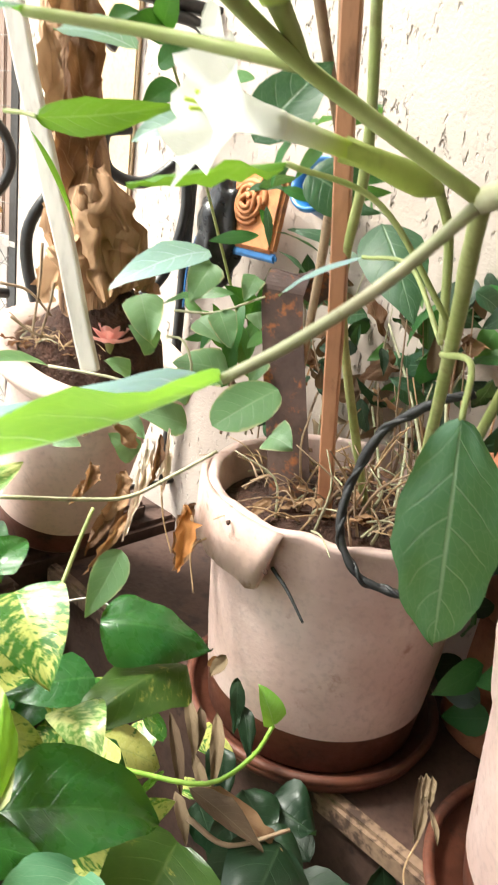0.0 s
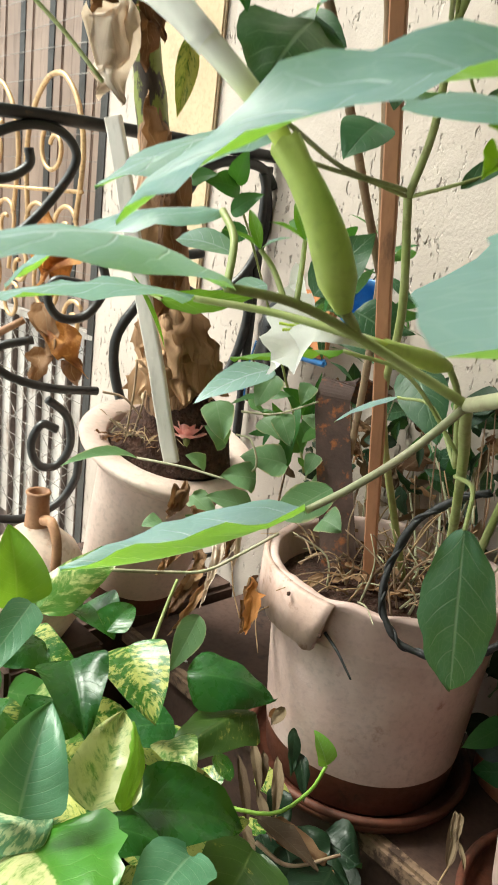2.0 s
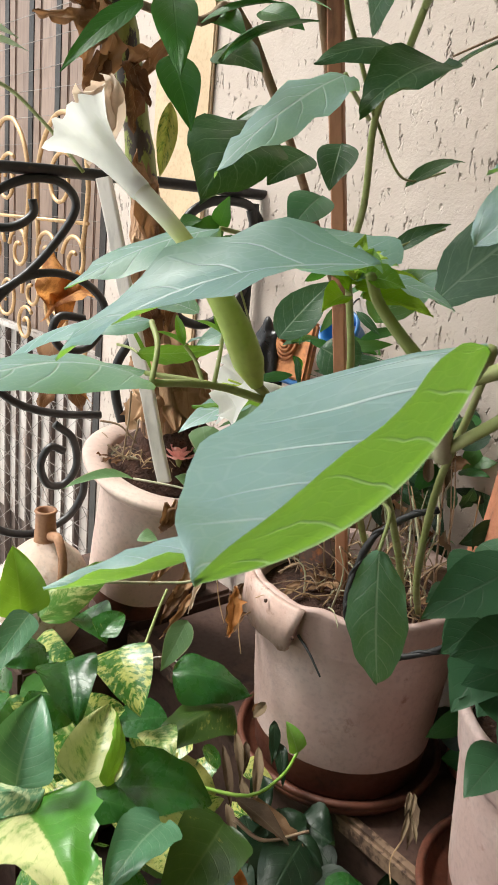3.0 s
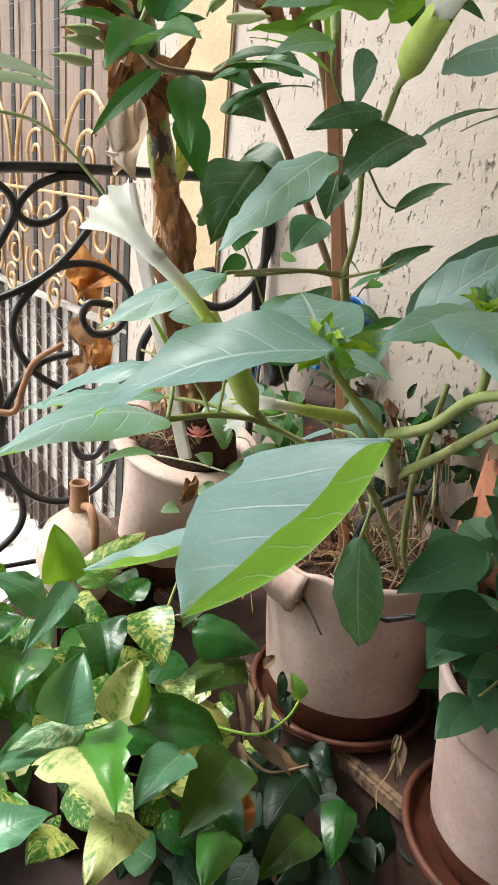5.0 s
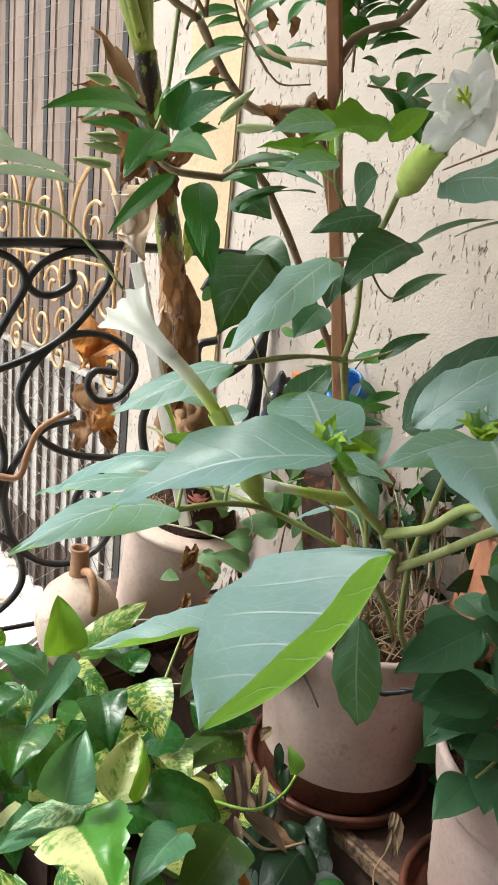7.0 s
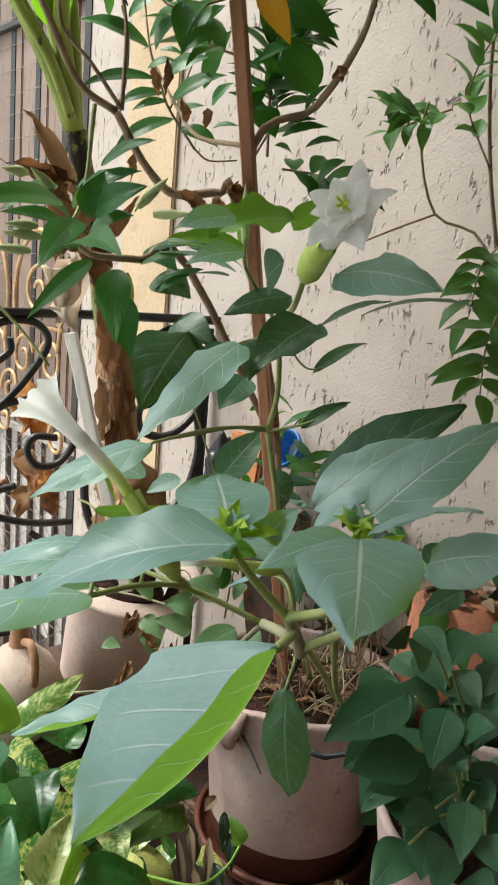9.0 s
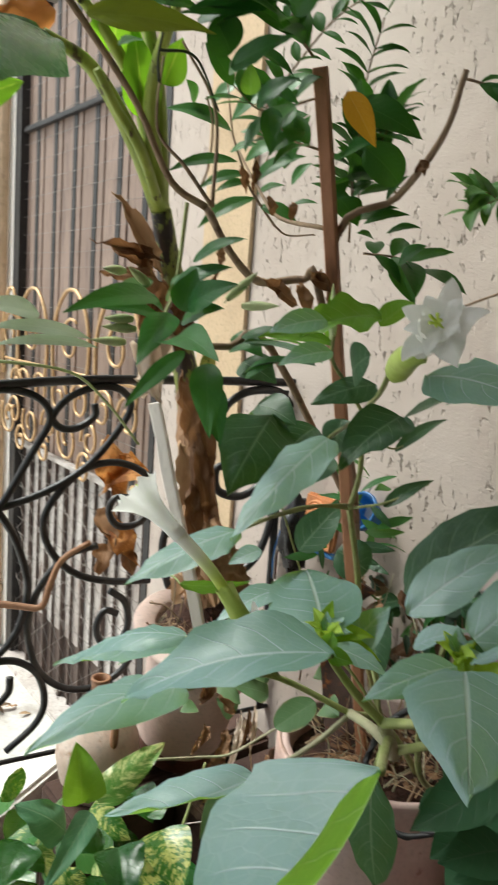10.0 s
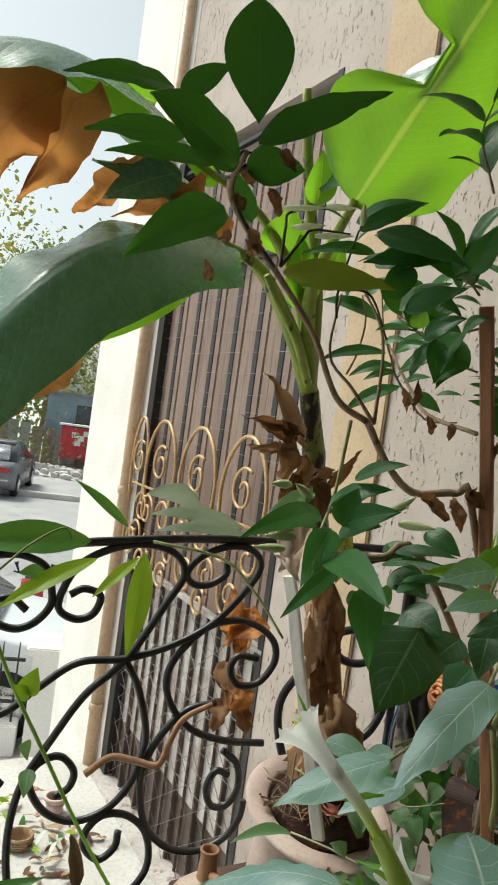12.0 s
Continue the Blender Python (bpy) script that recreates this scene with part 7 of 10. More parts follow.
leaf(shrub, (0.001, 0.559, 1.647), (0.016, 0.560, 1.699), (0.36, -0.84, 0.41), 0.044, "glossy", "ovate", fold=0.1, n=12, m=3)
spray(shrub, [(0.096, 0.685, 1.973), (0.079, 0.651, 2.001), (0.084, 0.648, 2.022)], 4, 0.100, 0.036, "glossy")
spray(shrub, [(0.092, 0.724, 1.935), (0.035, 0.688, 1.911), (-0.003, 0.669, 1.938)], 4, 0.098, 0.038, "glossy")
spray(shrub, [(0.091, 0.753, 1.877), (0.053, 0.740, 1.889), (0.029, 0.728, 1.918)], 4, 0.098, 0.038, "glossy")
spray(shrub, [(0.112, 0.801, 1.759), (0.134, 0.818, 1.822), (0.126, 0.802, 1.875), (0.145, 0.772, 1.921)], 5, 0.098, 0.038, "glossy")
spray(shrub, [(0.191, 0.811, 1.828), (0.155, 0.810, 1.877), (0.192, 0.763, 1.924)], 4, 0.095, 0.042, "glossy", shape='ovate')
spray(shrub, [(0.150, 0.815, 1.748), (0.191, 0.847, 1.747), (0.228, 0.837, 1.732)], 4, 0.085, 0.036, "glossy")
spray(shrub, [(0.286, 0.692, 1.939), (0.336, 0.704, 1.931), (0.395, 0.702, 1.951)], 5, 0.070, 0.030, "glossy")
spray(shrub, [(0.120, 0.599, 2.080), (0.104, 0.572, 2.139), (0.120, 0.543, 2.165)], 4, 0.100, 0.034, "glossy")
part("branch", tube([(0.062, 0.908, 1.793), (-0.048, 0.978, 1.818), (-0.120, 1.054, 1.874), (-0.192, 1.126, 1.946), (-0.262, 1.193, 2.026)], 0.0040, 0.0020, steps=20), "twig", shrub)
part("twig", tube([(-0.120, 1.135, 1.825), (-0.162, 1.103, 1.887), (-0.175, 1.088, 1.926), (-0.198, 1.083, 1.986), (-0.218, 1.086, 2.085)], 0.0028, 0.0016), "twig", shrub)
part("twig", tube([(-0.120, 1.135, 1.825), (-0.102, 1.166, 1.811), (-0.052, 1.185, 1.816)], 0.0022, 0.0016), "twig", shrub)
part("twig", tube([(-0.278, 1.113, 1.887), (-0.260, 1.112, 1.932), (-0.222, 1.046, 1.989), (-0.228, 1.026, 2.037)], 0.0026, 0.0016), "twig", shrub)
part("twig", tube([(-0.162, 1.103, 1.887), (-0.140, 1.122, 1.945), (-0.140, 1.152, 1.997), (-0.133, 1.140, 2.045)], 0.0020, 0.0012), "twig", shrub)
leaf(shrub, (-0.241, 1.169, 2.011), (-0.344, 1.080, 2.035), (0.39, -0.70, 0.60), 0.046, "glossy", "lance", fold=0.12, sag=0.12, n=12, m=3)
leaf(shrub, (-0.240, 1.164, 2.029), (-0.147, 1.165, 2.090), (0.34, -0.73, 0.60), 0.042, "glossy", "lance", fold=0.12, sag=0.12, n=12, m=3)
leaf(shrub, (-0.184, 1.082, 1.934), (-0.292, 1.007, 1.901), (0.38, -0.68, 0.62), 0.030, "glossy", "lance", fold=0.12, sag=0.12, n=12, m=3)
leaf(shrub, (-0.170, 1.088, 1.936), (-0.085, 1.093, 1.973), (0.32, -0.72, 0.61), 0.039, "glossy", "lance", fold=0.12, sag=0.12, n=12, m=3)
leaf(shrub, (-0.195, 1.072, 1.948), (-0.140, 1.072, 1.961), (0.34, -0.71, 0.61), 0.023, "glossy", "lance", fold=0.12, sag=0.12, n=12, m=3)
leaf(shrub, (-0.171, 1.093, 1.913), (-0.240, 1.042, 1.878), (0.36, -0.69, 0.63), 0.030, "glossy", "lance", fold=0.12, sag=0.12, n=12, m=3)
leaf(shrub, (-0.165, 1.099, 1.900), (-0.214, 1.057, 1.874), (0.35, -0.69, 0.63), 0.021, "glossy", "lance", fold=0.12, sag=0.12, n=12, m=3)
leaf(shrub, (-0.155, 1.110, 1.872), (-0.245, 1.054, 1.807), (0.34, -0.68, 0.65), 0.034, "glossy", "lance", fold=0.12, sag=0.12, n=12, m=3)
leaf(shrub, (-0.151, 1.110, 1.879), (-0.095, 1.109, 1.896), (0.31, -0.71, 0.63), 0.021, "glossy", "lance", fold=0.12, sag=0.12, n=12, m=3)
leaf(shrub, (-0.146, 1.117, 1.858), (-0.072, 1.131, 1.829), (0.30, -0.70, 0.64), 0.039, "glossy", "lance", fold=0.12, sag=0.12, n=12, m=3)
leaf(shrub, (-0.160, 1.102, 1.899), (-0.057, 1.111, 1.948), (0.31, -0.72, 0.62), 0.037, "glossy", "lance", fold=0.12, sag=0.12, n=12, m=3)
leaf(shrub, (-0.171, 1.204, 2.007), (-0.092, 1.202, 2.047), (0.31, -0.74, 0.60), 0.048, "glossy", "lance", fold=0.12, sag=0.12, n=12, m=3)
leaf(shrub, (-0.180, 1.193, 2.030), (-0.098, 1.199, 2.049), (0.31, -0.74, 0.60), 0.023, "glossy", "lance", fold=0.12, sag=0.12, n=12, m=3)
leaf(shrub, (-0.103, 1.120, 1.927), (-0.048, 1.094, 2.016), (0.30, -0.74, 0.61), 0.037, "glossy", "lance", fold=0.12, sag=0.12, n=12, m=3)
leaf(shrub, (-0.090, 1.131, 1.901), (-0.046, 1.118, 1.937), (0.29, -0.73, 0.62), 0.027, "glossy", "lance", fold=0.12, sag=0.12, n=12, m=3)
leaf(shrub, (-0.090, 1.140, 1.864), (-0.036, 1.138, 1.868), (0.28, -0.72, 0.64), 0.014, "glossy", "lance", fold=0.12, sag=0.12, n=12, m=3)
leaf(shrub, (-0.226, 1.177, 2.011), (-0.175, 1.181, 2.002), (0.34, -0.72, 0.61), 0.017, "glossy", "lance", fold=0.12, sag=0.12, n=12, m=3)
leaf(shrub, (-0.304, 1.122, 2.054), (-0.305, 1.085, 2.087), (0.40, -0.70, 0.59), 0.038, "glossy", "lance", fold=0.12, sag=0.12, n=12, m=3)
leaf(shrub, (-0.162, 1.196, 2.044), (-0.098, 1.185, 2.088), (0.31, -0.74, 0.59), 0.042, "glossy", "lance", fold=0.12, sag=0.12, n=12, m=3)
leaf(shrub, (-0.276, 1.148, 2.021), (-0.309, 1.101, 2.036), (0.39, -0.70, 0.60), 0.029, "glossy", "lance", fold=0.12, sag=0.12, n=12, m=3)
leaf(shrub, (-0.273, 1.138, 2.057), (-0.203, 1.137, 2.093), (0.37, -0.72, 0.59), 0.038, "glossy", "lance", fold=0.12, sag=0.12, n=12, m=3)
leaf(shrub, (-0.156, 1.193, 2.063), (-0.194, 1.141, 2.094), (0.34, -0.73, 0.59), 0.038, "glossy", "lance", fold=0.12, sag=0.12, n=12, m=3)
leaf(shrub, (-0.156, 1.190, 2.072), (-0.078, 1.183, 2.116), (0.31, -0.75, 0.59), 0.042, "glossy", "lance", fold=0.12, sag=0.12, n=12, m=3)
leaf(shrub, (0.138, 0.772, 1.839), (0.142, 0.742, 1.872), (0.25, -0.75, 0.61), 0.030, "glossy", "lance", fold=0.12, sag=0.12, n=12, m=3)
leaf(shrub, (0.118, 0.770, 1.818), (0.151, 0.768, 1.779), (0.24, -0.73, 0.63), 0.042, "glossy", "lance", fold=0.12, sag=0.12, n=12, m=3)
leaf(shrub, (0.153, 0.788, 1.785), (0.218, 0.783, 1.797), (0.20, -0.74, 0.64), 0.020, "glossy", "lance", fold=0.12, sag=0.12, n=12, m=3)
leaf(shrub, (0.157, 0.787, 1.797), (0.203, 0.777, 1.805), (0.21, -0.75, 0.63), 0.014, "glossy", "lance", fold=0.12, sag=0.12, n=12, m=3)
leaf(shrub, (0.184, 0.799, 1.774), (0.233, 0.789, 1.782), (0.18, -0.74, 0.64), 0.016, "glossy", "lance", fold=0.12, sag=0.12, n=12, m=3)
leaf(shrub, (0.203, 0.811, 1.733), (0.243, 0.795, 1.759), (0.17, -0.74, 0.65), 0.028, "glossy", "lance", fold=0.12, sag=0.12, n=12, m=3)
leaf(shrub, (0.168, 0.796, 1.766), (0.150, 0.769, 1.770), (0.22, -0.73, 0.65), 0.016, "glossy", "lance", fold=0.12, sag=0.12, n=12, m=3)
leaf(shrub, (0.131, 0.768, 1.845), (0.117, 0.751, 1.803), (0.25, -0.74, 0.62), 0.019, "glossy", "lance", fold=0.12, sag=0.12, n=12, m=3)
leaf(shrub, (0.138, 0.768, 1.852), (0.123, 0.735, 1.876), (0.25, -0.75, 0.61), 0.022, "glossy", "lance", fold=0.12, sag=0.12, n=12, m=3)
leaf(shrub, (0.182, 0.790, 1.816), (0.214, 0.770, 1.846), (0.20, -0.76, 0.62), 0.016, "glossy", "lance", fold=0.12, sag=0.12, n=12, m=3)
leaf(shrub, (0.083, 0.646, 1.984), (-0.019, 0.574, 2.024), (0.31, -0.78, 0.54), 0.043, "glossy", "ovate", fold=0.12, sag=0.1, n=12, m=3)
leaf(shrub, (0.087, 0.644, 1.998), (0.123, 0.622, 2.037), (0.24, -0.81, 0.53), 0.042, "glossy", "ovate", fold=0.12, sag=0.1, n=12, m=3)
leaf(shrub, (-0.025, 0.602, 1.994), (0.074, 0.616, 2.005), (0.31, -0.78, 0.54), 0.057, "glossy", "ovate", fold=0.12, sag=0.1, n=12, m=3)
leaf(shrub, (0.008, 0.629, 1.939), (0.077, 0.625, 1.975), (0.29, -0.77, 0.57), 0.034, "grey_leaf", "ovate", fold=0.12, sag=0.1, n=12, m=3)
leaf(shrub, (-0.048, 0.577, 2.041), (0.044, 0.586, 2.067), (0.35, -0.78, 0.52), 0.034, "glossy", "ovate", fold=0.12, sag=0.1, n=12, m=3)
leaf(shrub, (-0.024, 0.599, 2.007), (-0.103, 0.539, 1.991), (0.39, -0.75, 0.54), 0.026, "glossy", "ovate", fold=0.12, sag=0.1, n=12, m=3)
leaf(shrub, (0.041, 0.648, 1.905), (0.098, 0.641, 1.934), (0.26, -0.77, 0.58), 0.039, "glossy", "ovate", fold=0.12, sag=0.1, n=12, m=3)
leaf(shrub, (0.033, 0.643, 1.918), (0.041, 0.618, 1.950), (0.29, -0.77, 0.58), 0.028, "datura_young", "ovate", fold=0.12, sag=0.1, n=12, m=3)
leaf(shrub, (0.058, 0.654, 1.906), (0.066, 0.644, 1.846), (0.26, -0.75, 0.60), 0.031, "glossy", "ovate", fold=0.12, sag=0.1, n=12, m=3)
leaf(shrub, (0.098, 0.671, 1.881), (0.063, 0.643, 1.846), (0.24, -0.76, 0.61), 0.028, "glossy", "ovate", fold=0.12, sag=0.1, n=12, m=3)
leaf(shrub, (0.088, 0.661, 1.920), (0.124, 0.648, 1.936), (0.23, -0.78, 0.58), 0.031, "glossy", "ovate", fold=0.12, sag=0.1, n=12, m=3)
leaf(shrub, (0.016, 0.669, 1.838), (0.023, 0.674, 1.808), (0.60, -0.79, 0.12), 0.013, "dry", "lance", fold=0.4, name='dry_leaf')
leaf(shrub, (0.033, 0.674, 1.847), (0.032, 0.677, 1.817), (0.59, -0.80, 0.12), 0.013, "dry", "lance", fold=0.4, name='dry_leaf')
leaf(shrub, (0.052, 0.684, 1.804), (0.058, 0.688, 1.778), (0.57, -0.81, 0.15), 0.013, "dry", "lance", fold=0.4, name='dry_leaf')
leaf(shrub, (0.080, 0.694, 1.800), (0.080, 0.695, 1.773), (0.55, -0.82, 0.16), 0.013, "dry", "lance", fold=0.4, name='dry_leaf')
leaf(shrub, (-0.004, 0.665, 1.734), (-0.004, 0.664, 1.707), (0.61, -0.76, 0.21), 0.013, "dry", "lance", fold=0.4, name='dry_leaf')
leaf(shrub, (0.325, 0.634, 1.968), (0.397, 0.641, 1.917), (0.13, -0.98, 0.17), 0.014, "yellow", "ovate", fold=0.1, n=12, m=3, label='single yellow leaf')
leaf(shrub, (0.172, 0.599, 1.903), (0.206, 0.617, 1.847), (0.31, -0.95, -0.01), 0.034, "yellow", "ovate", fold=0.1, n=12, m=3, label='single yellow leaf')
leaf(shrub, (0.167, 0.652, 1.905), (0.248, 0.666, 1.866), (0.25, -0.87, 0.42), 0.052, "glossy", "ovate", fold=0.1, n=12, m=3)
leaf(shrub, (0.174, 0.690, 1.863), (0.215, 0.712, 1.825), (0.25, -0.86, 0.46), 0.057, "glossy", "round", fold=0.1, n=12, m=3)
leaf(shrub, (0.030, 0.577, 1.563), (0.072, 0.541, 1.493), (0.26, -0.70, 0.66), 0.044, "glossy", "ovate", fold=0.1, sag=0.08, n=12, m=3)
leaf(shrub, (0.216, 0.459, 1.649), (0.173, 0.414, 1.632), (0.19, -0.77, 0.61), 0.036, "datura", "ovate", fold=0.1, sag=0.08, n=12, m=3)
leaf(shrub, (0.220, 0.475, 1.618), (0.179, 0.431, 1.602), (0.18, -0.76, 0.63), 0.032, "datura", "ovate", fold=0.1, sag=0.08, n=12, m=3)
leaf(shrub, (0.040, 0.662, 1.586), (0.098, 0.644, 1.564), (0.24, -0.74, 0.63), 0.055, "datura_shaded", "ovate", fold=0.1, sag=0.08, n=12, m=3)
leaf(shrub, (0.050, 0.706, 1.527), (0.115, 0.689, 1.507), (0.21, -0.73, 0.65), 0.063, "datura_shaded", "ovate", fold=0.1, sag=0.08, n=12, m=3)
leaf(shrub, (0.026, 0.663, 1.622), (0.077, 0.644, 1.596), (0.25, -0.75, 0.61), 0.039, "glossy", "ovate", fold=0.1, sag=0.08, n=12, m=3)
leaf(shrub, (0.125, 0.742, 1.500), (0.097, 0.692, 1.462), (0.19, -0.72, 0.67), 0.059, "datura_shaded", "ovate", fold=0.1, sag=0.08, n=12, m=3)
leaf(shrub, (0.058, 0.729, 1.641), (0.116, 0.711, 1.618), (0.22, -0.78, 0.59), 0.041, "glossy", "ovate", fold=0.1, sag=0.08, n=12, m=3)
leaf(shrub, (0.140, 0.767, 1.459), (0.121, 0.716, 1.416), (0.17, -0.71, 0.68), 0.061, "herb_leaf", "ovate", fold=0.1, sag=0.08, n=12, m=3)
leaf(shrub, (0.159, 0.754, 1.515), (0.163, 0.709, 1.462), (0.15, -0.73, 0.66), 0.051, "datura_shaded", "ovate", fold=0.1, sag=0.08, n=12, m=3)
leaf(shrub, (0.057, 0.703, 1.691), (0.096, 0.710, 1.666), (0.38, -0.92, 0.11), 0.020, "dry", "lance", fold=0.5, wave=0.2, name='dry_leaf')
leaf(shrub, (0.105, 0.720, 1.710), (0.136, 0.723, 1.690), (0.34, -0.94, 0.09), 0.020, "dry", "lance", fold=0.5, wave=0.2, name='dry_leaf')
leaf(shrub, (0.236, 0.730, 1.855), (0.242, 0.727, 1.835), (0.23, -0.97, -0.05), 0.020, "dry", "lance", fold=0.5, wave=0.2, name='dry_leaf')
leaf(shrub, (0.071, 0.709, 1.685), (0.055, 0.690, 1.693), (0.39, -0.91, 0.10), 0.020, "dry", "lance", fold=0.5, wave=0.2, name='dry_leaf')
leaf(shrub, (0.091, 0.716, 1.698), (0.111, 0.717, 1.653), (0.35, -0.93, 0.12), 0.020, "dry", "lance", fold=0.5, wave=0.2, name='dry_leaf')
leaf(shrub, (0.119, 0.726, 1.704), (0.108, 0.710, 1.715), (0.34, -0.94, 0.08), 0.020, "dry", "lance", fold=0.5, wave=0.2, name='dry_leaf')

# more leafy twigs beside the wooden stake
rng = random.Random(37)
spray(shrub, [(0.129, 0.808, 1.762), (0.128, 0.799, 1.876), (0.139, 0.784, 1.970), (0.160, 0.770, 2.044)], 13, 0.070, 0.026, "glossy", "twig", 0.0022, 0.35, rng)
spray(shrub, [(0.118, 0.824, 1.812), (0.145, 0.821, 1.896), (0.178, 0.820, 1.946)], 11, 0.066, 0.024, "glossy", "twig", 0.0020, 0.35, rng)
spray(shrub, [(-0.006, 0.785, 1.943), (0.038, 0.788, 2.003), (0.090, 0.789, 2.059), (0.148, 0.795, 2.091)], 10, 0.060, 0.020, "glossy", "twig", 0.0018, 0.35, rng)

# ---- strap-leaved vine on the railing ----
rail_vine = thing("railing_vine", "vine with long yellow-green strap leaves on the railing", "climbing plant")
leaf(rail_vine, (-0.408, 0.549, 1.544), (-0.511, 0.370, 1.534), (0.61, -0.55, 0.57), 0.055, "creeper", "lance", fold=0.2, sag=0.05, n=12, m=3)
leaf(rail_vine, (-0.343, 0.603, 1.535), (-0.302, 0.537, 1.392), (0.76, -0.51, 0.40), 0.039, "vine_lime", "lance", fold=0.2, sag=0.05, n=12, m=3)
leaf(rail_vine, (-0.396, 0.554, 1.519), (-0.450, 0.413, 1.445), (0.51, -0.49, 0.71), 0.030, "vine_lime", "lance", fold=0.2, sag=0.05, n=12, m=3)
leaf(rail_vine, (-0.371, 0.588, 1.571), (-0.416, 0.504, 1.640), (0.84, -0.40, 0.37), 0.018, "creeper", "lance", fold=0.2, sag=0.05, n=12, m=3)
leaf(rail_vine, (-0.348, 0.597, 1.526), (-0.362, 0.514, 1.470), (0.53, -0.61, 0.59), 0.019, "vine_lime", "lance", fold=0.2, sag=0.05, n=12, m=3)
leaf(rail_vine, (-0.444, 0.498, 1.487), (-0.443, 0.441, 1.497), (0.59, -0.55, 0.60), 0.027, "creeper", "lance", fold=0.2, sag=0.05, n=12, m=3)
leaf(rail_vine, (-0.211, 0.672, 1.597), (-0.314, 0.563, 1.604), (0.32, -0.46, 0.83), 0.034, "pale_leaf", "lance", fold=0.1, n=10, m=3)
leaf(rail_vine, (-0.275, 0.634, 1.627), (-0.323, 0.560, 1.633), (0.35, -0.45, 0.82), 0.058, "pale_leaf", "ovate", fold=0.1, n=10, m=3)
leaf(rail_vine, (-0.201, 0.676, 1.585), (-0.303, 0.567, 1.580), (0.32, -0.46, 0.83), 0.028, "pale_leaf", "lance", fold=0.1, n=10, m=3)
part("vine", tube([(-0.325, 0.597, 1.557), (-0.225, 0.642, 1.548), (-0.162, 0.648, 1.509), (-0.102, 0.642, 1.457)], 0.0025, 0.0020), "stem", rail_vine)
part("vine", tube([(-0.440, 0.380, 1.492), (-0.428, 0.442, 1.542), (-0.415, 0.492, 1.567), (-0.403, 0.500, 1.552)], 0.0020, 0.0015), "stem", rail_vine)
part("vine", tube([(-0.421, 0.381, 1.440), (-0.376, 0.394, 1.363), (-0.311, 0.409, 1.279), (-0.243, 0.418, 1.202), (-0.169, 0.424, 1.135)], 0.0030, 0.0025), "stem_vivid", rail_vine)
leaf(rail_vine, (-0.359, 0.405, 1.350), (-0.347, 0.409, 1.392), (0.57, -0.54, 0.62), 0.034, "vine_lime", "ovate", fold=0.15)
leaf(rail_vine, (-0.355, 0.407, 1.347), (-0.362, 0.381, 1.370), (0.57, -0.53, 0.63), 0.022, "vine_lime", "ovate", fold=0.15)
leaf(rail_vine, (-0.329, 0.395, 1.284), (-0.329, 0.373, 1.299), (0.54, -0.51, 0.67), 0.030, "grey_leaf", "ovate", fold=0.15)
leaf(rail_vine, (-0.321, 0.390, 1.266), (-0.299, 0.365, 1.244), (0.52, -0.50, 0.69), 0.025, "grey_leaf", "ovate", fold=0.15)
leaf(rail_vine, (-0.340, 0.338, 1.223), (-0.317, 0.344, 1.241), (0.53, -0.47, 0.71), 0.022, "grey_leaf", "ovate", fold=0.15)
leaf(rail_vine, (-0.301, 0.303, 1.138), (-0.240, 0.361, 1.168), (0.48, -0.46, 0.75), 0.022, "creeper", "ovate", fold=0.15)
leaf(rail_vine, (-0.249, 0.408, 1.200), (-0.226, 0.402, 1.130), (0.73, -0.32, 0.61), 0.020, "dry_dark", "lance", fold=0.5, wave=0.3, name='dry_leaf')

# ---- creeper on the wall ----
creeper = thing("wall_creeper", "thin green creeper climbing the plaster wall", "climbing plant")
part("vine", tube([(0.499, 1.014, 1.451), (0.430, 1.069, 1.678), (0.343, 1.060, 1.725), (0.310, 1.020, 1.829), (0.319, 0.990, 1.880)], 0.0028, 0.0018), "twig", creeper)
part("vine", tube([(0.447, 1.049, 1.677), (0.420, 1.035, 1.794), (0.401, 1.004, 1.931), (0.399, 0.964, 2.052)], 0.0035, 0.0025), "twig", creeper)
part("vine", tube([(0.343, 1.060, 1.725), (0.283, 1.055, 1.698), (0.230, 1.049, 1.672)], 0.0022, 0.0015), "twig", creeper)
spray(creeper, [(0.322, 1.009, 1.844), (0.293, 0.980, 1.861), (0.264, 0.965, 1.865)], 7, 0.062, 0.028, "creeper")
spray(creeper, [(0.420, 1.025, 1.792), (0.377, 0.997, 1.874), (0.386, 0.972, 1.930), (0.404, 0.963, 1.964)], 8, 0.062, 0.034, "creeper", shape='ovate')
spray(creeper, [(0.448, 1.039, 1.677), (0.429, 0.971, 1.638), (0.424, 0.921, 1.570)], 7, 0.068, 0.042, "creeper", shape='ovate')
spray(creeper, [(0.463, 0.872, 1.575), (0.455, 0.850, 1.528), (0.457, 0.815, 1.469)], 7, 0.068, 0.042, "creeper", shape='ovate')
spray(creeper, [(0.350, 1.028, 1.878), (0.304, 1.008, 1.856), (0.265, 0.997, 1.837)], 6, 0.060, 0.028, "creeper")
leaf(creeper, (0.465, 0.869, 1.512), (0.382, 0.843, 1.480), (0.02, -0.63, 0.78), 0.030, "creeper", "ovate")

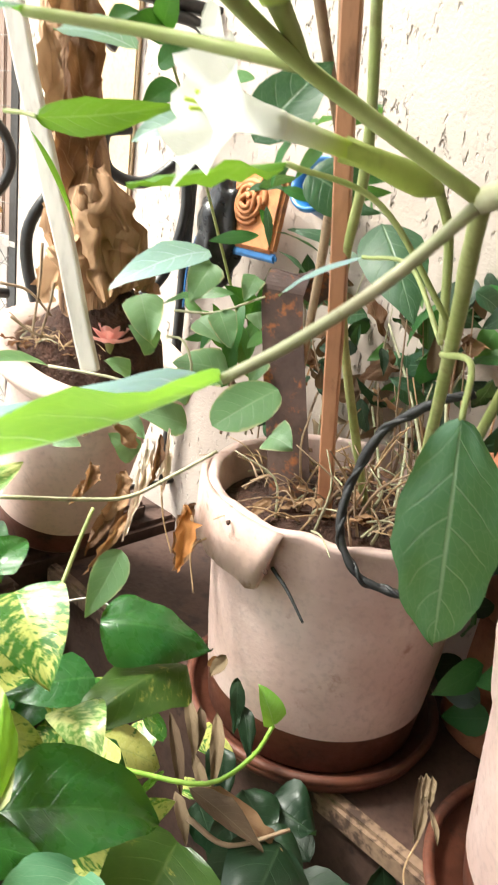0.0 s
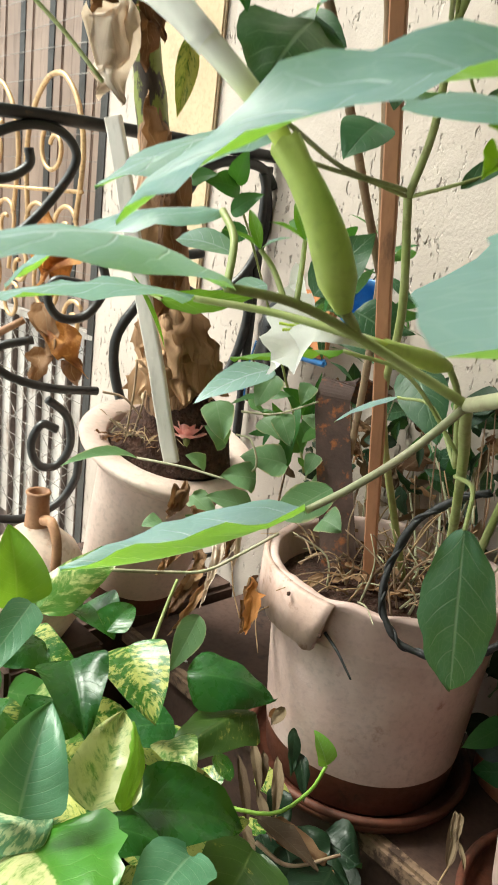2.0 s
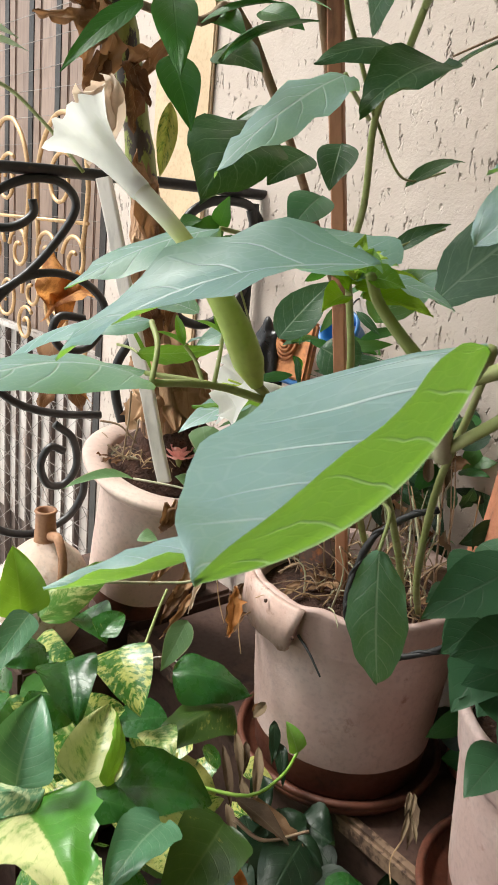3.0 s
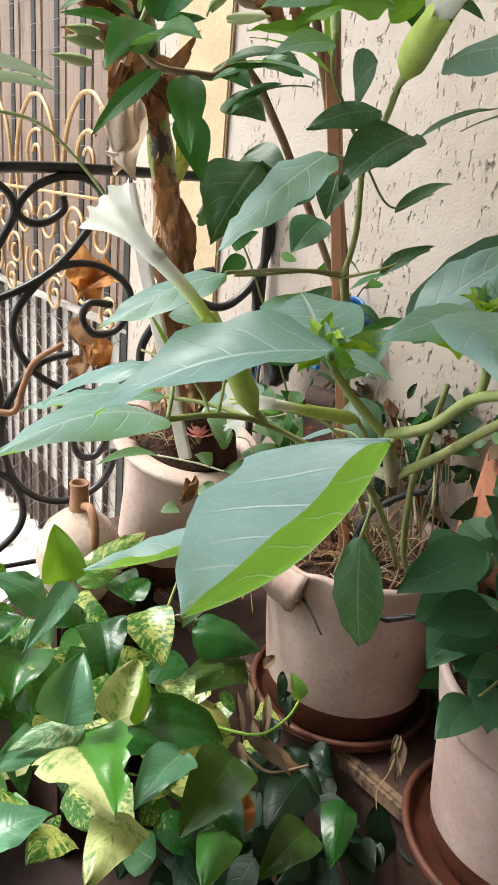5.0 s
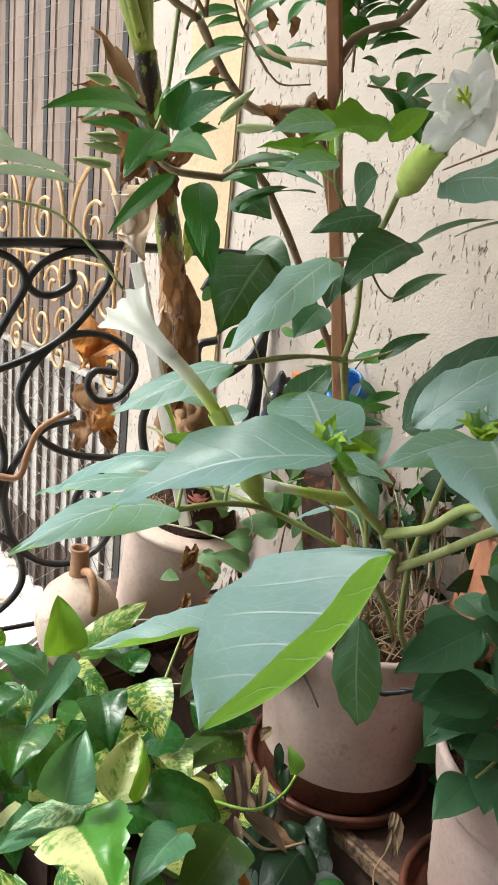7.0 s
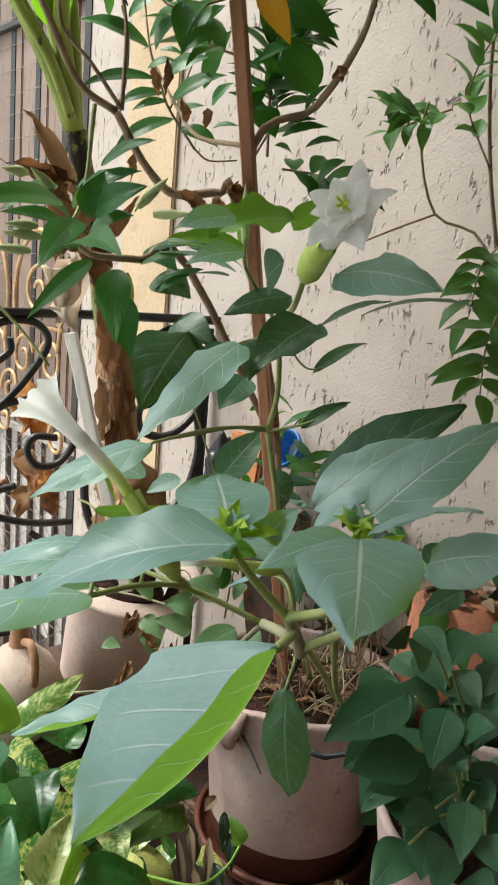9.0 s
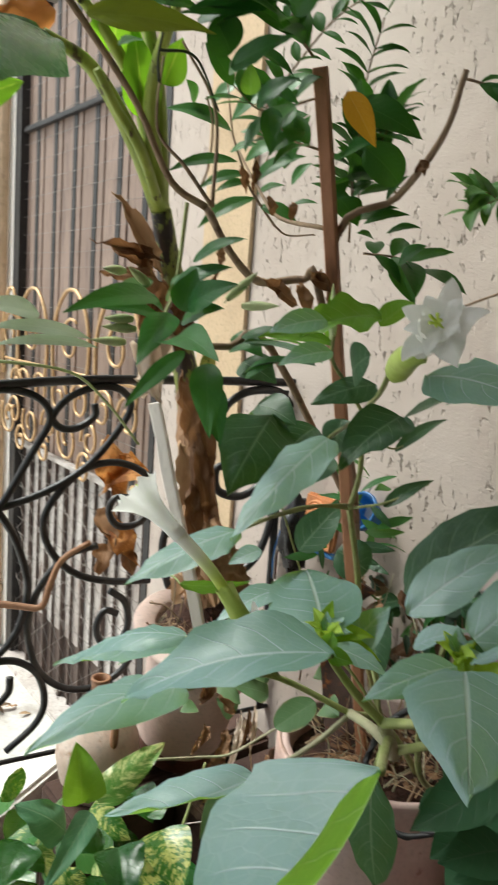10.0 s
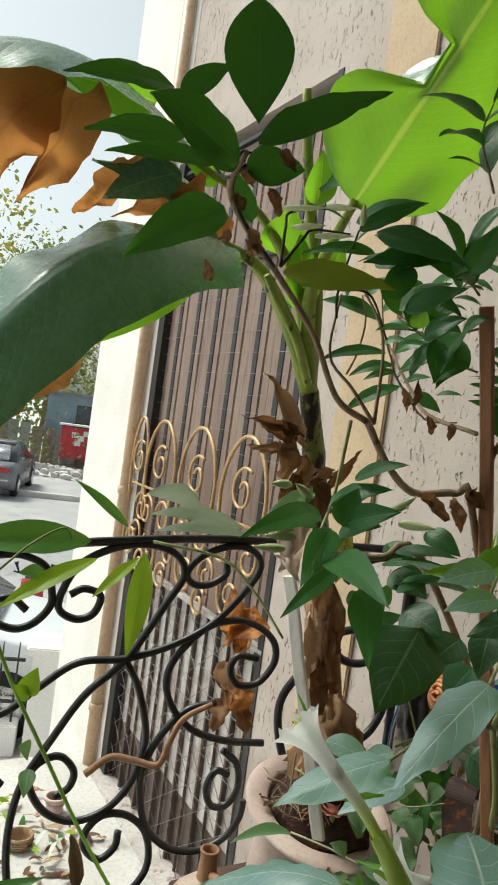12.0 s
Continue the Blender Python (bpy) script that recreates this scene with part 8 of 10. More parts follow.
# ---- leafy plant in the near pot ----
herb = thing("leafy_plant", "leafy dark green plant with soft oval leaves", "plant")
leaf(herb, (0.436, 0.645, 1.103), (0.348, 0.571, 1.071), (0.05, -0.55, 0.83), 0.069, "herb_leaf", "ovate", fold=0.06, n=12, m=3)
leaf(herb, (0.432, 0.742, 0.974), (0.389, 0.651, 0.916), (0.03, -0.52, 0.85), 0.090, "herb_leaf", "ovate", fold=0.06, n=12, m=3)
leaf(herb, (0.487, 0.733, 1.056), (0.468, 0.656, 1.004), (-0.01, -0.55, 0.83), 0.061, "herb_leaf", "ovate", fold=0.06, n=12, m=3)
leaf(herb, (0.481, 0.623, 0.976), (0.441, 0.573, 0.975), (0.00, -0.50, 0.86), 0.044, "herb_leaf", "ovate", fold=0.06, n=12, m=3)
leaf(herb, (0.514, 0.591, 1.018), (0.513, 0.520, 0.990), (-0.03, -0.50, 0.86), 0.046, "herb_leaf", "ovate", fold=0.06, n=12, m=3)
leaf(herb, (0.456, 0.673, 0.875), (0.418, 0.600, 0.852), (0.01, -0.47, 0.88), 0.064, "herb_leaf", "ovate", fold=0.06, n=12, m=3)
leaf(herb, (0.505, 0.639, 0.915), (0.495, 0.571, 0.895), (-0.02, -0.48, 0.88), 0.049, "herb_leaf", "ovate", fold=0.06, n=12, m=3)
leaf(herb, (0.530, 0.690, 1.085), (0.515, 0.631, 1.061), (-0.04, -0.56, 0.83), 0.047, "herb_leaf", "ovate", fold=0.06, n=12, m=3)
leaf(herb, (0.429, 0.684, 1.180), (0.466, 0.634, 1.167), (0.01, -0.60, 0.80), 0.042, "herb_leaf", "ovate", fold=0.06, n=12, m=3)
leaf(herb, (0.392, 0.787, 1.054), (0.365, 0.720, 1.021), (0.05, -0.57, 0.82), 0.069, "herb_leaf", "ovate", fold=0.06, n=12, m=3)
leaf(herb, (0.476, 0.754, 1.094), (0.518, 0.698, 1.077), (-0.02, -0.58, 0.82), 0.058, "herb_leaf", "ovate", fold=0.06, n=12, m=3)
leaf(herb, (0.446, 0.709, 1.117), (0.414, 0.685, 1.160), (0.02, -0.59, 0.80), 0.047, "herb_leaf", "ovate", fold=0.06, n=12, m=3)
leaf(herb, (0.499, 0.631, 1.079), (0.533, 0.602, 1.114), (-0.04, -0.56, 0.83), 0.045, "herb_leaf", "ovate", fold=0.06, n=12, m=3)
leaf(herb, (0.546, 0.744, 0.981), (0.537, 0.675, 0.949), (-0.04, -0.53, 0.85), 0.057, "herb_leaf", "ovate", fold=0.06, n=12, m=3)
leaf(herb, (0.401, 0.703, 1.007), (0.365, 0.649, 1.003), (0.05, -0.54, 0.84), 0.058, "herb_leaf", "ovate", fold=0.06, n=12, m=3)
leaf(herb, (0.495, 0.644, 1.006), (0.470, 0.601, 1.012), (-0.01, -0.52, 0.85), 0.039, "herb_leaf", "ovate", fold=0.06, n=12, m=3)
leaf(herb, (0.538, 0.572, 0.995), (0.563, 0.516, 0.992), (-0.06, -0.49, 0.87), 0.052, "herb_leaf", "ovate", fold=0.06, n=12, m=3)
leaf(herb, (0.425, 0.712, 0.929), (0.462, 0.649, 0.909), (0.01, -0.51, 0.86), 0.060, "herb_leaf", "ovate", fold=0.06, n=12, m=3)
leaf(herb, (0.467, 0.735, 1.058), (0.408, 0.699, 1.079), (0.01, -0.57, 0.82), 0.058, "herb_leaf", "ovate", fold=0.06, n=12, m=3)
leaf(herb, (0.371, 0.669, 1.052), (0.342, 0.621, 1.055), (0.07, -0.55, 0.84), 0.039, "herb_leaf", "ovate", fold=0.06, n=12, m=3)
leaf(herb, (0.488, 0.686, 1.186), (0.474, 0.631, 1.162), (-0.01, -0.60, 0.80), 0.045, "herb_leaf", "ovate", fold=0.06, n=12, m=3)
leaf(herb, (0.536, 0.806, 1.091), (0.518, 0.748, 1.065), (-0.04, -0.59, 0.81), 0.052, "herb_leaf", "ovate", fold=0.06, n=12, m=3)
leaf(herb, (0.411, 0.720, 1.034), (0.379, 0.653, 1.006), (0.04, -0.54, 0.84), 0.066, "herb_leaf", "ovate", fold=0.06, n=12, m=3)
leaf(herb, (0.459, 0.840, 0.940), (0.424, 0.761, 0.894), (0.01, -0.53, 0.85), 0.084, "herb_leaf", "ovate", fold=0.06, n=12, m=3)
leaf(herb, (0.526, 0.788, 0.955), (0.497, 0.710, 0.909), (-0.03, -0.53, 0.85), 0.076, "herb_leaf", "ovate", fold=0.06, n=12, m=3)
leaf(herb, (0.405, 0.725, 0.949), (0.395, 0.661, 0.928), (0.03, -0.52, 0.86), 0.060, "herb_leaf", "ovate", fold=0.06, n=12, m=3)
leaf(herb, (0.518, 0.740, 1.070), (0.488, 0.677, 1.039), (-0.02, -0.56, 0.83), 0.063, "herb_leaf", "ovate", fold=0.06, n=12, m=3)
leaf(herb, (0.453, 0.804, 0.884), (0.422, 0.739, 0.863), (0.01, -0.51, 0.86), 0.066, "herb_leaf", "ovate", fold=0.06, n=12, m=3)
leaf(herb, (0.561, 0.766, 0.926), (0.552, 0.692, 0.889), (-0.05, -0.51, 0.86), 0.072, "herb_leaf", "ovate", fold=0.06, n=12, m=3)
leaf(herb, (0.479, 0.687, 0.894), (0.477, 0.618, 0.872), (-0.01, -0.49, 0.87), 0.064, "herb_leaf", "ovate", fold=0.06, n=12, m=3)
leaf(herb, (0.526, 0.618, 0.890), (0.564, 0.577, 0.908), (-0.05, -0.47, 0.88), 0.066, "herb_leaf", "ovate", fold=0.06, n=12, m=3)
leaf(herb, (0.390, 0.888, 1.032), (0.440, 0.840, 1.021), (0.03, -0.58, 0.81), 0.056, "herb_leaf", "ovate", fold=0.06, n=12, m=3)
leaf(herb, (0.517, 0.870, 1.110), (0.538, 0.811, 1.080), (-0.04, -0.60, 0.80), 0.058, "herb_leaf", "ovate", fold=0.06, n=12, m=3)
leaf(herb, (0.373, 0.748, 0.989), (0.421, 0.699, 0.980), (0.04, -0.54, 0.84), 0.055, "herb_leaf", "ovate", fold=0.06, n=12, m=3)
leaf(herb, (0.477, 0.703, 1.004), (0.514, 0.658, 1.011), (-0.02, -0.54, 0.84), 0.049, "herb_leaf", "ovate", fold=0.06, n=12, m=3)
part("stem", tube([(0.540, 0.750, 0.830), (0.488, 0.711, 1.009), (0.436, 0.663, 1.094)], 0.0030, 0.0018), "stem", herb)
part("stem", tube([(0.540, 0.750, 0.830), (0.487, 0.696, 0.984), (0.435, 0.633, 1.043)], 0.0030, 0.0018), "stem", herb)
part("stem", tube([(0.540, 0.750, 0.830), (0.512, 0.711, 1.010), (0.485, 0.663, 1.095)], 0.0030, 0.0018), "stem", herb)
part("stem", tube([(0.540, 0.750, 0.830), (0.510, 0.679, 0.959), (0.481, 0.599, 0.993)], 0.0030, 0.0018), "stem", herb)
part("stem", tube([(0.540, 0.750, 0.830), (0.528, 0.683, 0.966), (0.515, 0.607, 1.007)], 0.0030, 0.0018), "stem", herb)
part("stem", tube([(0.540, 0.750, 0.830), (0.508, 0.721, 1.028), (0.475, 0.682, 1.130)], 0.0030, 0.0018), "stem", herb)
part("stem", tube([(0.540, 0.750, 0.830), (0.490, 0.730, 1.047), (0.440, 0.700, 1.168)], 0.0030, 0.0018), "stem", herb)
part("stem", tube([(0.540, 0.750, 0.830), (0.498, 0.664, 0.940), (0.457, 0.571, 0.956)], 0.0030, 0.0018), "stem", herb)
part("stem", tube([(0.540, 0.750, 0.830), (0.540, 0.673, 0.954), (0.540, 0.588, 0.983)], 0.0030, 0.0018), "stem", herb)

leaf(herb, (0.429, 0.630, 1.116), (0.343, 0.559, 1.066), (0.04, -0.61, 0.79), 0.074, "herb_leaf", "ovate", fold=0.06, sag=0.05, n=12, m=3)
leaf(herb, (0.476, 0.643, 1.100), (0.467, 0.582, 1.054), (-0.02, -0.61, 0.79), 0.059, "herb_leaf", "ovate", fold=0.06, sag=0.05, n=12, m=3)
leaf(herb, (0.451, 0.613, 1.047), (0.377, 0.565, 1.033), (0.02, -0.59, 0.81), 0.069, "herb_leaf", "ovate", fold=0.06, sag=0.05, n=12, m=3)
leaf(herb, (0.405, 0.633, 1.043), (0.367, 0.581, 1.023), (0.04, -0.59, 0.81), 0.054, "herb_leaf", "ovate", fold=0.06, sag=0.05, n=12, m=3)
leaf(herb, (0.448, 0.806, 1.162), (0.433, 0.751, 1.113), (0.00, -0.68, 0.74), 0.044, "creeper", "ovate", fold=0.06, sag=0.05, n=12, m=3)
leaf(herb, (0.469, 0.796, 1.139), (0.493, 0.744, 1.100), (-0.03, -0.67, 0.75), 0.044, "creeper", "ovate", fold=0.06, sag=0.05, n=12, m=3)
leaf(herb, (0.436, 0.763, 1.115), (0.471, 0.713, 1.081), (-0.01, -0.65, 0.76), 0.063, "herb_leaf", "ovate", fold=0.06, sag=0.05, n=12, m=3)
leaf(herb, (0.475, 0.815, 1.189), (0.422, 0.770, 1.156), (-0.00, -0.69, 0.72), 0.042, "datura_shaded", "ovate", fold=0.06, sag=0.05, n=12, m=3)
# ---- small trailing plant in the banana pot ----
trailer = thing("trailing_plant", "small grey-green trailing plant over the banana pot rim", "plant")
leaf(trailer, (-0.093, 1.030, 1.080), (-0.065, 1.005, 1.028), (0.24, -0.70, 0.68), 0.054, "grey_leaf", "heart", fold=0.12, curl=0.08, wave=0.1, n=8)
leaf(trailer, (-0.020, 1.092, 1.125), (-0.036, 1.058, 1.079), (0.20, -0.73, 0.65), 0.048, "grey_leaf", "heart", fold=0.12, curl=0.08, wave=0.1, n=8)
leaf(trailer, (0.030, 1.133, 1.113), (0.025, 1.105, 1.083), (0.15, -0.74, 0.65), 0.033, "grey_leaf", "heart", fold=0.12, curl=0.08, wave=0.1, n=8)
leaf(trailer, (-0.011, 1.025, 0.970), (-0.057, 0.991, 0.977), (0.20, -0.67, 0.72), 0.054, "grey_leaf", "heart", fold=0.12, curl=0.08, wave=0.1, n=8)
leaf(trailer, (0.023, 1.071, 0.990), (-0.043, 1.036, 1.001), (0.18, -0.69, 0.70), 0.063, "grey_leaf", "heart", fold=0.12, curl=0.08, wave=0.1, n=8)
leaf(trailer, (0.039, 1.126, 1.066), (0.052, 1.103, 1.048), (0.14, -0.73, 0.67), 0.033, "grey_leaf", "heart", fold=0.12, curl=0.08, wave=0.1, n=8)
leaf(trailer, (-0.088, 1.005, 0.982), (-0.113, 0.979, 1.000), (0.25, -0.66, 0.71), 0.031, "grey_leaf", "heart", fold=0.12, curl=0.08, wave=0.1, n=8)
leaf(trailer, (-0.015, 1.036, 0.915), (-0.081, 1.002, 0.935), (0.20, -0.65, 0.73), 0.048, "grey_leaf", "heart", fold=0.12, curl=0.08, wave=0.1, n=8)
leaf(trailer, (0.109, 1.113, 0.972), (0.060, 1.078, 0.954), (0.11, -0.69, 0.71), 0.049, "grey_leaf", "heart", fold=0.12, curl=0.08, wave=0.1, n=8)
leaf(trailer, (0.006, 1.057, 1.071), (0.034, 1.033, 1.034), (0.16, -0.72, 0.68), 0.039, "grey_leaf", "heart", fold=0.12, curl=0.08, wave=0.1, n=8)
leaf(trailer, (0.065, 1.086, 1.012), (0.060, 1.056, 0.985), (0.13, -0.70, 0.70), 0.029, "grey_leaf", "heart", fold=0.12, curl=0.08, wave=0.1, n=8)
leaf(trailer, (-0.082, 1.026, 0.858), (-0.113, 1.007, 0.892), (0.22, -0.62, 0.75), 0.041, "grey_leaf", "heart", fold=0.12, curl=0.08, wave=0.1, n=8)
leaf(trailer, (-0.133, 0.954, 0.896), (-0.150, 0.922, 0.895), (0.27, -0.60, 0.75), 0.031, "grey_leaf", "heart", fold=0.12, curl=0.08, wave=0.1, n=8)
leaf(trailer, (-0.075, 1.050, 1.008), (-0.103, 1.027, 1.039), (0.24, -0.69, 0.69), 0.040, "grey_leaf", "heart", fold=0.12, curl=0.08, wave=0.1, n=8)
leaf(trailer, (-0.037, 1.104, 1.046), (0.005, 1.088, 1.024), (0.18, -0.71, 0.68), 0.041, "grey_leaf", "heart", fold=0.12, curl=0.08, wave=0.1, n=8)
leaf(trailer, (0.100, 1.032, 0.927), (0.135, 1.014, 0.925), (0.09, -0.67, 0.74), 0.054, "grey_leaf", "heart", fold=0.12, curl=0.08, wave=0.1, n=8)
leaf(trailer, (-0.109, 1.010, 0.926), (-0.058, 0.996, 0.901), (0.22, -0.64, 0.74), 0.040, "grey_leaf", "heart", fold=0.12, curl=0.08, wave=0.1, n=8)
part("stem", tube([(-0.212, 1.015, 0.965), (-0.126, 1.019, 0.966), (-0.050, 1.022, 0.962), (-0.015, 1.030, 0.988), (-0.031, 1.037, 1.028), (-0.057, 1.040, 1.030)], 0.0022, 0.0016), "stem_pale", trailer)
part("stem", tube([(-0.076, 1.115, 1.050), (-0.016, 1.112, 1.058), (0.051, 1.112, 1.091)], 0.0020, 0.0014), "stem_pale", trailer)
leaf(trailer, (-0.208, 1.007, 0.968), (-0.275, 0.886, 0.971), (0.09, -0.15, 0.98), 0.039, "grey_leaf", "ovate", fold=0.3)
leaf(trailer, (-0.223, 0.974, 1.257), (-0.170, 0.991, 1.155), (0.75, -0.58, 0.32), 0.008, "datura_young", "lance", fold=0.3)
leaf(trailer, (-0.117, 0.962, 0.955), (-0.119, 0.940, 0.905), (0.56, -0.67, 0.49), 0.020, "dry", "lance", fold=0.5, wave=0.3, n=8, name='dry_leaf')
leaf(trailer, (-0.105, 0.970, 0.964), (-0.110, 0.947, 0.912), (0.55, -0.68, 0.49), 0.020, "dry", "lance", fold=0.5, wave=0.3, n=8, name='dry_leaf')
leaf(trailer, (-0.051, 0.946, 0.862), (-0.077, 0.906, 0.805), (0.51, -0.64, 0.57), 0.020, "dry", "lance", fold=0.5, wave=0.3, n=8, name='dry_leaf')
leaf(trailer, (-0.064, 0.926, 0.833), (-0.082, 0.888, 0.779), (0.51, -0.62, 0.59), 0.020, "dry", "lance", fold=0.5, wave=0.3, n=8, name='dry_leaf')
leaf(trailer, (0.020, 0.957, 0.843), (0.029, 0.915, 0.764), (0.44, -0.68, 0.59), 0.020, "dry", "lance", fold=0.5, wave=0.3, n=8, name='dry_leaf')
leaf(trailer, (0.021, 0.943, 0.816), (0.024, 0.917, 0.770), (0.44, -0.67, 0.60), 0.020, "dry", "lance", fold=0.5, wave=0.3, n=8, name='dry_leaf')
leaf(trailer, (-0.053, 0.962, 0.897), (-0.088, 0.960, 0.922), (0.52, -0.68, 0.51), 0.020, "dry", "lance", fold=0.5, wave=0.3, n=8, name='dry_leaf')
leaf(trailer, (-0.061, 0.948, 0.875), (-0.064, 0.926, 0.833), (0.51, -0.66, 0.55), 0.020, "dry", "lance", fold=0.5, wave=0.3, n=8, name='dry_leaf')

# ---- small glossy plants behind the chipped pot ----
undergrowth = thing("undergrowth", "small green plants crowded behind the pots", "plant")
leaf(undergrowth, (-0.026, 1.267, 0.970), (-0.061, 1.245, 1.045), (0.18, -0.76, 0.63), 0.041, "creeper", "ovate", fold=0.12, n=8)
leaf(undergrowth, (-0.013, 1.266, 0.953), (0.014, 1.260, 1.038), (0.15, -0.76, 0.63), 0.038, "creeper", "ovate", fold=0.12, n=8)
leaf(undergrowth, (-0.032, 1.249, 0.913), (-0.018, 1.249, 1.014), (0.17, -0.74, 0.65), 0.038, "glossy", "ovate", fold=0.12, n=8)
leaf(undergrowth, (-0.001, 1.276, 0.983), (0.017, 1.274, 1.111), (0.15, -0.78, 0.61), 0.024, "glossy", "ovate", fold=0.12, n=8)
leaf(undergrowth, (-0.037, 1.267, 0.978), (-0.075, 1.237, 1.024), (0.19, -0.75, 0.63), 0.038, "creeper", "ovate", fold=0.12, n=8)
leaf(undergrowth, (-0.001, 1.287, 1.030), (-0.048, 1.254, 1.074), (0.17, -0.78, 0.60), 0.047, "glossy", "ovate", fold=0.12, n=8)
leaf(undergrowth, (0.218, 1.285, 0.930), (0.264, 1.267, 0.975), (-0.00, -0.76, 0.65), 0.038, "creeper", "ovate", fold=0.12, n=8)
leaf(undergrowth, (0.236, 1.308, 1.016), (0.188, 1.271, 0.995), (0.02, -0.78, 0.63), 0.038, "creeper", "ovate", fold=0.12, n=8)
leaf(undergrowth, (0.291, 1.296, 0.973), (0.244, 1.279, 1.024), (-0.02, -0.78, 0.63), 0.043, "creeper", "ovate", fold=0.12, n=8)
leaf(undergrowth, (0.285, 1.311, 1.035), (0.260, 1.271, 0.992), (-0.02, -0.78, 0.62), 0.038, "creeper", "ovate", fold=0.12, n=8)
leaf(undergrowth, (0.237, 1.322, 1.089), (0.276, 1.299, 1.154), (-0.01, -0.82, 0.57), 0.057, "datura_shaded", "ovate", fold=0.12, n=8)
leaf(undergrowth, (0.171, 1.315, 1.059), (0.122, 1.278, 1.046), (0.06, -0.79, 0.60), 0.047, "datura_shaded", "ovate", fold=0.12, n=8)
leaf(undergrowth, (0.323, 1.276, 0.908), (0.287, 1.235, 0.875), (-0.04, -0.73, 0.68), 0.066, "datura_shaded", "ovate", fold=0.12, n=8)
leaf(undergrowth, (0.320, 1.292, 0.961), (0.293, 1.252, 0.928), (-0.04, -0.76, 0.65), 0.057, "creeper", "ovate", fold=0.12, n=8)
leaf(undergrowth, (-0.157, 1.214, 1.405), (-0.201, 1.165, 1.409), (0.32, -0.85, 0.41), 0.054, "glossy", "ovate", fold=0.12, n=8)
leaf(undergrowth, (-0.169, 1.213, 1.365), (-0.108, 1.199, 1.400), (0.29, -0.86, 0.43), 0.042, "glossy", "ovate", fold=0.12, n=8)
leaf(undergrowth, (-0.165, 1.210, 1.411), (-0.137, 1.180, 1.468), (0.30, -0.87, 0.39), 0.042, "glossy", "ovate", fold=0.12, n=8)
leaf(undergrowth, (-0.143, 1.223, 1.345), (-0.177, 1.181, 1.306), (0.30, -0.84, 0.46), 0.045, "glossy", "ovate", fold=0.12, n=8)
leaf(undergrowth, (-0.257, 1.175, 1.397), (-0.276, 1.134, 1.375), (0.39, -0.82, 0.43), 0.036, "glossy", "ovate", fold=0.12, n=8)
leaf(undergrowth, (-0.235, 1.183, 1.408), (-0.183, 1.170, 1.422), (0.35, -0.84, 0.41), 0.036, "glossy", "ovate", fold=0.12, n=8)
part("stem", tube([(0.004, 1.308, 0.905), (-0.035, 1.309, 1.020), (-0.135, 1.280, 1.292), (-0.165, 1.211, 1.404)], 0.0030, 0.0020), "stem", undergrowth)
part("stem", tube([(0.257, 1.064, 0.826), (0.242, 1.132, 0.883), (0.213, 1.215, 0.940)], 0.0026, 0.0018), "stem_pale", undergrowth)
part("stem", tube([(0.276, 1.073, 0.845), (0.275, 1.139, 0.902), (0.261, 1.221, 0.959)], 0.0026, 0.0018), "stem_pale", undergrowth)
part("stem", tube([(0.228, 1.075, 0.848), (0.217, 1.127, 0.869), (0.191, 1.196, 0.884)], 0.0026, 0.0018), "stem_pale", undergrowth)
part("stem", tube([(0.169, 1.077, 0.858), (0.166, 1.134, 0.895), (0.149, 1.208, 0.927)], 0.0026, 0.0018), "stem_pale", undergrowth)
part("stem", tube([(0.322, 1.109, 0.947), (0.305, 1.173, 1.018), (0.273, 1.250, 1.090)], 0.0026, 0.0018), "stem_pale", undergrowth)
part("stem", tube([(0.300, 1.098, 0.911), (0.264, 1.166, 0.984), (0.212, 1.245, 1.061)], 0.0026, 0.0018), "stem_pale", undergrowth)

# ---- stakes, strap, cable in the chipped pot ----
tagged(part("plant_stake", box_along((0.196, 1.017, 0.800), (0.110, 0.677, 1.957), 0.0175, 0.0155), "wood_stake"), "tall brown square wooden stake in the chipped pot", "stake")
strap = tagged(part("metal_strap", ribbon([(0.152, 1.011, 0.815), (0.120, 1.061, 0.914), (0.077, 1.119, 1.064), (0.071, 1.136, 1.105), (0.078, 1.170, 1.119), (0.124, 1.203, 1.094)], 0.056, 0.004), "rust"), "rusted flat iron strap bent over at its top", "metal strap")
cable = thing("black_cable", "twisted black cable looping over the pot rim", "cable")
part("strand", tube([(0.327, 0.875, 1.073), (0.286, 0.872, 1.052), (0.247, 0.872, 1.014), (0.228, 0.868, 0.960), (0.224, 0.851, 0.912), (0.246, 0.837, 0.873), (0.277, 0.833, 0.860), (0.312, 0.832, 0.862), (0.355, 0.841, 0.879), (0.386, 0.855, 0.899)], 0.0048, 0.0044, 8, 90, 1.0, 0.4, 4), "hose", cable)
part("strand", twisted([(0.327, 0.875, 1.073), (0.286, 0.872, 1.052), (0.247, 0.872, 1.014), (0.228, 0.868, 0.960), (0.224, 0.851, 0.912), (0.246, 0.837, 0.873), (0.277, 0.833, 0.860), (0.312, 0.832, 0.862), (0.355, 0.841, 0.879), (0.386, 0.855, 0.899)], 0.0026, 0.0040, 7.0, 0.4), "hose", cable)

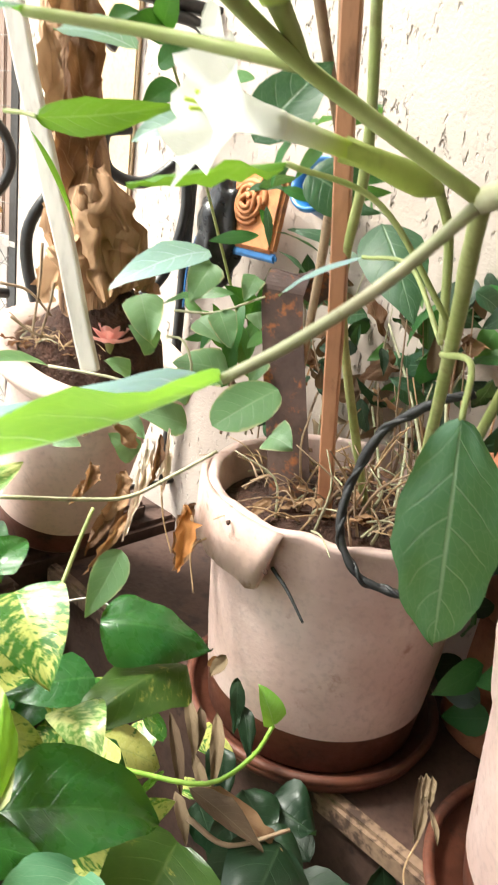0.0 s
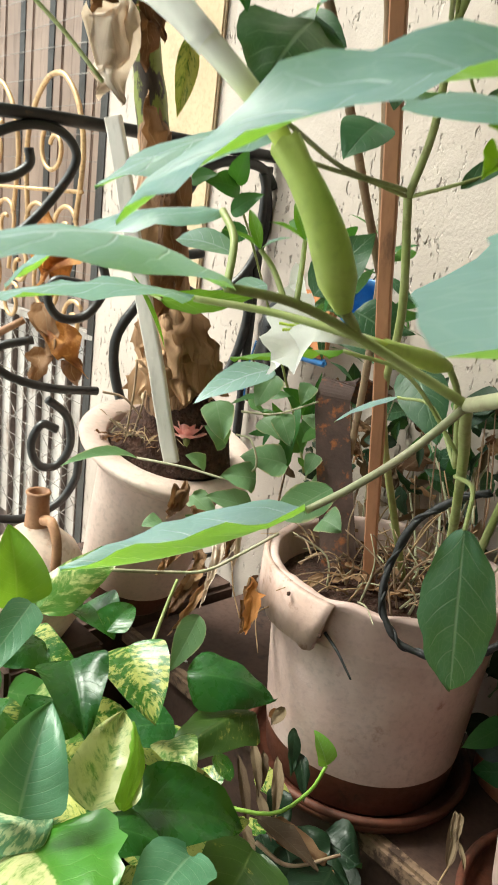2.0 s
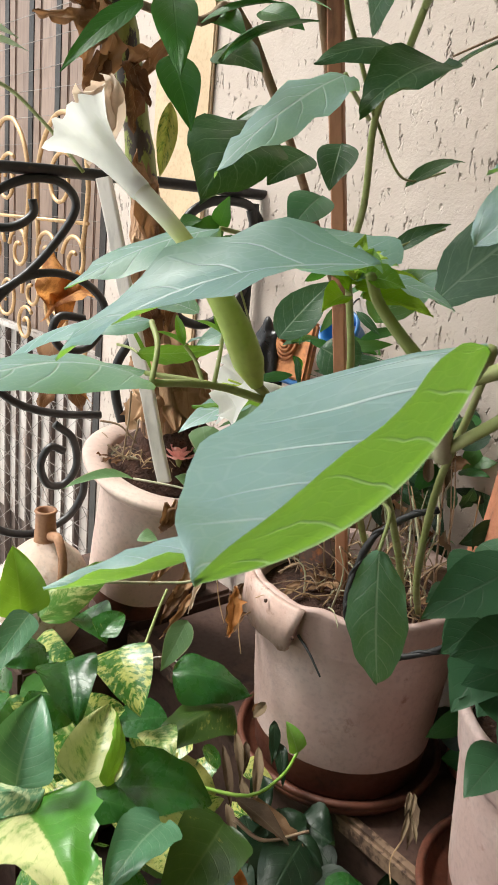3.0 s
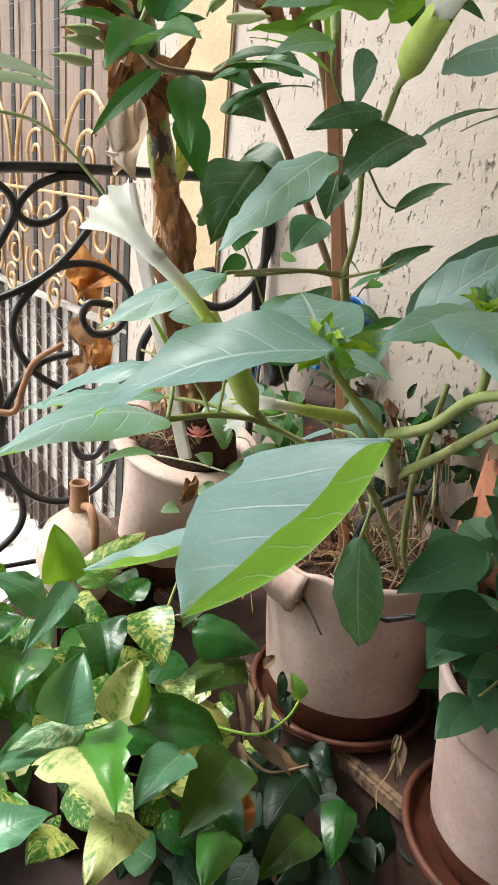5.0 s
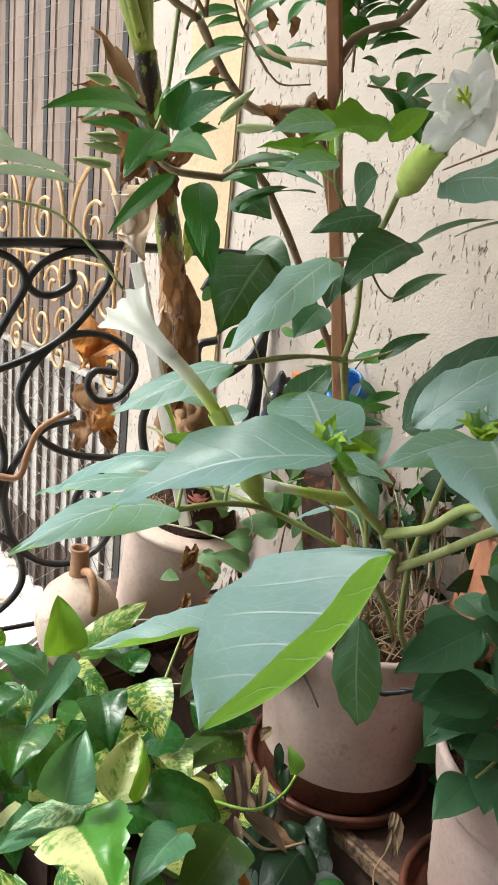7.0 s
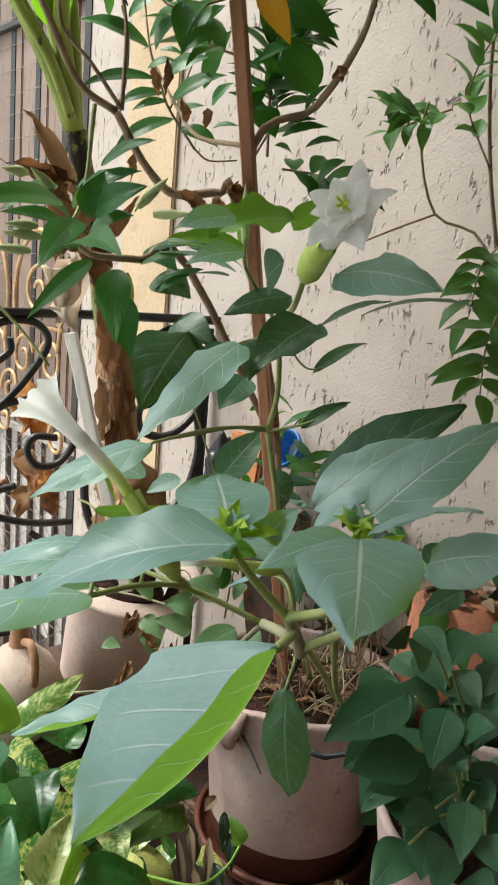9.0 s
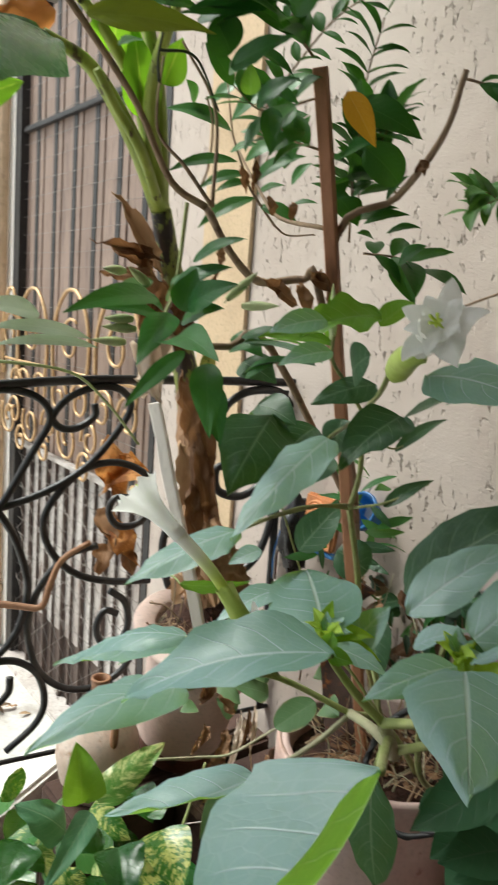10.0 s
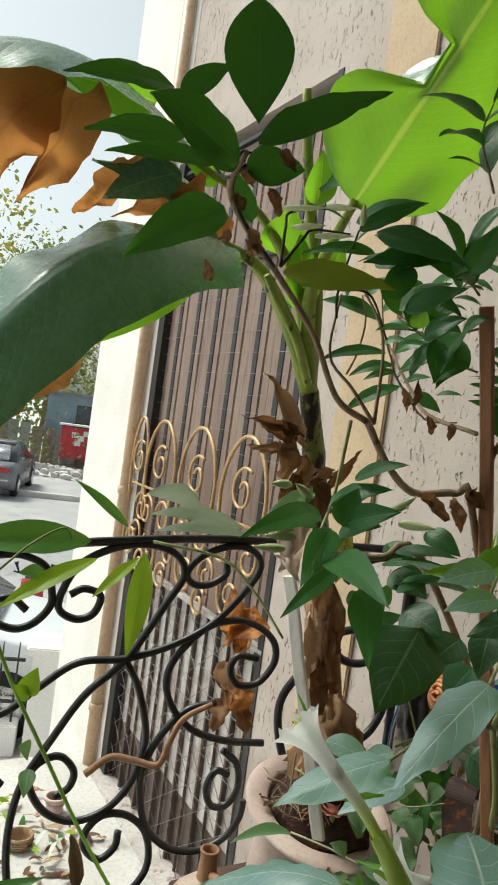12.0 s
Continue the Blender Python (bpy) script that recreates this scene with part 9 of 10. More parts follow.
# pink rosette, straw and dry leaves
rosette((-0.162, 1.095, 0.992), 0.033)
blue_pot((0.062, 1.335, 1.235))
litter = thing("dry_litter", "dry curled leaves and straw round the pots", "litter")
leaf(litter, (0.367, 0.839, 0.636), (0.369, 0.778, 0.600), (0.22, -0.66, 0.72), 0.016, "dry_dark", "lance", fold=0.6, wave=0.3, n=10)
leaf(litter, (0.009, 1.025, 0.804), (0.018, 0.948, 0.747), (0.52, -0.63, 0.57), 0.027, "dry", "lance", fold=0.5, wave=0.3, n=10)
leaf(litter, (0.136, 0.699, 0.661), (0.224, 0.666, 0.648), (0.37, -0.49, 0.79), 0.026, "dry_dark", "lance", fold=0.5, wave=0.3, n=10)
leaf(litter, (0.099, 0.876, 0.670), (0.113, 0.883, 0.692), (0.42, -0.56, 0.71), 0.018, "dry", "ovate", fold=0.5)
leaf(litter, (-0.074, 0.921, 0.793), (-0.058, 0.950, 0.834), (0.58, -0.59, 0.56), 0.023, "dry", "lance", fold=0.5, wave=0.3)
part("twig", tube([(0.159, 0.856, 0.839), (0.182, 0.839, 0.826), (0.207, 0.821, 0.803)], 0.0024, 0.0014), "hose", litter)
part("twig", tube([(0.145, 0.674, 0.649), (0.190, 0.668, 0.639), (0.243, 0.698, 0.650)], 0.0030, 0.0020), "twig", litter)
part("wire", tube([(-0.088, 0.847, 0.727), (-0.054, 0.856, 0.737), (-0.028, 0.852, 0.736)], 0.0016, 0.0016), "wire", litter)
straw_bed(litter, 0.215, 1.03, 0.862, 0.14, 80, 3)
straw_bed(litter, -0.245, 1.15, 0.968, 0.085, 60, 4)
leaf(litter, (-0.005, 0.937, 0.943), (0.010, 0.889, 0.876), (0.59, -0.64, 0.50), 0.011, "paper", "lance", fold=0.55, wave=0.3, teeth=0.25, n=9, m=3)
leaf(litter, (-0.009, 0.922, 0.940), (-0.002, 0.881, 0.891), (0.60, -0.63, 0.50), 0.012, "dry", "lance", fold=0.55, wave=0.3, teeth=0.25, n=9, m=3)
leaf(litter, (-0.026, 0.924, 0.932), (-0.014, 0.873, 0.862), (0.60, -0.61, 0.51), 0.010, "paper", "lance", fold=0.55, wave=0.3, teeth=0.25, n=9, m=3)
leaf(litter, (-0.017, 0.927, 0.929), (-0.019, 0.862, 0.844), (0.60, -0.61, 0.52), 0.009, "paper", "lance", fold=0.55, wave=0.3, teeth=0.25, n=9, m=3)
leaf(litter, (-0.033, 0.925, 0.911), (-0.022, 0.878, 0.854), (0.60, -0.60, 0.52), 0.008, "paper", "lance", fold=0.55, wave=0.3, teeth=0.25, n=9, m=3)
leaf(litter, (-0.027, 0.900, 0.877), (-0.020, 0.851, 0.826), (0.60, -0.58, 0.55), 0.008, "paper", "lance", fold=0.55, wave=0.3, teeth=0.25, n=9, m=3)
leaf(litter, (-0.026, 0.888, 0.853), (-0.048, 0.818, 0.794), (0.61, -0.55, 0.58), 0.013, "dry", "lance", fold=0.55, wave=0.3, teeth=0.25, n=9, m=3)
leaf(litter, (-0.002, 0.927, 0.918), (0.001, 0.895, 0.894), (0.59, -0.63, 0.51), 0.007, "paper", "lance", fold=0.55, wave=0.3, teeth=0.25, n=9, m=3)
leaf(litter, (-0.098, 0.930, 0.880), (-0.091, 0.897, 0.855), (0.64, -0.56, 0.52), 0.020, "dry", "lance", fold=0.55, wave=0.3, teeth=0.25, n=9, m=3)
leaf(litter, (-0.103, 0.918, 0.860), (-0.105, 0.881, 0.839), (0.65, -0.54, 0.54), 0.013, "dry", "lance", fold=0.55, wave=0.3, teeth=0.25, n=9, m=3)
leaf(litter, (0.034, 0.914, 0.864), (0.046, 0.857, 0.798), (0.55, -0.61, 0.57), 0.023, "dry_orange", "lance", fold=0.6, wave=0.3, teeth=0.3, n=9, m=3)
part("twig", tube([(0.001, 0.911, 0.880), (0.013, 0.897, 0.843), (0.034, 0.875, 0.814)], 0.0012, 0.0010), "straw", litter)
part("twig", tube([(0.069, 0.907, 0.830), (0.053, 0.893, 0.814), (0.068, 0.871, 0.771)], 0.0012, 0.0010), "straw", litter)
leaf(trailer, (-0.017, 0.847, 0.818), (-0.027, 0.780, 0.763), (0.46, -0.45, 0.77), 0.046, "grey_leaf", "ovate", fold=0.12, n=10, m=3)
part("stem", tube([(-0.052, 0.762, 0.792), (-0.052, 0.807, 0.839), (-0.051, 0.837, 0.868)], 0.0026, 0.0022), "stem", trailer)
part("stem", tube([(-0.113, 0.747, 0.904), (-0.058, 0.828, 0.881), (-0.017, 0.859, 0.882), (0.022, 0.896, 0.905), (0.060, 0.930, 0.931)], 0.0026, 0.0022), "stem_pale", trailer)
leaf(litter, (0.133, 0.711, 0.653), (0.248, 0.682, 0.625), (0.29, -0.46, 0.84), 0.028, "dry", "lance", fold=0.35, wave=0.2, n=10, m=3)
leaf(litter, (0.092, 0.808, 0.679), (0.123, 0.761, 0.633), (0.36, -0.49, 0.80), 0.015, "dry_dark", "lance", fold=0.35, wave=0.2, n=10, m=3)
leaf(litter, (0.079, 0.791, 0.663), (0.121, 0.731, 0.605), (0.36, -0.46, 0.81), 0.015, "dry_dark", "lance", fold=0.35, wave=0.2, n=10, m=3)
leaf(litter, (0.129, 0.816, 0.661), (0.148, 0.755, 0.608), (0.33, -0.49, 0.81), 0.017, "dry_dark", "lance", fold=0.35, wave=0.2, n=10, m=3)
leaf(litter, (0.115, 0.774, 0.634), (0.153, 0.733, 0.600), (0.33, -0.46, 0.82), 0.014, "dry_dark", "lance", fold=0.35, wave=0.2, n=10, m=3)
leaf(litter, (0.114, 0.729, 0.619), (0.143, 0.691, 0.592), (0.34, -0.43, 0.84), 0.015, "dry_dark", "lance", fold=0.35, wave=0.2, n=10, m=3)
leaf(litter, (0.109, 0.814, 0.664), (0.121, 0.776, 0.635), (0.35, -0.49, 0.80), 0.014, "dry_dark", "lance", fold=0.35, wave=0.2, n=10, m=3)
leaf(litter, (0.120, 0.862, 0.705), (0.109, 0.835, 0.689), (0.35, -0.54, 0.76), 0.017, "dry_dark", "lance", fold=0.35, wave=0.2, n=10, m=3)
leaf(undergrowth, (0.150, 0.858, 0.644), (0.175, 0.814, 0.605), (0.31, -0.52, 0.80), 0.025, "shaded_leaf", "ovate", fold=0.1, wave=0.2, n=10, m=3)
leaf(undergrowth, (0.135, 0.875, 0.668), (0.150, 0.829, 0.625), (0.33, -0.53, 0.78), 0.022, "shaded_leaf", "ovate", fold=0.1, wave=0.2, n=10, m=3)
leaf(undergrowth, (0.202, 0.819, 0.550), (0.268, 0.801, 0.543), (0.25, -0.50, 0.83), 0.089, "shaded_leaf", "ovate", fold=0.1, wave=0.2, n=10, m=3)
leaf(undergrowth, (0.174, 0.807, 0.569), (0.222, 0.768, 0.542), (0.28, -0.48, 0.83), 0.073, "shaded_leaf", "ovate", fold=0.1, wave=0.2, n=10, m=3)
leaf(undergrowth, (0.201, 0.771, 0.547), (0.269, 0.739, 0.528), (0.25, -0.47, 0.85), 0.072, "shaded_leaf", "ovate", fold=0.1, wave=0.2, n=10, m=3)
leaf(undergrowth, (0.166, 0.765, 0.573), (0.198, 0.716, 0.539), (0.29, -0.45, 0.85), 0.056, "shaded_leaf", "ovate", fold=0.1, wave=0.2, n=10, m=3)
leaf(undergrowth, (0.127, 0.836, 0.594), (0.159, 0.793, 0.559), (0.32, -0.48, 0.82), 0.044, "shaded_leaf", "ovate", fold=0.1, wave=0.2, n=10, m=3)
leaf(undergrowth, (0.129, 0.777, 0.563), (0.166, 0.737, 0.535), (0.31, -0.44, 0.84), 0.050, "shaded_leaf", "ovate", fold=0.1, wave=0.2, n=10, m=3)
leaf(litter, (0.360, 0.753, 0.716), (0.359, 0.725, 0.700), (0.24, -0.66, 0.72), 0.008, "dry_dark", "lance", fold=0.6, wave=0.35, n=8, m=3)
leaf(litter, (0.366, 0.752, 0.716), (0.366, 0.723, 0.698), (0.23, -0.66, 0.72), 0.007, "dry_dark", "lance", fold=0.6, wave=0.35, n=8, m=3)
leaf(litter, (0.363, 0.736, 0.697), (0.360, 0.701, 0.675), (0.24, -0.64, 0.73), 0.007, "dry_dark", "lance", fold=0.6, wave=0.35, n=8, m=3)
leaf(litter, (0.368, 0.733, 0.695), (0.380, 0.703, 0.681), (0.22, -0.64, 0.73), 0.006, "dry_dark", "lance", fold=0.6, wave=0.35, n=8, m=3)
part("twig", tube([(0.362, 0.705, 0.679), (0.353, 0.679, 0.667), (0.359, 0.653, 0.658)], 0.0010, 0.0008), "straw", litter)
part("twig", tube([(-0.218, 1.000, 1.128), (-0.216, 0.993, 1.079), (-0.216, 0.976, 1.009)], 0.0022, 0.0014), "twig", litter)
part("twig", tube([(-0.201, 1.002, 1.081), (-0.202, 0.995, 1.053), (-0.207, 0.981, 1.010)], 0.0022, 0.0014), "twig", litter)
part("twig", tube([(-0.257, 0.968, 1.075), (-0.227, 0.984, 1.068), (-0.199, 0.994, 1.039)], 0.0022, 0.0014), "twig", litter)
part("twig", tube([(-0.241, 0.968, 1.035), (-0.214, 0.979, 1.016), (-0.189, 0.992, 1.011)], 0.0022, 0.0014), "twig", litter)
scatter(undergrowth, 30, (-0.02, 1.14, 1.14), (0.16, 1.26, 1.40), 0.075, 0.020, ("datura_shaded", "glossy", "creeper"), "lance", 71)
scatter(undergrowth, 34, (0.30, 1.06, 0.94), (0.62, 1.20, 1.14), 0.075, 0.045, ("shaded_leaf", "datura_shaded", "shaded_leaf"), "ovate", 72)
rng = random.Random(83)
for i in range(110):
    al, out = rng.uniform(-0.34, 0.10), rng.uniform(0.015, 0.085)
    top = 1.13 if al < -0.02 else 1.06
    z = 0.82 + (top - 0.82) * rng.random() ** 0.8
    p = on_wall(al, out, z)
    up = (WALL_OUT + Vector([rng.uniform(-0.7, 0.7) for _ in range(3)])).normalized()
    d = up.cross(Vector((rng.uniform(-1, 1), rng.uniform(-1, 1), rng.uniform(-0.4, 1)))).normalized()
    ln = rng.uniform(0.035, 0.075)
    dry = rng.random() < 0.55
    leaf(litter if dry else undergrowth, tuple(p), tuple(p + d * ln), tuple(up), ln * rng.uniform(0.3, 0.55), rng.choice(("dry_dark", "dry_dark", "dry")) if dry else rng.choice(("shaded_leaf", "shaded_leaf", "datura_shaded")), rng.choice(("ovate", "lance")), name="dry_leaf" if dry else "leaf", fold=rng.uniform(-0.2, 0.4), wave=0.12, n=8)
for i in range(34):
    al = rng.uniform(-0.36, 0.12)
    p = on_wall(al, rng.uniform(0.03, 0.10), 0.80)
    q = p + Vector((rng.uniform(-0.06, 0.06), rng.uniform(-0.03, 0.01), rng.uniform(0.16, 0.34)))
    part("dry_stem", tube([p, p.lerp(q, 0.5) + Vector((rng.uniform(-0.02, 0.02), 0, 0)), q], rng.uniform(0.0015, 0.0035), 0.001, 6, 8), rng.choice(("twig", "stem_pale", "straw", "twig")), litter)
rose_plaque((-0.045, 1.386, 1.182))
cord((-0.169, 1.468, 1.119), (-0.184, 1.477, 0.985))
scatter(undergrowth, 26, (0.24, 1.16, 0.90), (0.42, 1.26, 1.14), 0.060, 0.034, ("glossy", "creeper", "datura_shaded"), "ovate", 31)
scatter(undergrowth, 14, (-0.08, 1.14, 0.98), (0.03, 1.24, 1.10), 0.070, 0.018, ("creeper", "creeper", "glossy"), "lance", 35)
scatter(undergrowth, 40, (0.02, 0.62, 0.30), (0.40, 0.86, 0.52), 0.09, 0.06, "shaded_leaf", "ovate", 32)
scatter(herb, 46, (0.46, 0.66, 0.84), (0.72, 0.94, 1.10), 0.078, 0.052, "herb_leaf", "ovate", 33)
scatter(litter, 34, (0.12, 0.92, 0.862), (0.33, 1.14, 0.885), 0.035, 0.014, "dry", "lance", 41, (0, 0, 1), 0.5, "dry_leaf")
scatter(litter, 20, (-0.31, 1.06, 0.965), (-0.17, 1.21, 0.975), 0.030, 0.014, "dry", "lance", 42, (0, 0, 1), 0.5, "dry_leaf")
# dry leaves on the stacked pot, darker tone standing in for the plants' shade
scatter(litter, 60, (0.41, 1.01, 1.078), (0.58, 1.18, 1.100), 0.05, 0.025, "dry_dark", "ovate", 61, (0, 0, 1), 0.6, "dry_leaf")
# leaves before the ledge front, their near-black colour standing in for shade
scatter(undergrowth, 44, (0.10, 0.60, 0.44), (0.37, 0.74, 0.57), 0.075, 0.050, "shaded_leaf", "ovate", 36)
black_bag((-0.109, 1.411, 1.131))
scatter(undergrowth, 60, (0.40, 0.92, 0.56), (0.62, 1.08, 0.92), 0.075, 0.05, ("shaded_leaf", "shaded_leaf", "glossy"), "ovate", 51)
part("chip", blob((0.100, 0.868, 0.875), 0.0030), "soil", pot_a, "dark pit in the rim")
part("chip", blob((0.155, 0.841, 0.841), 0.0030), "soil", pot_a, "dark pit in the rim")


rng = random.Random(77)
for i in range(46):
    a, q = rng.uniform(0, 6.28), 0.135 * math.sqrt(rng.random())
    p = Vector((POT_A[0] + 0.02 + q * math.cos(a), POT_A[1] + 0.02 + q * math.sin(a), 0.846))
    lean = Vector((rng.uniform(-0.5, 0.5), rng.uniform(-0.5, 0.4), 1.0))
    ln = rng.uniform(0.04, 0.15)
    part("dry_stem", tube([p, p + lean * ln * 0.5 + Vector((rng.uniform(-0.012, 0.012), 0, 0)), p + lean * ln + Vector((rng.uniform(-0.03, 0.03), rng.uniform(-0.03, 0.02), -0.2 * ln))], rng.uniform(0.0012, 0.0030), 0.0008, 6, 8), rng.choice(("straw", "twig", "stem_pale", "twig")), litter)


# ---- street beyond the railing ----
STREET = -1.3
tagged(part("ground", box((-160, -60, STREET - 0.5), (120, 160, STREET)), "paving"), "pale cement ground round the house", "ground", kind="structure")
ROAD_AT, ROAD_DIR = Vector((-10.5, 9.4, STREET)), Vector((0.72, 0.69, 0)).normalized()
ROAD_FRAME = Matrix.Translation(ROAD_AT) @ Matrix.Rotation(math.atan2(ROAD_DIR.y, ROAD_DIR.x), 4, "Z")


def by_road(along, across, z=0.0, turn=0.0):
    return ROAD_FRAME @ Matrix.Translation((along, across, z)) @ Matrix.Rotation(radians(turn), 4, "Z")


road = part("road", box((-70, -4.2, 0.0), (70, 12.4, 0.012)), "road")
road.matrix_world = ROAD_FRAME
tagged(road, "grey asphalt street", "road", kind="structure")
kerb = part("kerb", box((-70, 7.0, 0.0), (70, 7.3, 0.16), 0.02), "paving")
kerb.matrix_world = ROAD_FRAME
tagged(kerb, "cement kerb along the far side of the street", "kerb", kind="structure")

M["car_grey"] = rough_mat("grey_car_paint", (0.17, 0.17, 0.185), (0.21, 0.21, 0.225), None, 3.0, 60.0, 0.25, 0.4, 0.02)
M["car_white"] = rough_mat("white_car_paint", (0.72, 0.74, 0.75), (0.66, 0.68, 0.70), None, 3.0, 60.0, 0.3, 0.0, 0.02)
M["glass"] = rough_mat("dark_window", (0.05, 0.06, 0.065), (0.09, 0.10, 0.11), None, 2.0, 40.0, 0.12, 0.0, 0.02)
M["rubber"] = rough_mat("tyre_rubber", (0.012, 0.012, 0.012), (0.02, 0.02, 0.02), None, 10.0, 80.0, 0.8)
M["lamp_red"] = rough_mat("red_lamp", (0.42, 0.02, 0.03), (0.5, 0.04, 0.04), None, 10.0, 80.0, 0.25)
M["chrome"] = rough_mat("bright_metal", (0.6, 0.6, 0.6), (0.5, 0.5, 0.5), None, 10.0, 80.0, 0.25, 0.9, 0.05)
M["red_paint"] = rough_mat("red_paint", (0.48, 0.03, 0.045), (0.40, 0.025, 0.035), (0.28, 0.03, 0.03), 3.0, 60.0, 0.5)
M["sheet"] = rough_mat("grey_sheet", (0.30, 0.30, 0.29), (0.22, 0.22, 0.21), (0.16, 0.12, 0.09), 2.0, 40.0, 0.7)
M["blue_grey"] = rough_mat("blue_grey_paint", (0.22, 0.31, 0.36), (0.28, 0.37, 0.42), None, 2.0, 40.0, 0.6)
M["fence_wood"] = rough_mat("weathered_fence", (0.27, 0.21, 0.17), (0.20, 0.155, 0.125), (0.12, 0.09, 0.075), 2.0, 40.0, 0.9)
M["sign_white"] = rough_mat("white_board", (0.75, 0.75, 0.73), (0.66, 0.66, 0.64), None, 2.0, 40.0, 0.6)
M["tree_leaf"] = leaf_mat("tree_leaf", (0.10, 0.14, 0.060), (0.17, 0.20, 0.09), (0.2, 0.25, 0.1), (0.3, 0.4, 0.05), 0.5, 0.3, 0.35, 5.0, vein_mix=0.1)
M["tree_leaf_yellow"] = leaf_mat("yellowing_tree_leaf", (0.28, 0.26, 0.05), (0.36, 0.26, 0.05), (0.4, 0.35, 0.1), (0.5, 0.45, 0.05), 0.5, 0.3, 0.35, 5.0, vein_mix=0.1)


def hull(profile, half, bevel=0.07, squeeze=0.86, top=0.9):
    """A car body part: a side profile (x, z) swept across its width, drawn in towards its top."""
    bm = bmesh.new()
    zs = [z for _, z in profile]
    lo, hi = min(zs), max(zs)
    rows = []
    for f in (-1.0, -0.93, -0.55, 0.0, 0.55, 0.93, 1.0):
        row = []
        for x, z in profile:
            q = 1 - (1 - squeeze) * max(0.0, (z - lo) / (hi - lo)) ** 1.5
            e = 0.97 if abs(f) == 1.0 else 1.0
            row.append(bm.verts.new((x * e, f * half * q, lo + (z - lo) * (0.985 if abs(f) == 1 else 1.0))))
        rows.append(row)
    n = len(profile)
    for a, b in zip(rows, rows[1:]):
        for j in range(n):
            bm.faces.new((a[j], a[(j + 1) % n], b[(j + 1) % n], b[j]))
    bm.faces.new(rows[0][::-1])
    bm.faces.new(rows[-1])
    bmesh.ops.recalc_face_normals(bm, faces=bm.faces[:])
    return smooth(bm)


def sedan(name, label, paint, m):
    car = tagged(new(name), label, "car", "parked cars")
    car.empty_display_size = 0.3
    part("body", hull([(-2.1, 0.32), (-2.16, 0.55), (-2.12, 0.86), (-1.95, 0.95), (-1.2, 0.98), (0.8, 0.95), (1.7, 0.82), (2.05, 0.66), (2.1, 0.36), (1.9, 0.24), (-1.95, 0.24)], 0.86, squeeze=0.93), paint, car)
    part("cabin", hull([(-1.55, 0.95), (-0.85, 1.38), (-0.4, 1.46), (0.25, 1.44), (0.55, 1.34), (1.15, 0.95)], 0.80, squeeze=0.74), "glass", car, "dark glazed cabin")
    part("roof", hull([(-0.86, 1.40), (-0.4, 1.475), (0.25, 1.455), (0.5, 1.385)], 0.60, squeeze=0.95), paint, car)
    part("rear_window", hull([(-1.50, 1.0), (-0.92, 1.385), (-0.90, 1.37), (-1.46, 0.99)], 0.58, squeeze=0.85), "chrome", car, "sky-bright rear window")
    for s in (-1, 1):
        part("tail_lamp", box((-2.165, s * 0.56 - 0.15, 0.70), (-2.06, s * 0.56 + 0.17, 0.85), 0.03), "lamp_red", car)
        part("wing_mirror", box((0.6, s * 0.90 - 0.07, 0.92), (0.72, s * 0.90 + 0.07, 1.04), 0.03), paint, car)
        for x in (-1.3, 1.3):
            w = part("wheel", lathe([(0.02, -0.1), (0.24, -0.1), (0.31, -0.07), (0.315, 0.07), (0.24, 0.1), (0.02, 0.1)], 24), "rubber", car)
            w.location, w.rotation_euler = (x, s * 0.78, 0.315), (radians(90), 0, 0)
            rim = part("rim", lathe([(0.02, -0.105), (0.18, -0.108), (0.2, -0.1), (0.2, 0.1), (0.18, 0.108), (0.02, 0.105)], 16), "chrome", w)
    part("number_plate", box((-2.18, -0.26, 0.66), (-2.145, 0.26, 0.78), 0.008), "sign_white", car, "plain white plate")
    part("bumper_strip", box((-2.185, -0.72, 0.50), (-2.12, 0.72, 0.54), 0.012), "chrome", car)
    car.matrix_world = m
    return car


sedan("car", "dark grey saloon car parked on the street", "car_grey", by_road(-1.3, 8.2, 0.0, 86))
sedan("car", "white car parked inside the compound fence", "car_white", Matrix.Translation((-5.95, 3.85, STREET)) @ Matrix.Rotation(radians(42), 4, "Z"))


def scooter(m):
    sc = tagged(new("scooter"), "red motor scooter parked behind the fence", "scooter")
    part("body", hull([(-0.75, 0.42), (-0.80, 0.70), (-0.45, 0.80), (0.05, 0.74), (0.15, 0.40), (0.45, 0.34), (0.52, 0.30), (0.1, 0.24), (-0.5, 0.26)], 0.17, squeeze=0.8), "red_paint", sc)
    part("seat", hull([(-0.82, 0.74), (-0.80, 0.84), (-0.2, 0.82), (0.05, 0.80), (0.06, 0.74)], 0.15), "rubber", sc, "black seat")
    part("front_shield", hull([(0.36, 0.30), (0.50, 0.92), (0.60, 0.95), (0.62, 0.60), (0.50, 0.30)], 0.22), "red_paint", sc)
    part("handlebar", tube([(0.42, -0.34, 1.02), (0.50, 0.0, 1.0), (0.42, 0.34, 1.02)], 0.018, 0.018, 8, 8), "rubber", sc)
    for s in (-1, 1):
        mir = part("mirror", tube([(0.45, s * 0.25, 1.02), (0.46, s * 0.30, 1.14), (0.45, s * 0.31, 1.2)], 0.012, 0.04, 8, 6), "rubber", sc)
    for x in (-0.55, 0.62):
        w = part("wheel", lathe([(0.05, -0.05), (0.18, -0.05), (0.22, 0.0), (0.18, 0.05), (0.05, 0.05)], 20), "rubber", sc)
        w.location, w.rotation_euler = (x, 0, 0.22), (radians(90), 0, 0)
    sc.matrix_world = m


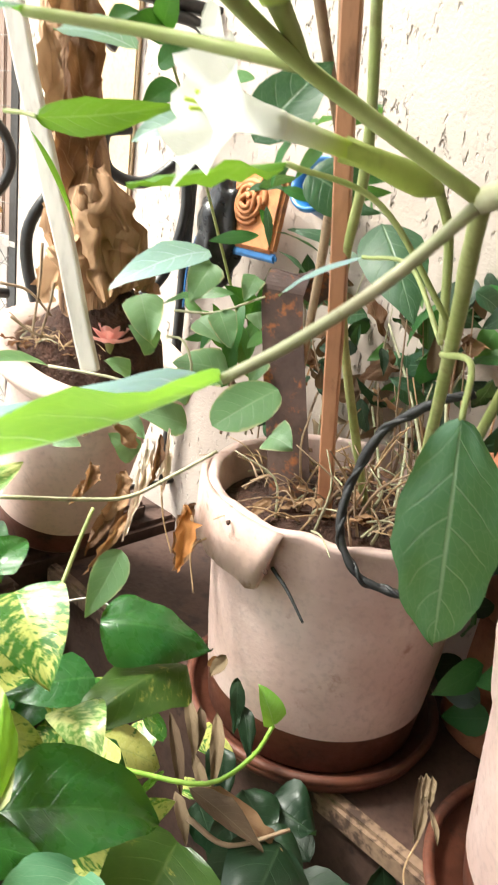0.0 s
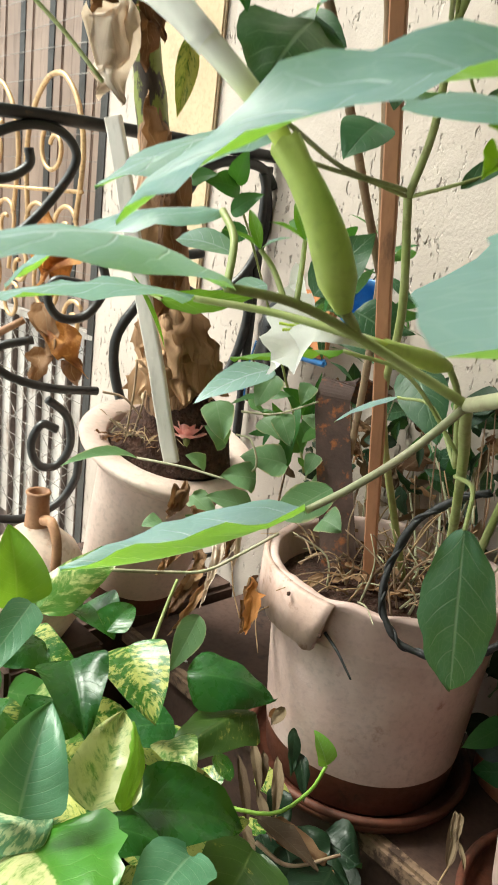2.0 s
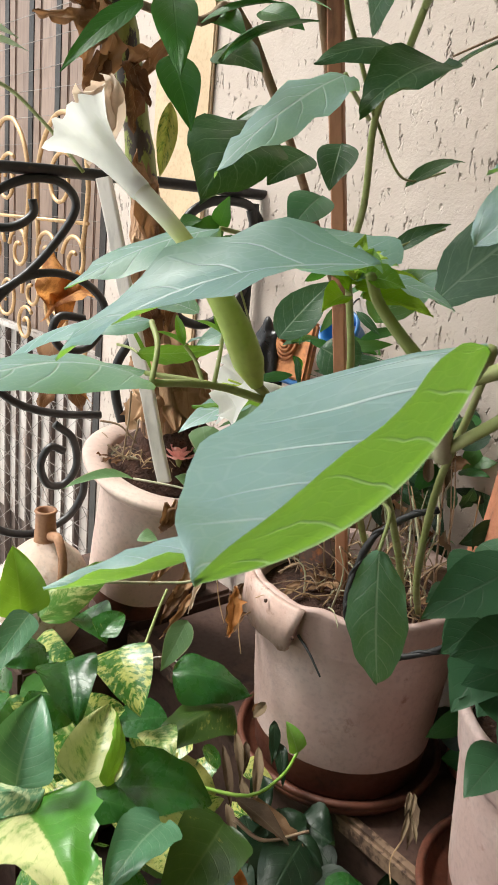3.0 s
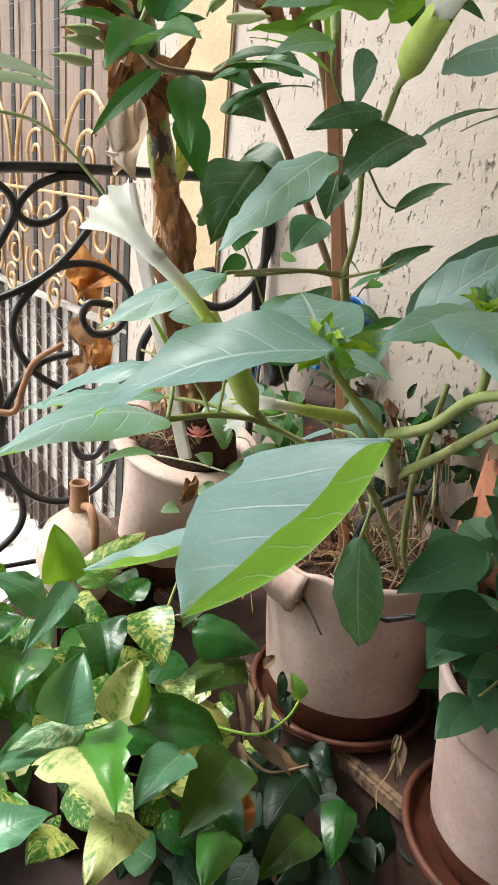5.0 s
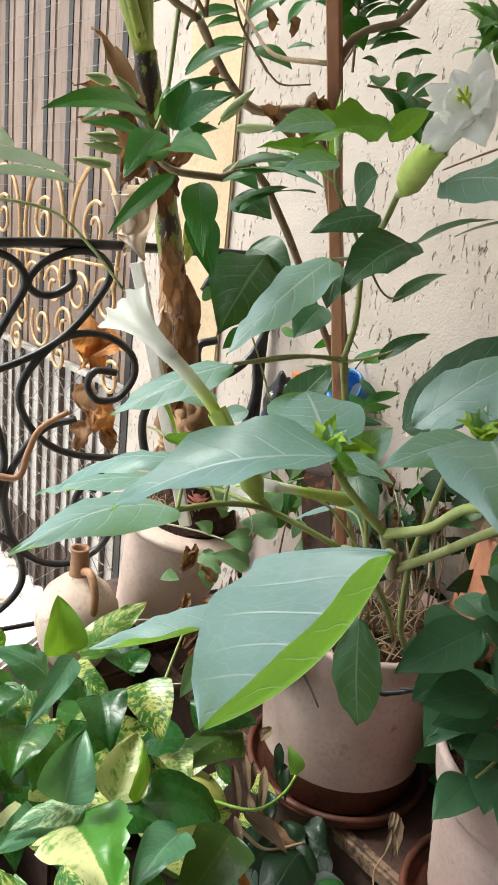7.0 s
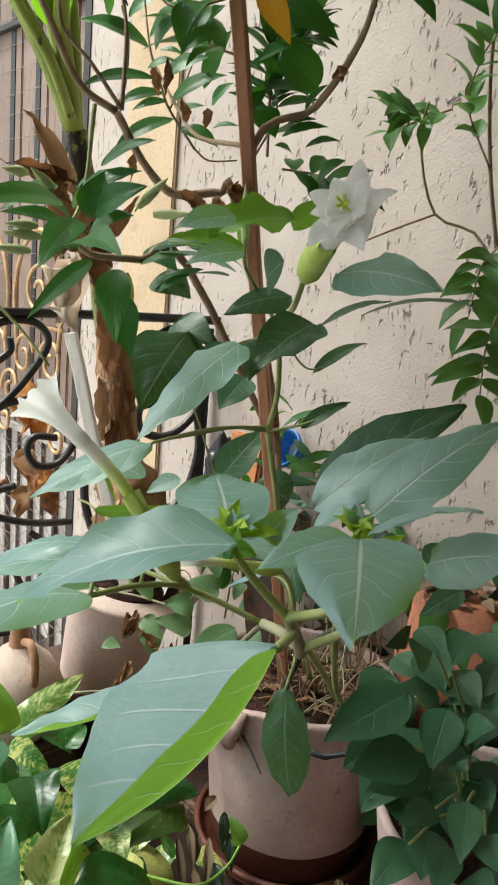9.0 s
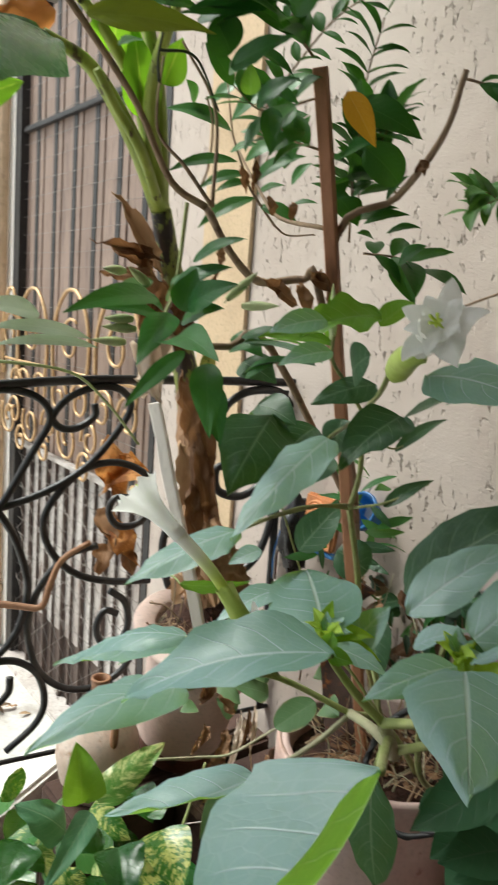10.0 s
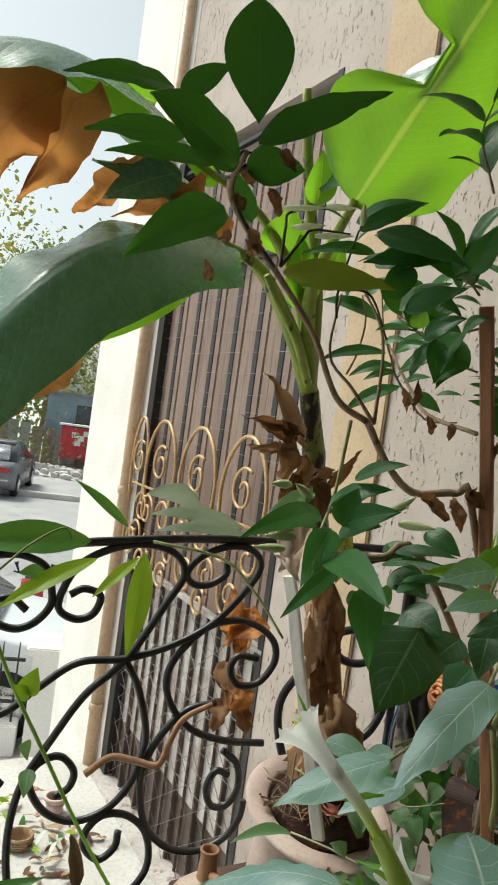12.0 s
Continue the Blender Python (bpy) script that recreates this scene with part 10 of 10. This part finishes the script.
scooter(Matrix.Translation((-6.85, 6.60, STREET)) @ Matrix.Rotation(radians(-44), 4, "Z") @ Matrix.Scale(0.72, 4))

# compound wall with its post and spiked fence
wall_c = tagged(part("wall_compound", join(box((-0.19, -0.18, 0.0), (0.19, 0.18, 0.90), 0.01), box((-0.24, -0.23, 0.90), (0.24, 0.23, 0.97), 0.012)), "column"), "cream cement gate post with a flat cap", "post", kind="structure")
wall_c.matrix_world = Matrix.Translation((-4.02, 4.28, STREET)) @ Matrix.Rotation(radians(42), 4, "Z")
fence = thing("fence", "low black spiked iron fence of the compound", "fence")
fence.matrix_world = Matrix.Translation((-4.2, 4.1, STREET)) @ Matrix.Rotation(radians(222), 4, "Z")
part("wall_base", box((0.0, -0.10, 0.0), (5.0, 0.10, 0.26), 0.01), "column", fence, "low cement wall")
for z in (0.42, 0.78):
    part("rail", box((0.0, -0.012, z), (5.0, 0.012, z + 0.025)), "iron", fence)
for i in range(38):
    x = 0.06 + 0.13 * i
    part("picket", tube([(x, 0, 0.26), (x, 0, 0.82), (x, 0, 0.94)], 0.011, 0.004, 6, 4), "iron", fence)
entry = part("floor_entry", box((0.9, 0.0, -1.3), (2.62, 1.5, -0.10), 0.01), "paving")
entry.matrix_world = WALL_FRAME
tagged(entry, "pale cement landing in front of the gate", "landing", kind="structure")

# things lying about on the landing
def basket(at, r):
    bk = thing("basket", "small round brown woven basket on the landing", "basket", at=at)
    part("bowl", lathe([(0.01, 0.0), (r * 0.75, 0.0), (r, r * 0.5), (r * 0.98, r), (r * 0.90, r), (r * 0.9, r * 0.5), (r * 0.6, r * 0.1), (0.01, r * 0.1)], 28, wobble=0.02), "straw", bk)
    for i in range(5):
        z = r * (0.15 + 0.18 * i)
        q = r * (0.80 + 0.22 * min(1.0, 2 * z / r))
        part("hoop", tube([(q * math.cos(a * 0.5236), q * math.sin(a * 0.5236), z) for a in range(13)], r * 0.045, r * 0.045, 6, 36), "twig", bk)
    return bk


basket((-1.772, 1.850, -0.10), 0.055)
flower_pot("flower_pot", -1.856, 2.125, -0.10, 0.045, 0.035, 0.08, "pot_white", "small pale clay pot standing on the landing", band=0.02, bare=0.012, lip=0.006, soil=0.012)
ground_litter = thing("ground_litter", "dry leaves and straw strewn over the cement landing", "dry leaves", kind="stuff")
scatter(ground_litter, 70, (-2.15, 1.55, -0.095), (-1.45, 2.15, -0.07), 0.075, 0.024, ("dry", "dry_dark", "straw", "trunk_flake"), "lance", 91, (0, 0, 1), 0.5, "dry_leaf")
scatter(ground_litter, 26, (-2.15, 1.60, -0.09), (-1.55, 2.10, -0.02), 0.09, 0.022, ("vine_lime", "creeper", "pale_leaf"), "lance", 92, (0, 0, 1), 0.9)

# red box, sheds and hoardings across the street
kiosk = thing("red_cabinet", "red metal cabinet with a white roof sheet across the street", "cabinet")
part("body", box((-0.85, -0.4, 0.15), (0.85, 0.4, 1.75), 0.02), "red_paint", kiosk)
part("roof_sheet", box((-1.0, -0.55, 1.78), (1.0, 0.5, 1.86), 0.01), "sign_white", kiosk)
for x, z in ((-0.2, 1.35), (0.35, 1.45), (-0.05, 0.95), (0.1, 1.2)):
    part("notice", box((x - 0.16, -0.415, z - 0.14), (x + 0.14, -0.402, z + 0.13)), "sign_white", kiosk, "pale pasted notice")
for x in (-0.8, 0.8):
    part("leg", box((x - 0.04, -0.3, -0.45), (x + 0.04, 0.3, 0.15)), "sheet", kiosk)
kiosk.matrix_world = by_road(0.85, 16.0, 0.36, 4) @ Matrix.Scale(0.8, 4)
for along, across, w, h, dd, mat, name, label in ((1.0, 17.6, 3.2, 3.0, 1.2, "blue_grey", "shed", "blue-grey sheet shed behind the cabinet"), (-4.6, 18.4, 5.0, 2.5, 1.0, "sheet", "shed", "grey sheet shed with a flat roof"), (6.5, 18.2, 4.0, 2.2, 1.0, "fence_wood", "shed", "brown weathered wooden shed with a sheet roof")):
    sh = thing(name, label, "shed", "sheds across the street")
    part("wall", box((-w / 2, 0, 0), (w / 2, dd, h), 0.02), mat, sh)
    part("roof", box((-w / 2 - 0.2, -0.35, h), (w / 2 + 0.2, dd + 0.2, h + 0.09), 0.01), "sheet", sh)
    for i in range(3):
        part("panel", box((-w / 2 + 0.15 + i * w / 3, -0.04, 0.5), (-w / 2 + (i + 0.85) * w / 3, -0.005, h - 0.4), 0.01), "glass" if i % 2 else mat, sh)
    sh.matrix_world = by_road(along, across)
far_fence = thing("board_fence", "weathered board fence behind the far kerb", "fence")
rng = random.Random(8)
for i in range(60):
    x = -14 + 0.48 * i
    part("board", box((x, -0.02, 0.0), (x + 0.42, 0.02, 1.5 + 0.25 * rng.random()), 0.005), rng.choice(("fence_wood", "sheet", "fence_wood")), far_fence)
far_fence.matrix_world = by_road(0, 17.0)
rubble = [box((-0.15, -0.12, 0), (0.15, 0.12, 0.16), 0.03, by_road(rng.uniform(-6.0, 3.5), rng.uniform(12.2, 15.2), rng.uniform(0, 0.12), rng.uniform(0, 180)) @ Matrix.Rotation(rng.uniform(-0.4, 0.4), 4, "X")) for _ in range(240)]
tagged(part("rubble", join(*rubble), "paving"), "heap of pale broken stones by the kerb", "rubble", kind="stuff")


def clump_mesh(count, lo, hi, size, seed, squash=1.0):
    """Many small leaf blades in uneven clumps."""
    rng = random.Random(seed)
    verts, faces, uvs = [], [], []
    clumps = [([rng.uniform(a, b) for a, b in zip(lo, hi)], rng.uniform(0.35, 1.0)) for _ in range(max(5, count // 60))]
    span = max(b - a for a, b in zip(lo, hi)) * 0.20
    for i in range(count):
        c, q = rng.choice(clumps)
        p = Vector(c) + Vector([rng.gauss(0, span * q * 0.5) for _ in range(3)])
        d = Vector([rng.uniform(-1, 1) for _ in range(3)]).normalized()
        s = d.cross(Vector([rng.uniform(-1, 1) for _ in range(3)])).normalized()
        ln = size * rng.uniform(0.6, 1.3)
        k = len(verts)
        verts += [p, p + d * ln * 0.5 + s * ln * 0.28, p + d * ln, p + d * ln * 0.5 - s * ln * 0.28]
        faces.append((k, k + 1, k + 2, k + 3))
    me = bpy.data.meshes.new("crown")
    me.from_pydata([tuple(v) for v in verts], [], faces)
    layer = me.uv_layers.new(name="UVMap")
    square = ((0.5, 0), (1, 0.5), (0.5, 1), (0, 0.5))
    for i, loop in enumerate(layer.data):
        loop.uv = square[i % 4]
    return me


def tree(x, y, height, seed, spread=2.6, count=2600, size=0.17, low=0.35):
    tr = thing("tree", "street tree with a loose uneven crown of small leaves", "tree", "street trees", (x, y, STREET))
    rng = random.Random(seed)
    top = (rng.uniform(-0.4, 0.4), rng.uniform(-0.4, 0.4), height * 0.8)
    part("trunk", tube([(0, 0, 0), (0.1, 0.05, height * 0.3), top], 0.17, 0.05, 10, 12, wob=0.3, seed=seed), "twig", tr)
    for i in range(6):
        a = rng.uniform(0, 6.28)
        h = height * rng.uniform(0.35, 0.6)
        part("limb", tube([(0.08, 0.05, h), (0.5 * spread * math.cos(a) * 0.6, 0.5 * spread * math.sin(a) * 0.6, h + height * 0.12), (spread * 0.7 * math.cos(a), spread * 0.7 * math.sin(a), h + height * 0.25)], 0.06, 0.015, 6, 8), "twig", tr)
    for mat, n, s in (("tree_leaf", count, seed), ("tree_leaf_yellow", count // 4, seed + 50)):
        me = clump_mesh(n, (-spread, -spread, height * low), (spread, spread, height), size, s)
        me.materials.append(M[mat])
        ob = new("crown", me)
        ob.parent = tr
    return tr


tree(-28.0, 26.0, 10.0, 1, 4.4)
tree(-25.0, 28.5, 9.0, 2, 4.0)
tree(-32.0, 25.5, 11.5, 3, 5.0)
tree(-22.0, 31.5, 9.0, 4, 4.2)
tree(-13.5, 8.2, 7.8, 5, 2.3, 1500, 0.15, 0.62)
tree(-38.0, 37.0, 12.0, 6, 6.5)
tree(-27.0, 39.0, 13.0, 7, 6.5)
thicket = clump_mesh(9000, (-16, 20.0, 0.3), (14, 25.0, 6.2), 0.34, 61)
thicket.materials.append(M["tree_leaf"])
woods = new("thicket", thicket)
woods.matrix_world = ROAD_FRAME
tagged(woods, "dense grey-green trees behind the sheds", "trees", kind="stuff")
shrubs = clump_mesh(1500, (-6, 15.0, 0.1), (3, 15.8, 1.1), 0.16, 21)
shrubs.materials.append(M["tree_leaf"])
hedge = new("hedge", shrubs)
hedge.matrix_world = ROAD_FRAME
tagged(hedge, "straggly green bushes by the far kerb", "bushes", kind="stuff")

# ---- unseen shell added behind and above the camera to cut light; parapet ----
tagged(part("wall_unseen_back", box((-0.6, -1.92, 0.0), (1.3, -1.7, 3.1)), "unseen_shell"), "unseen red-brown back wall added to hold back light", "wall", kind="structure")
tagged(part("wall_unseen_right", box((1.3, -1.92, 0.0), (1.5, 0.62, 3.1)), "unseen_shell"), "unseen red-brown side wall added to hold back light", "wall", kind="structure")
tagged(part("ceiling", join(box((-0.7, -1.92, 2.85), (1.5, 0.62, 3.0)), box((-0.14, 0.62, 2.85), (1.5, 1.48, 3.0))), "unseen_shell"), "unseen red-brown roof slab added to shade the plants", "ceiling", kind="structure")
tagged(part("wall_parapet", box((-0.72, -1.92, -1.3), (-0.6, 1.2, 0.5), 0.01), "column"), "low cream balcony parapet below the railing", "wall", kind="structure")
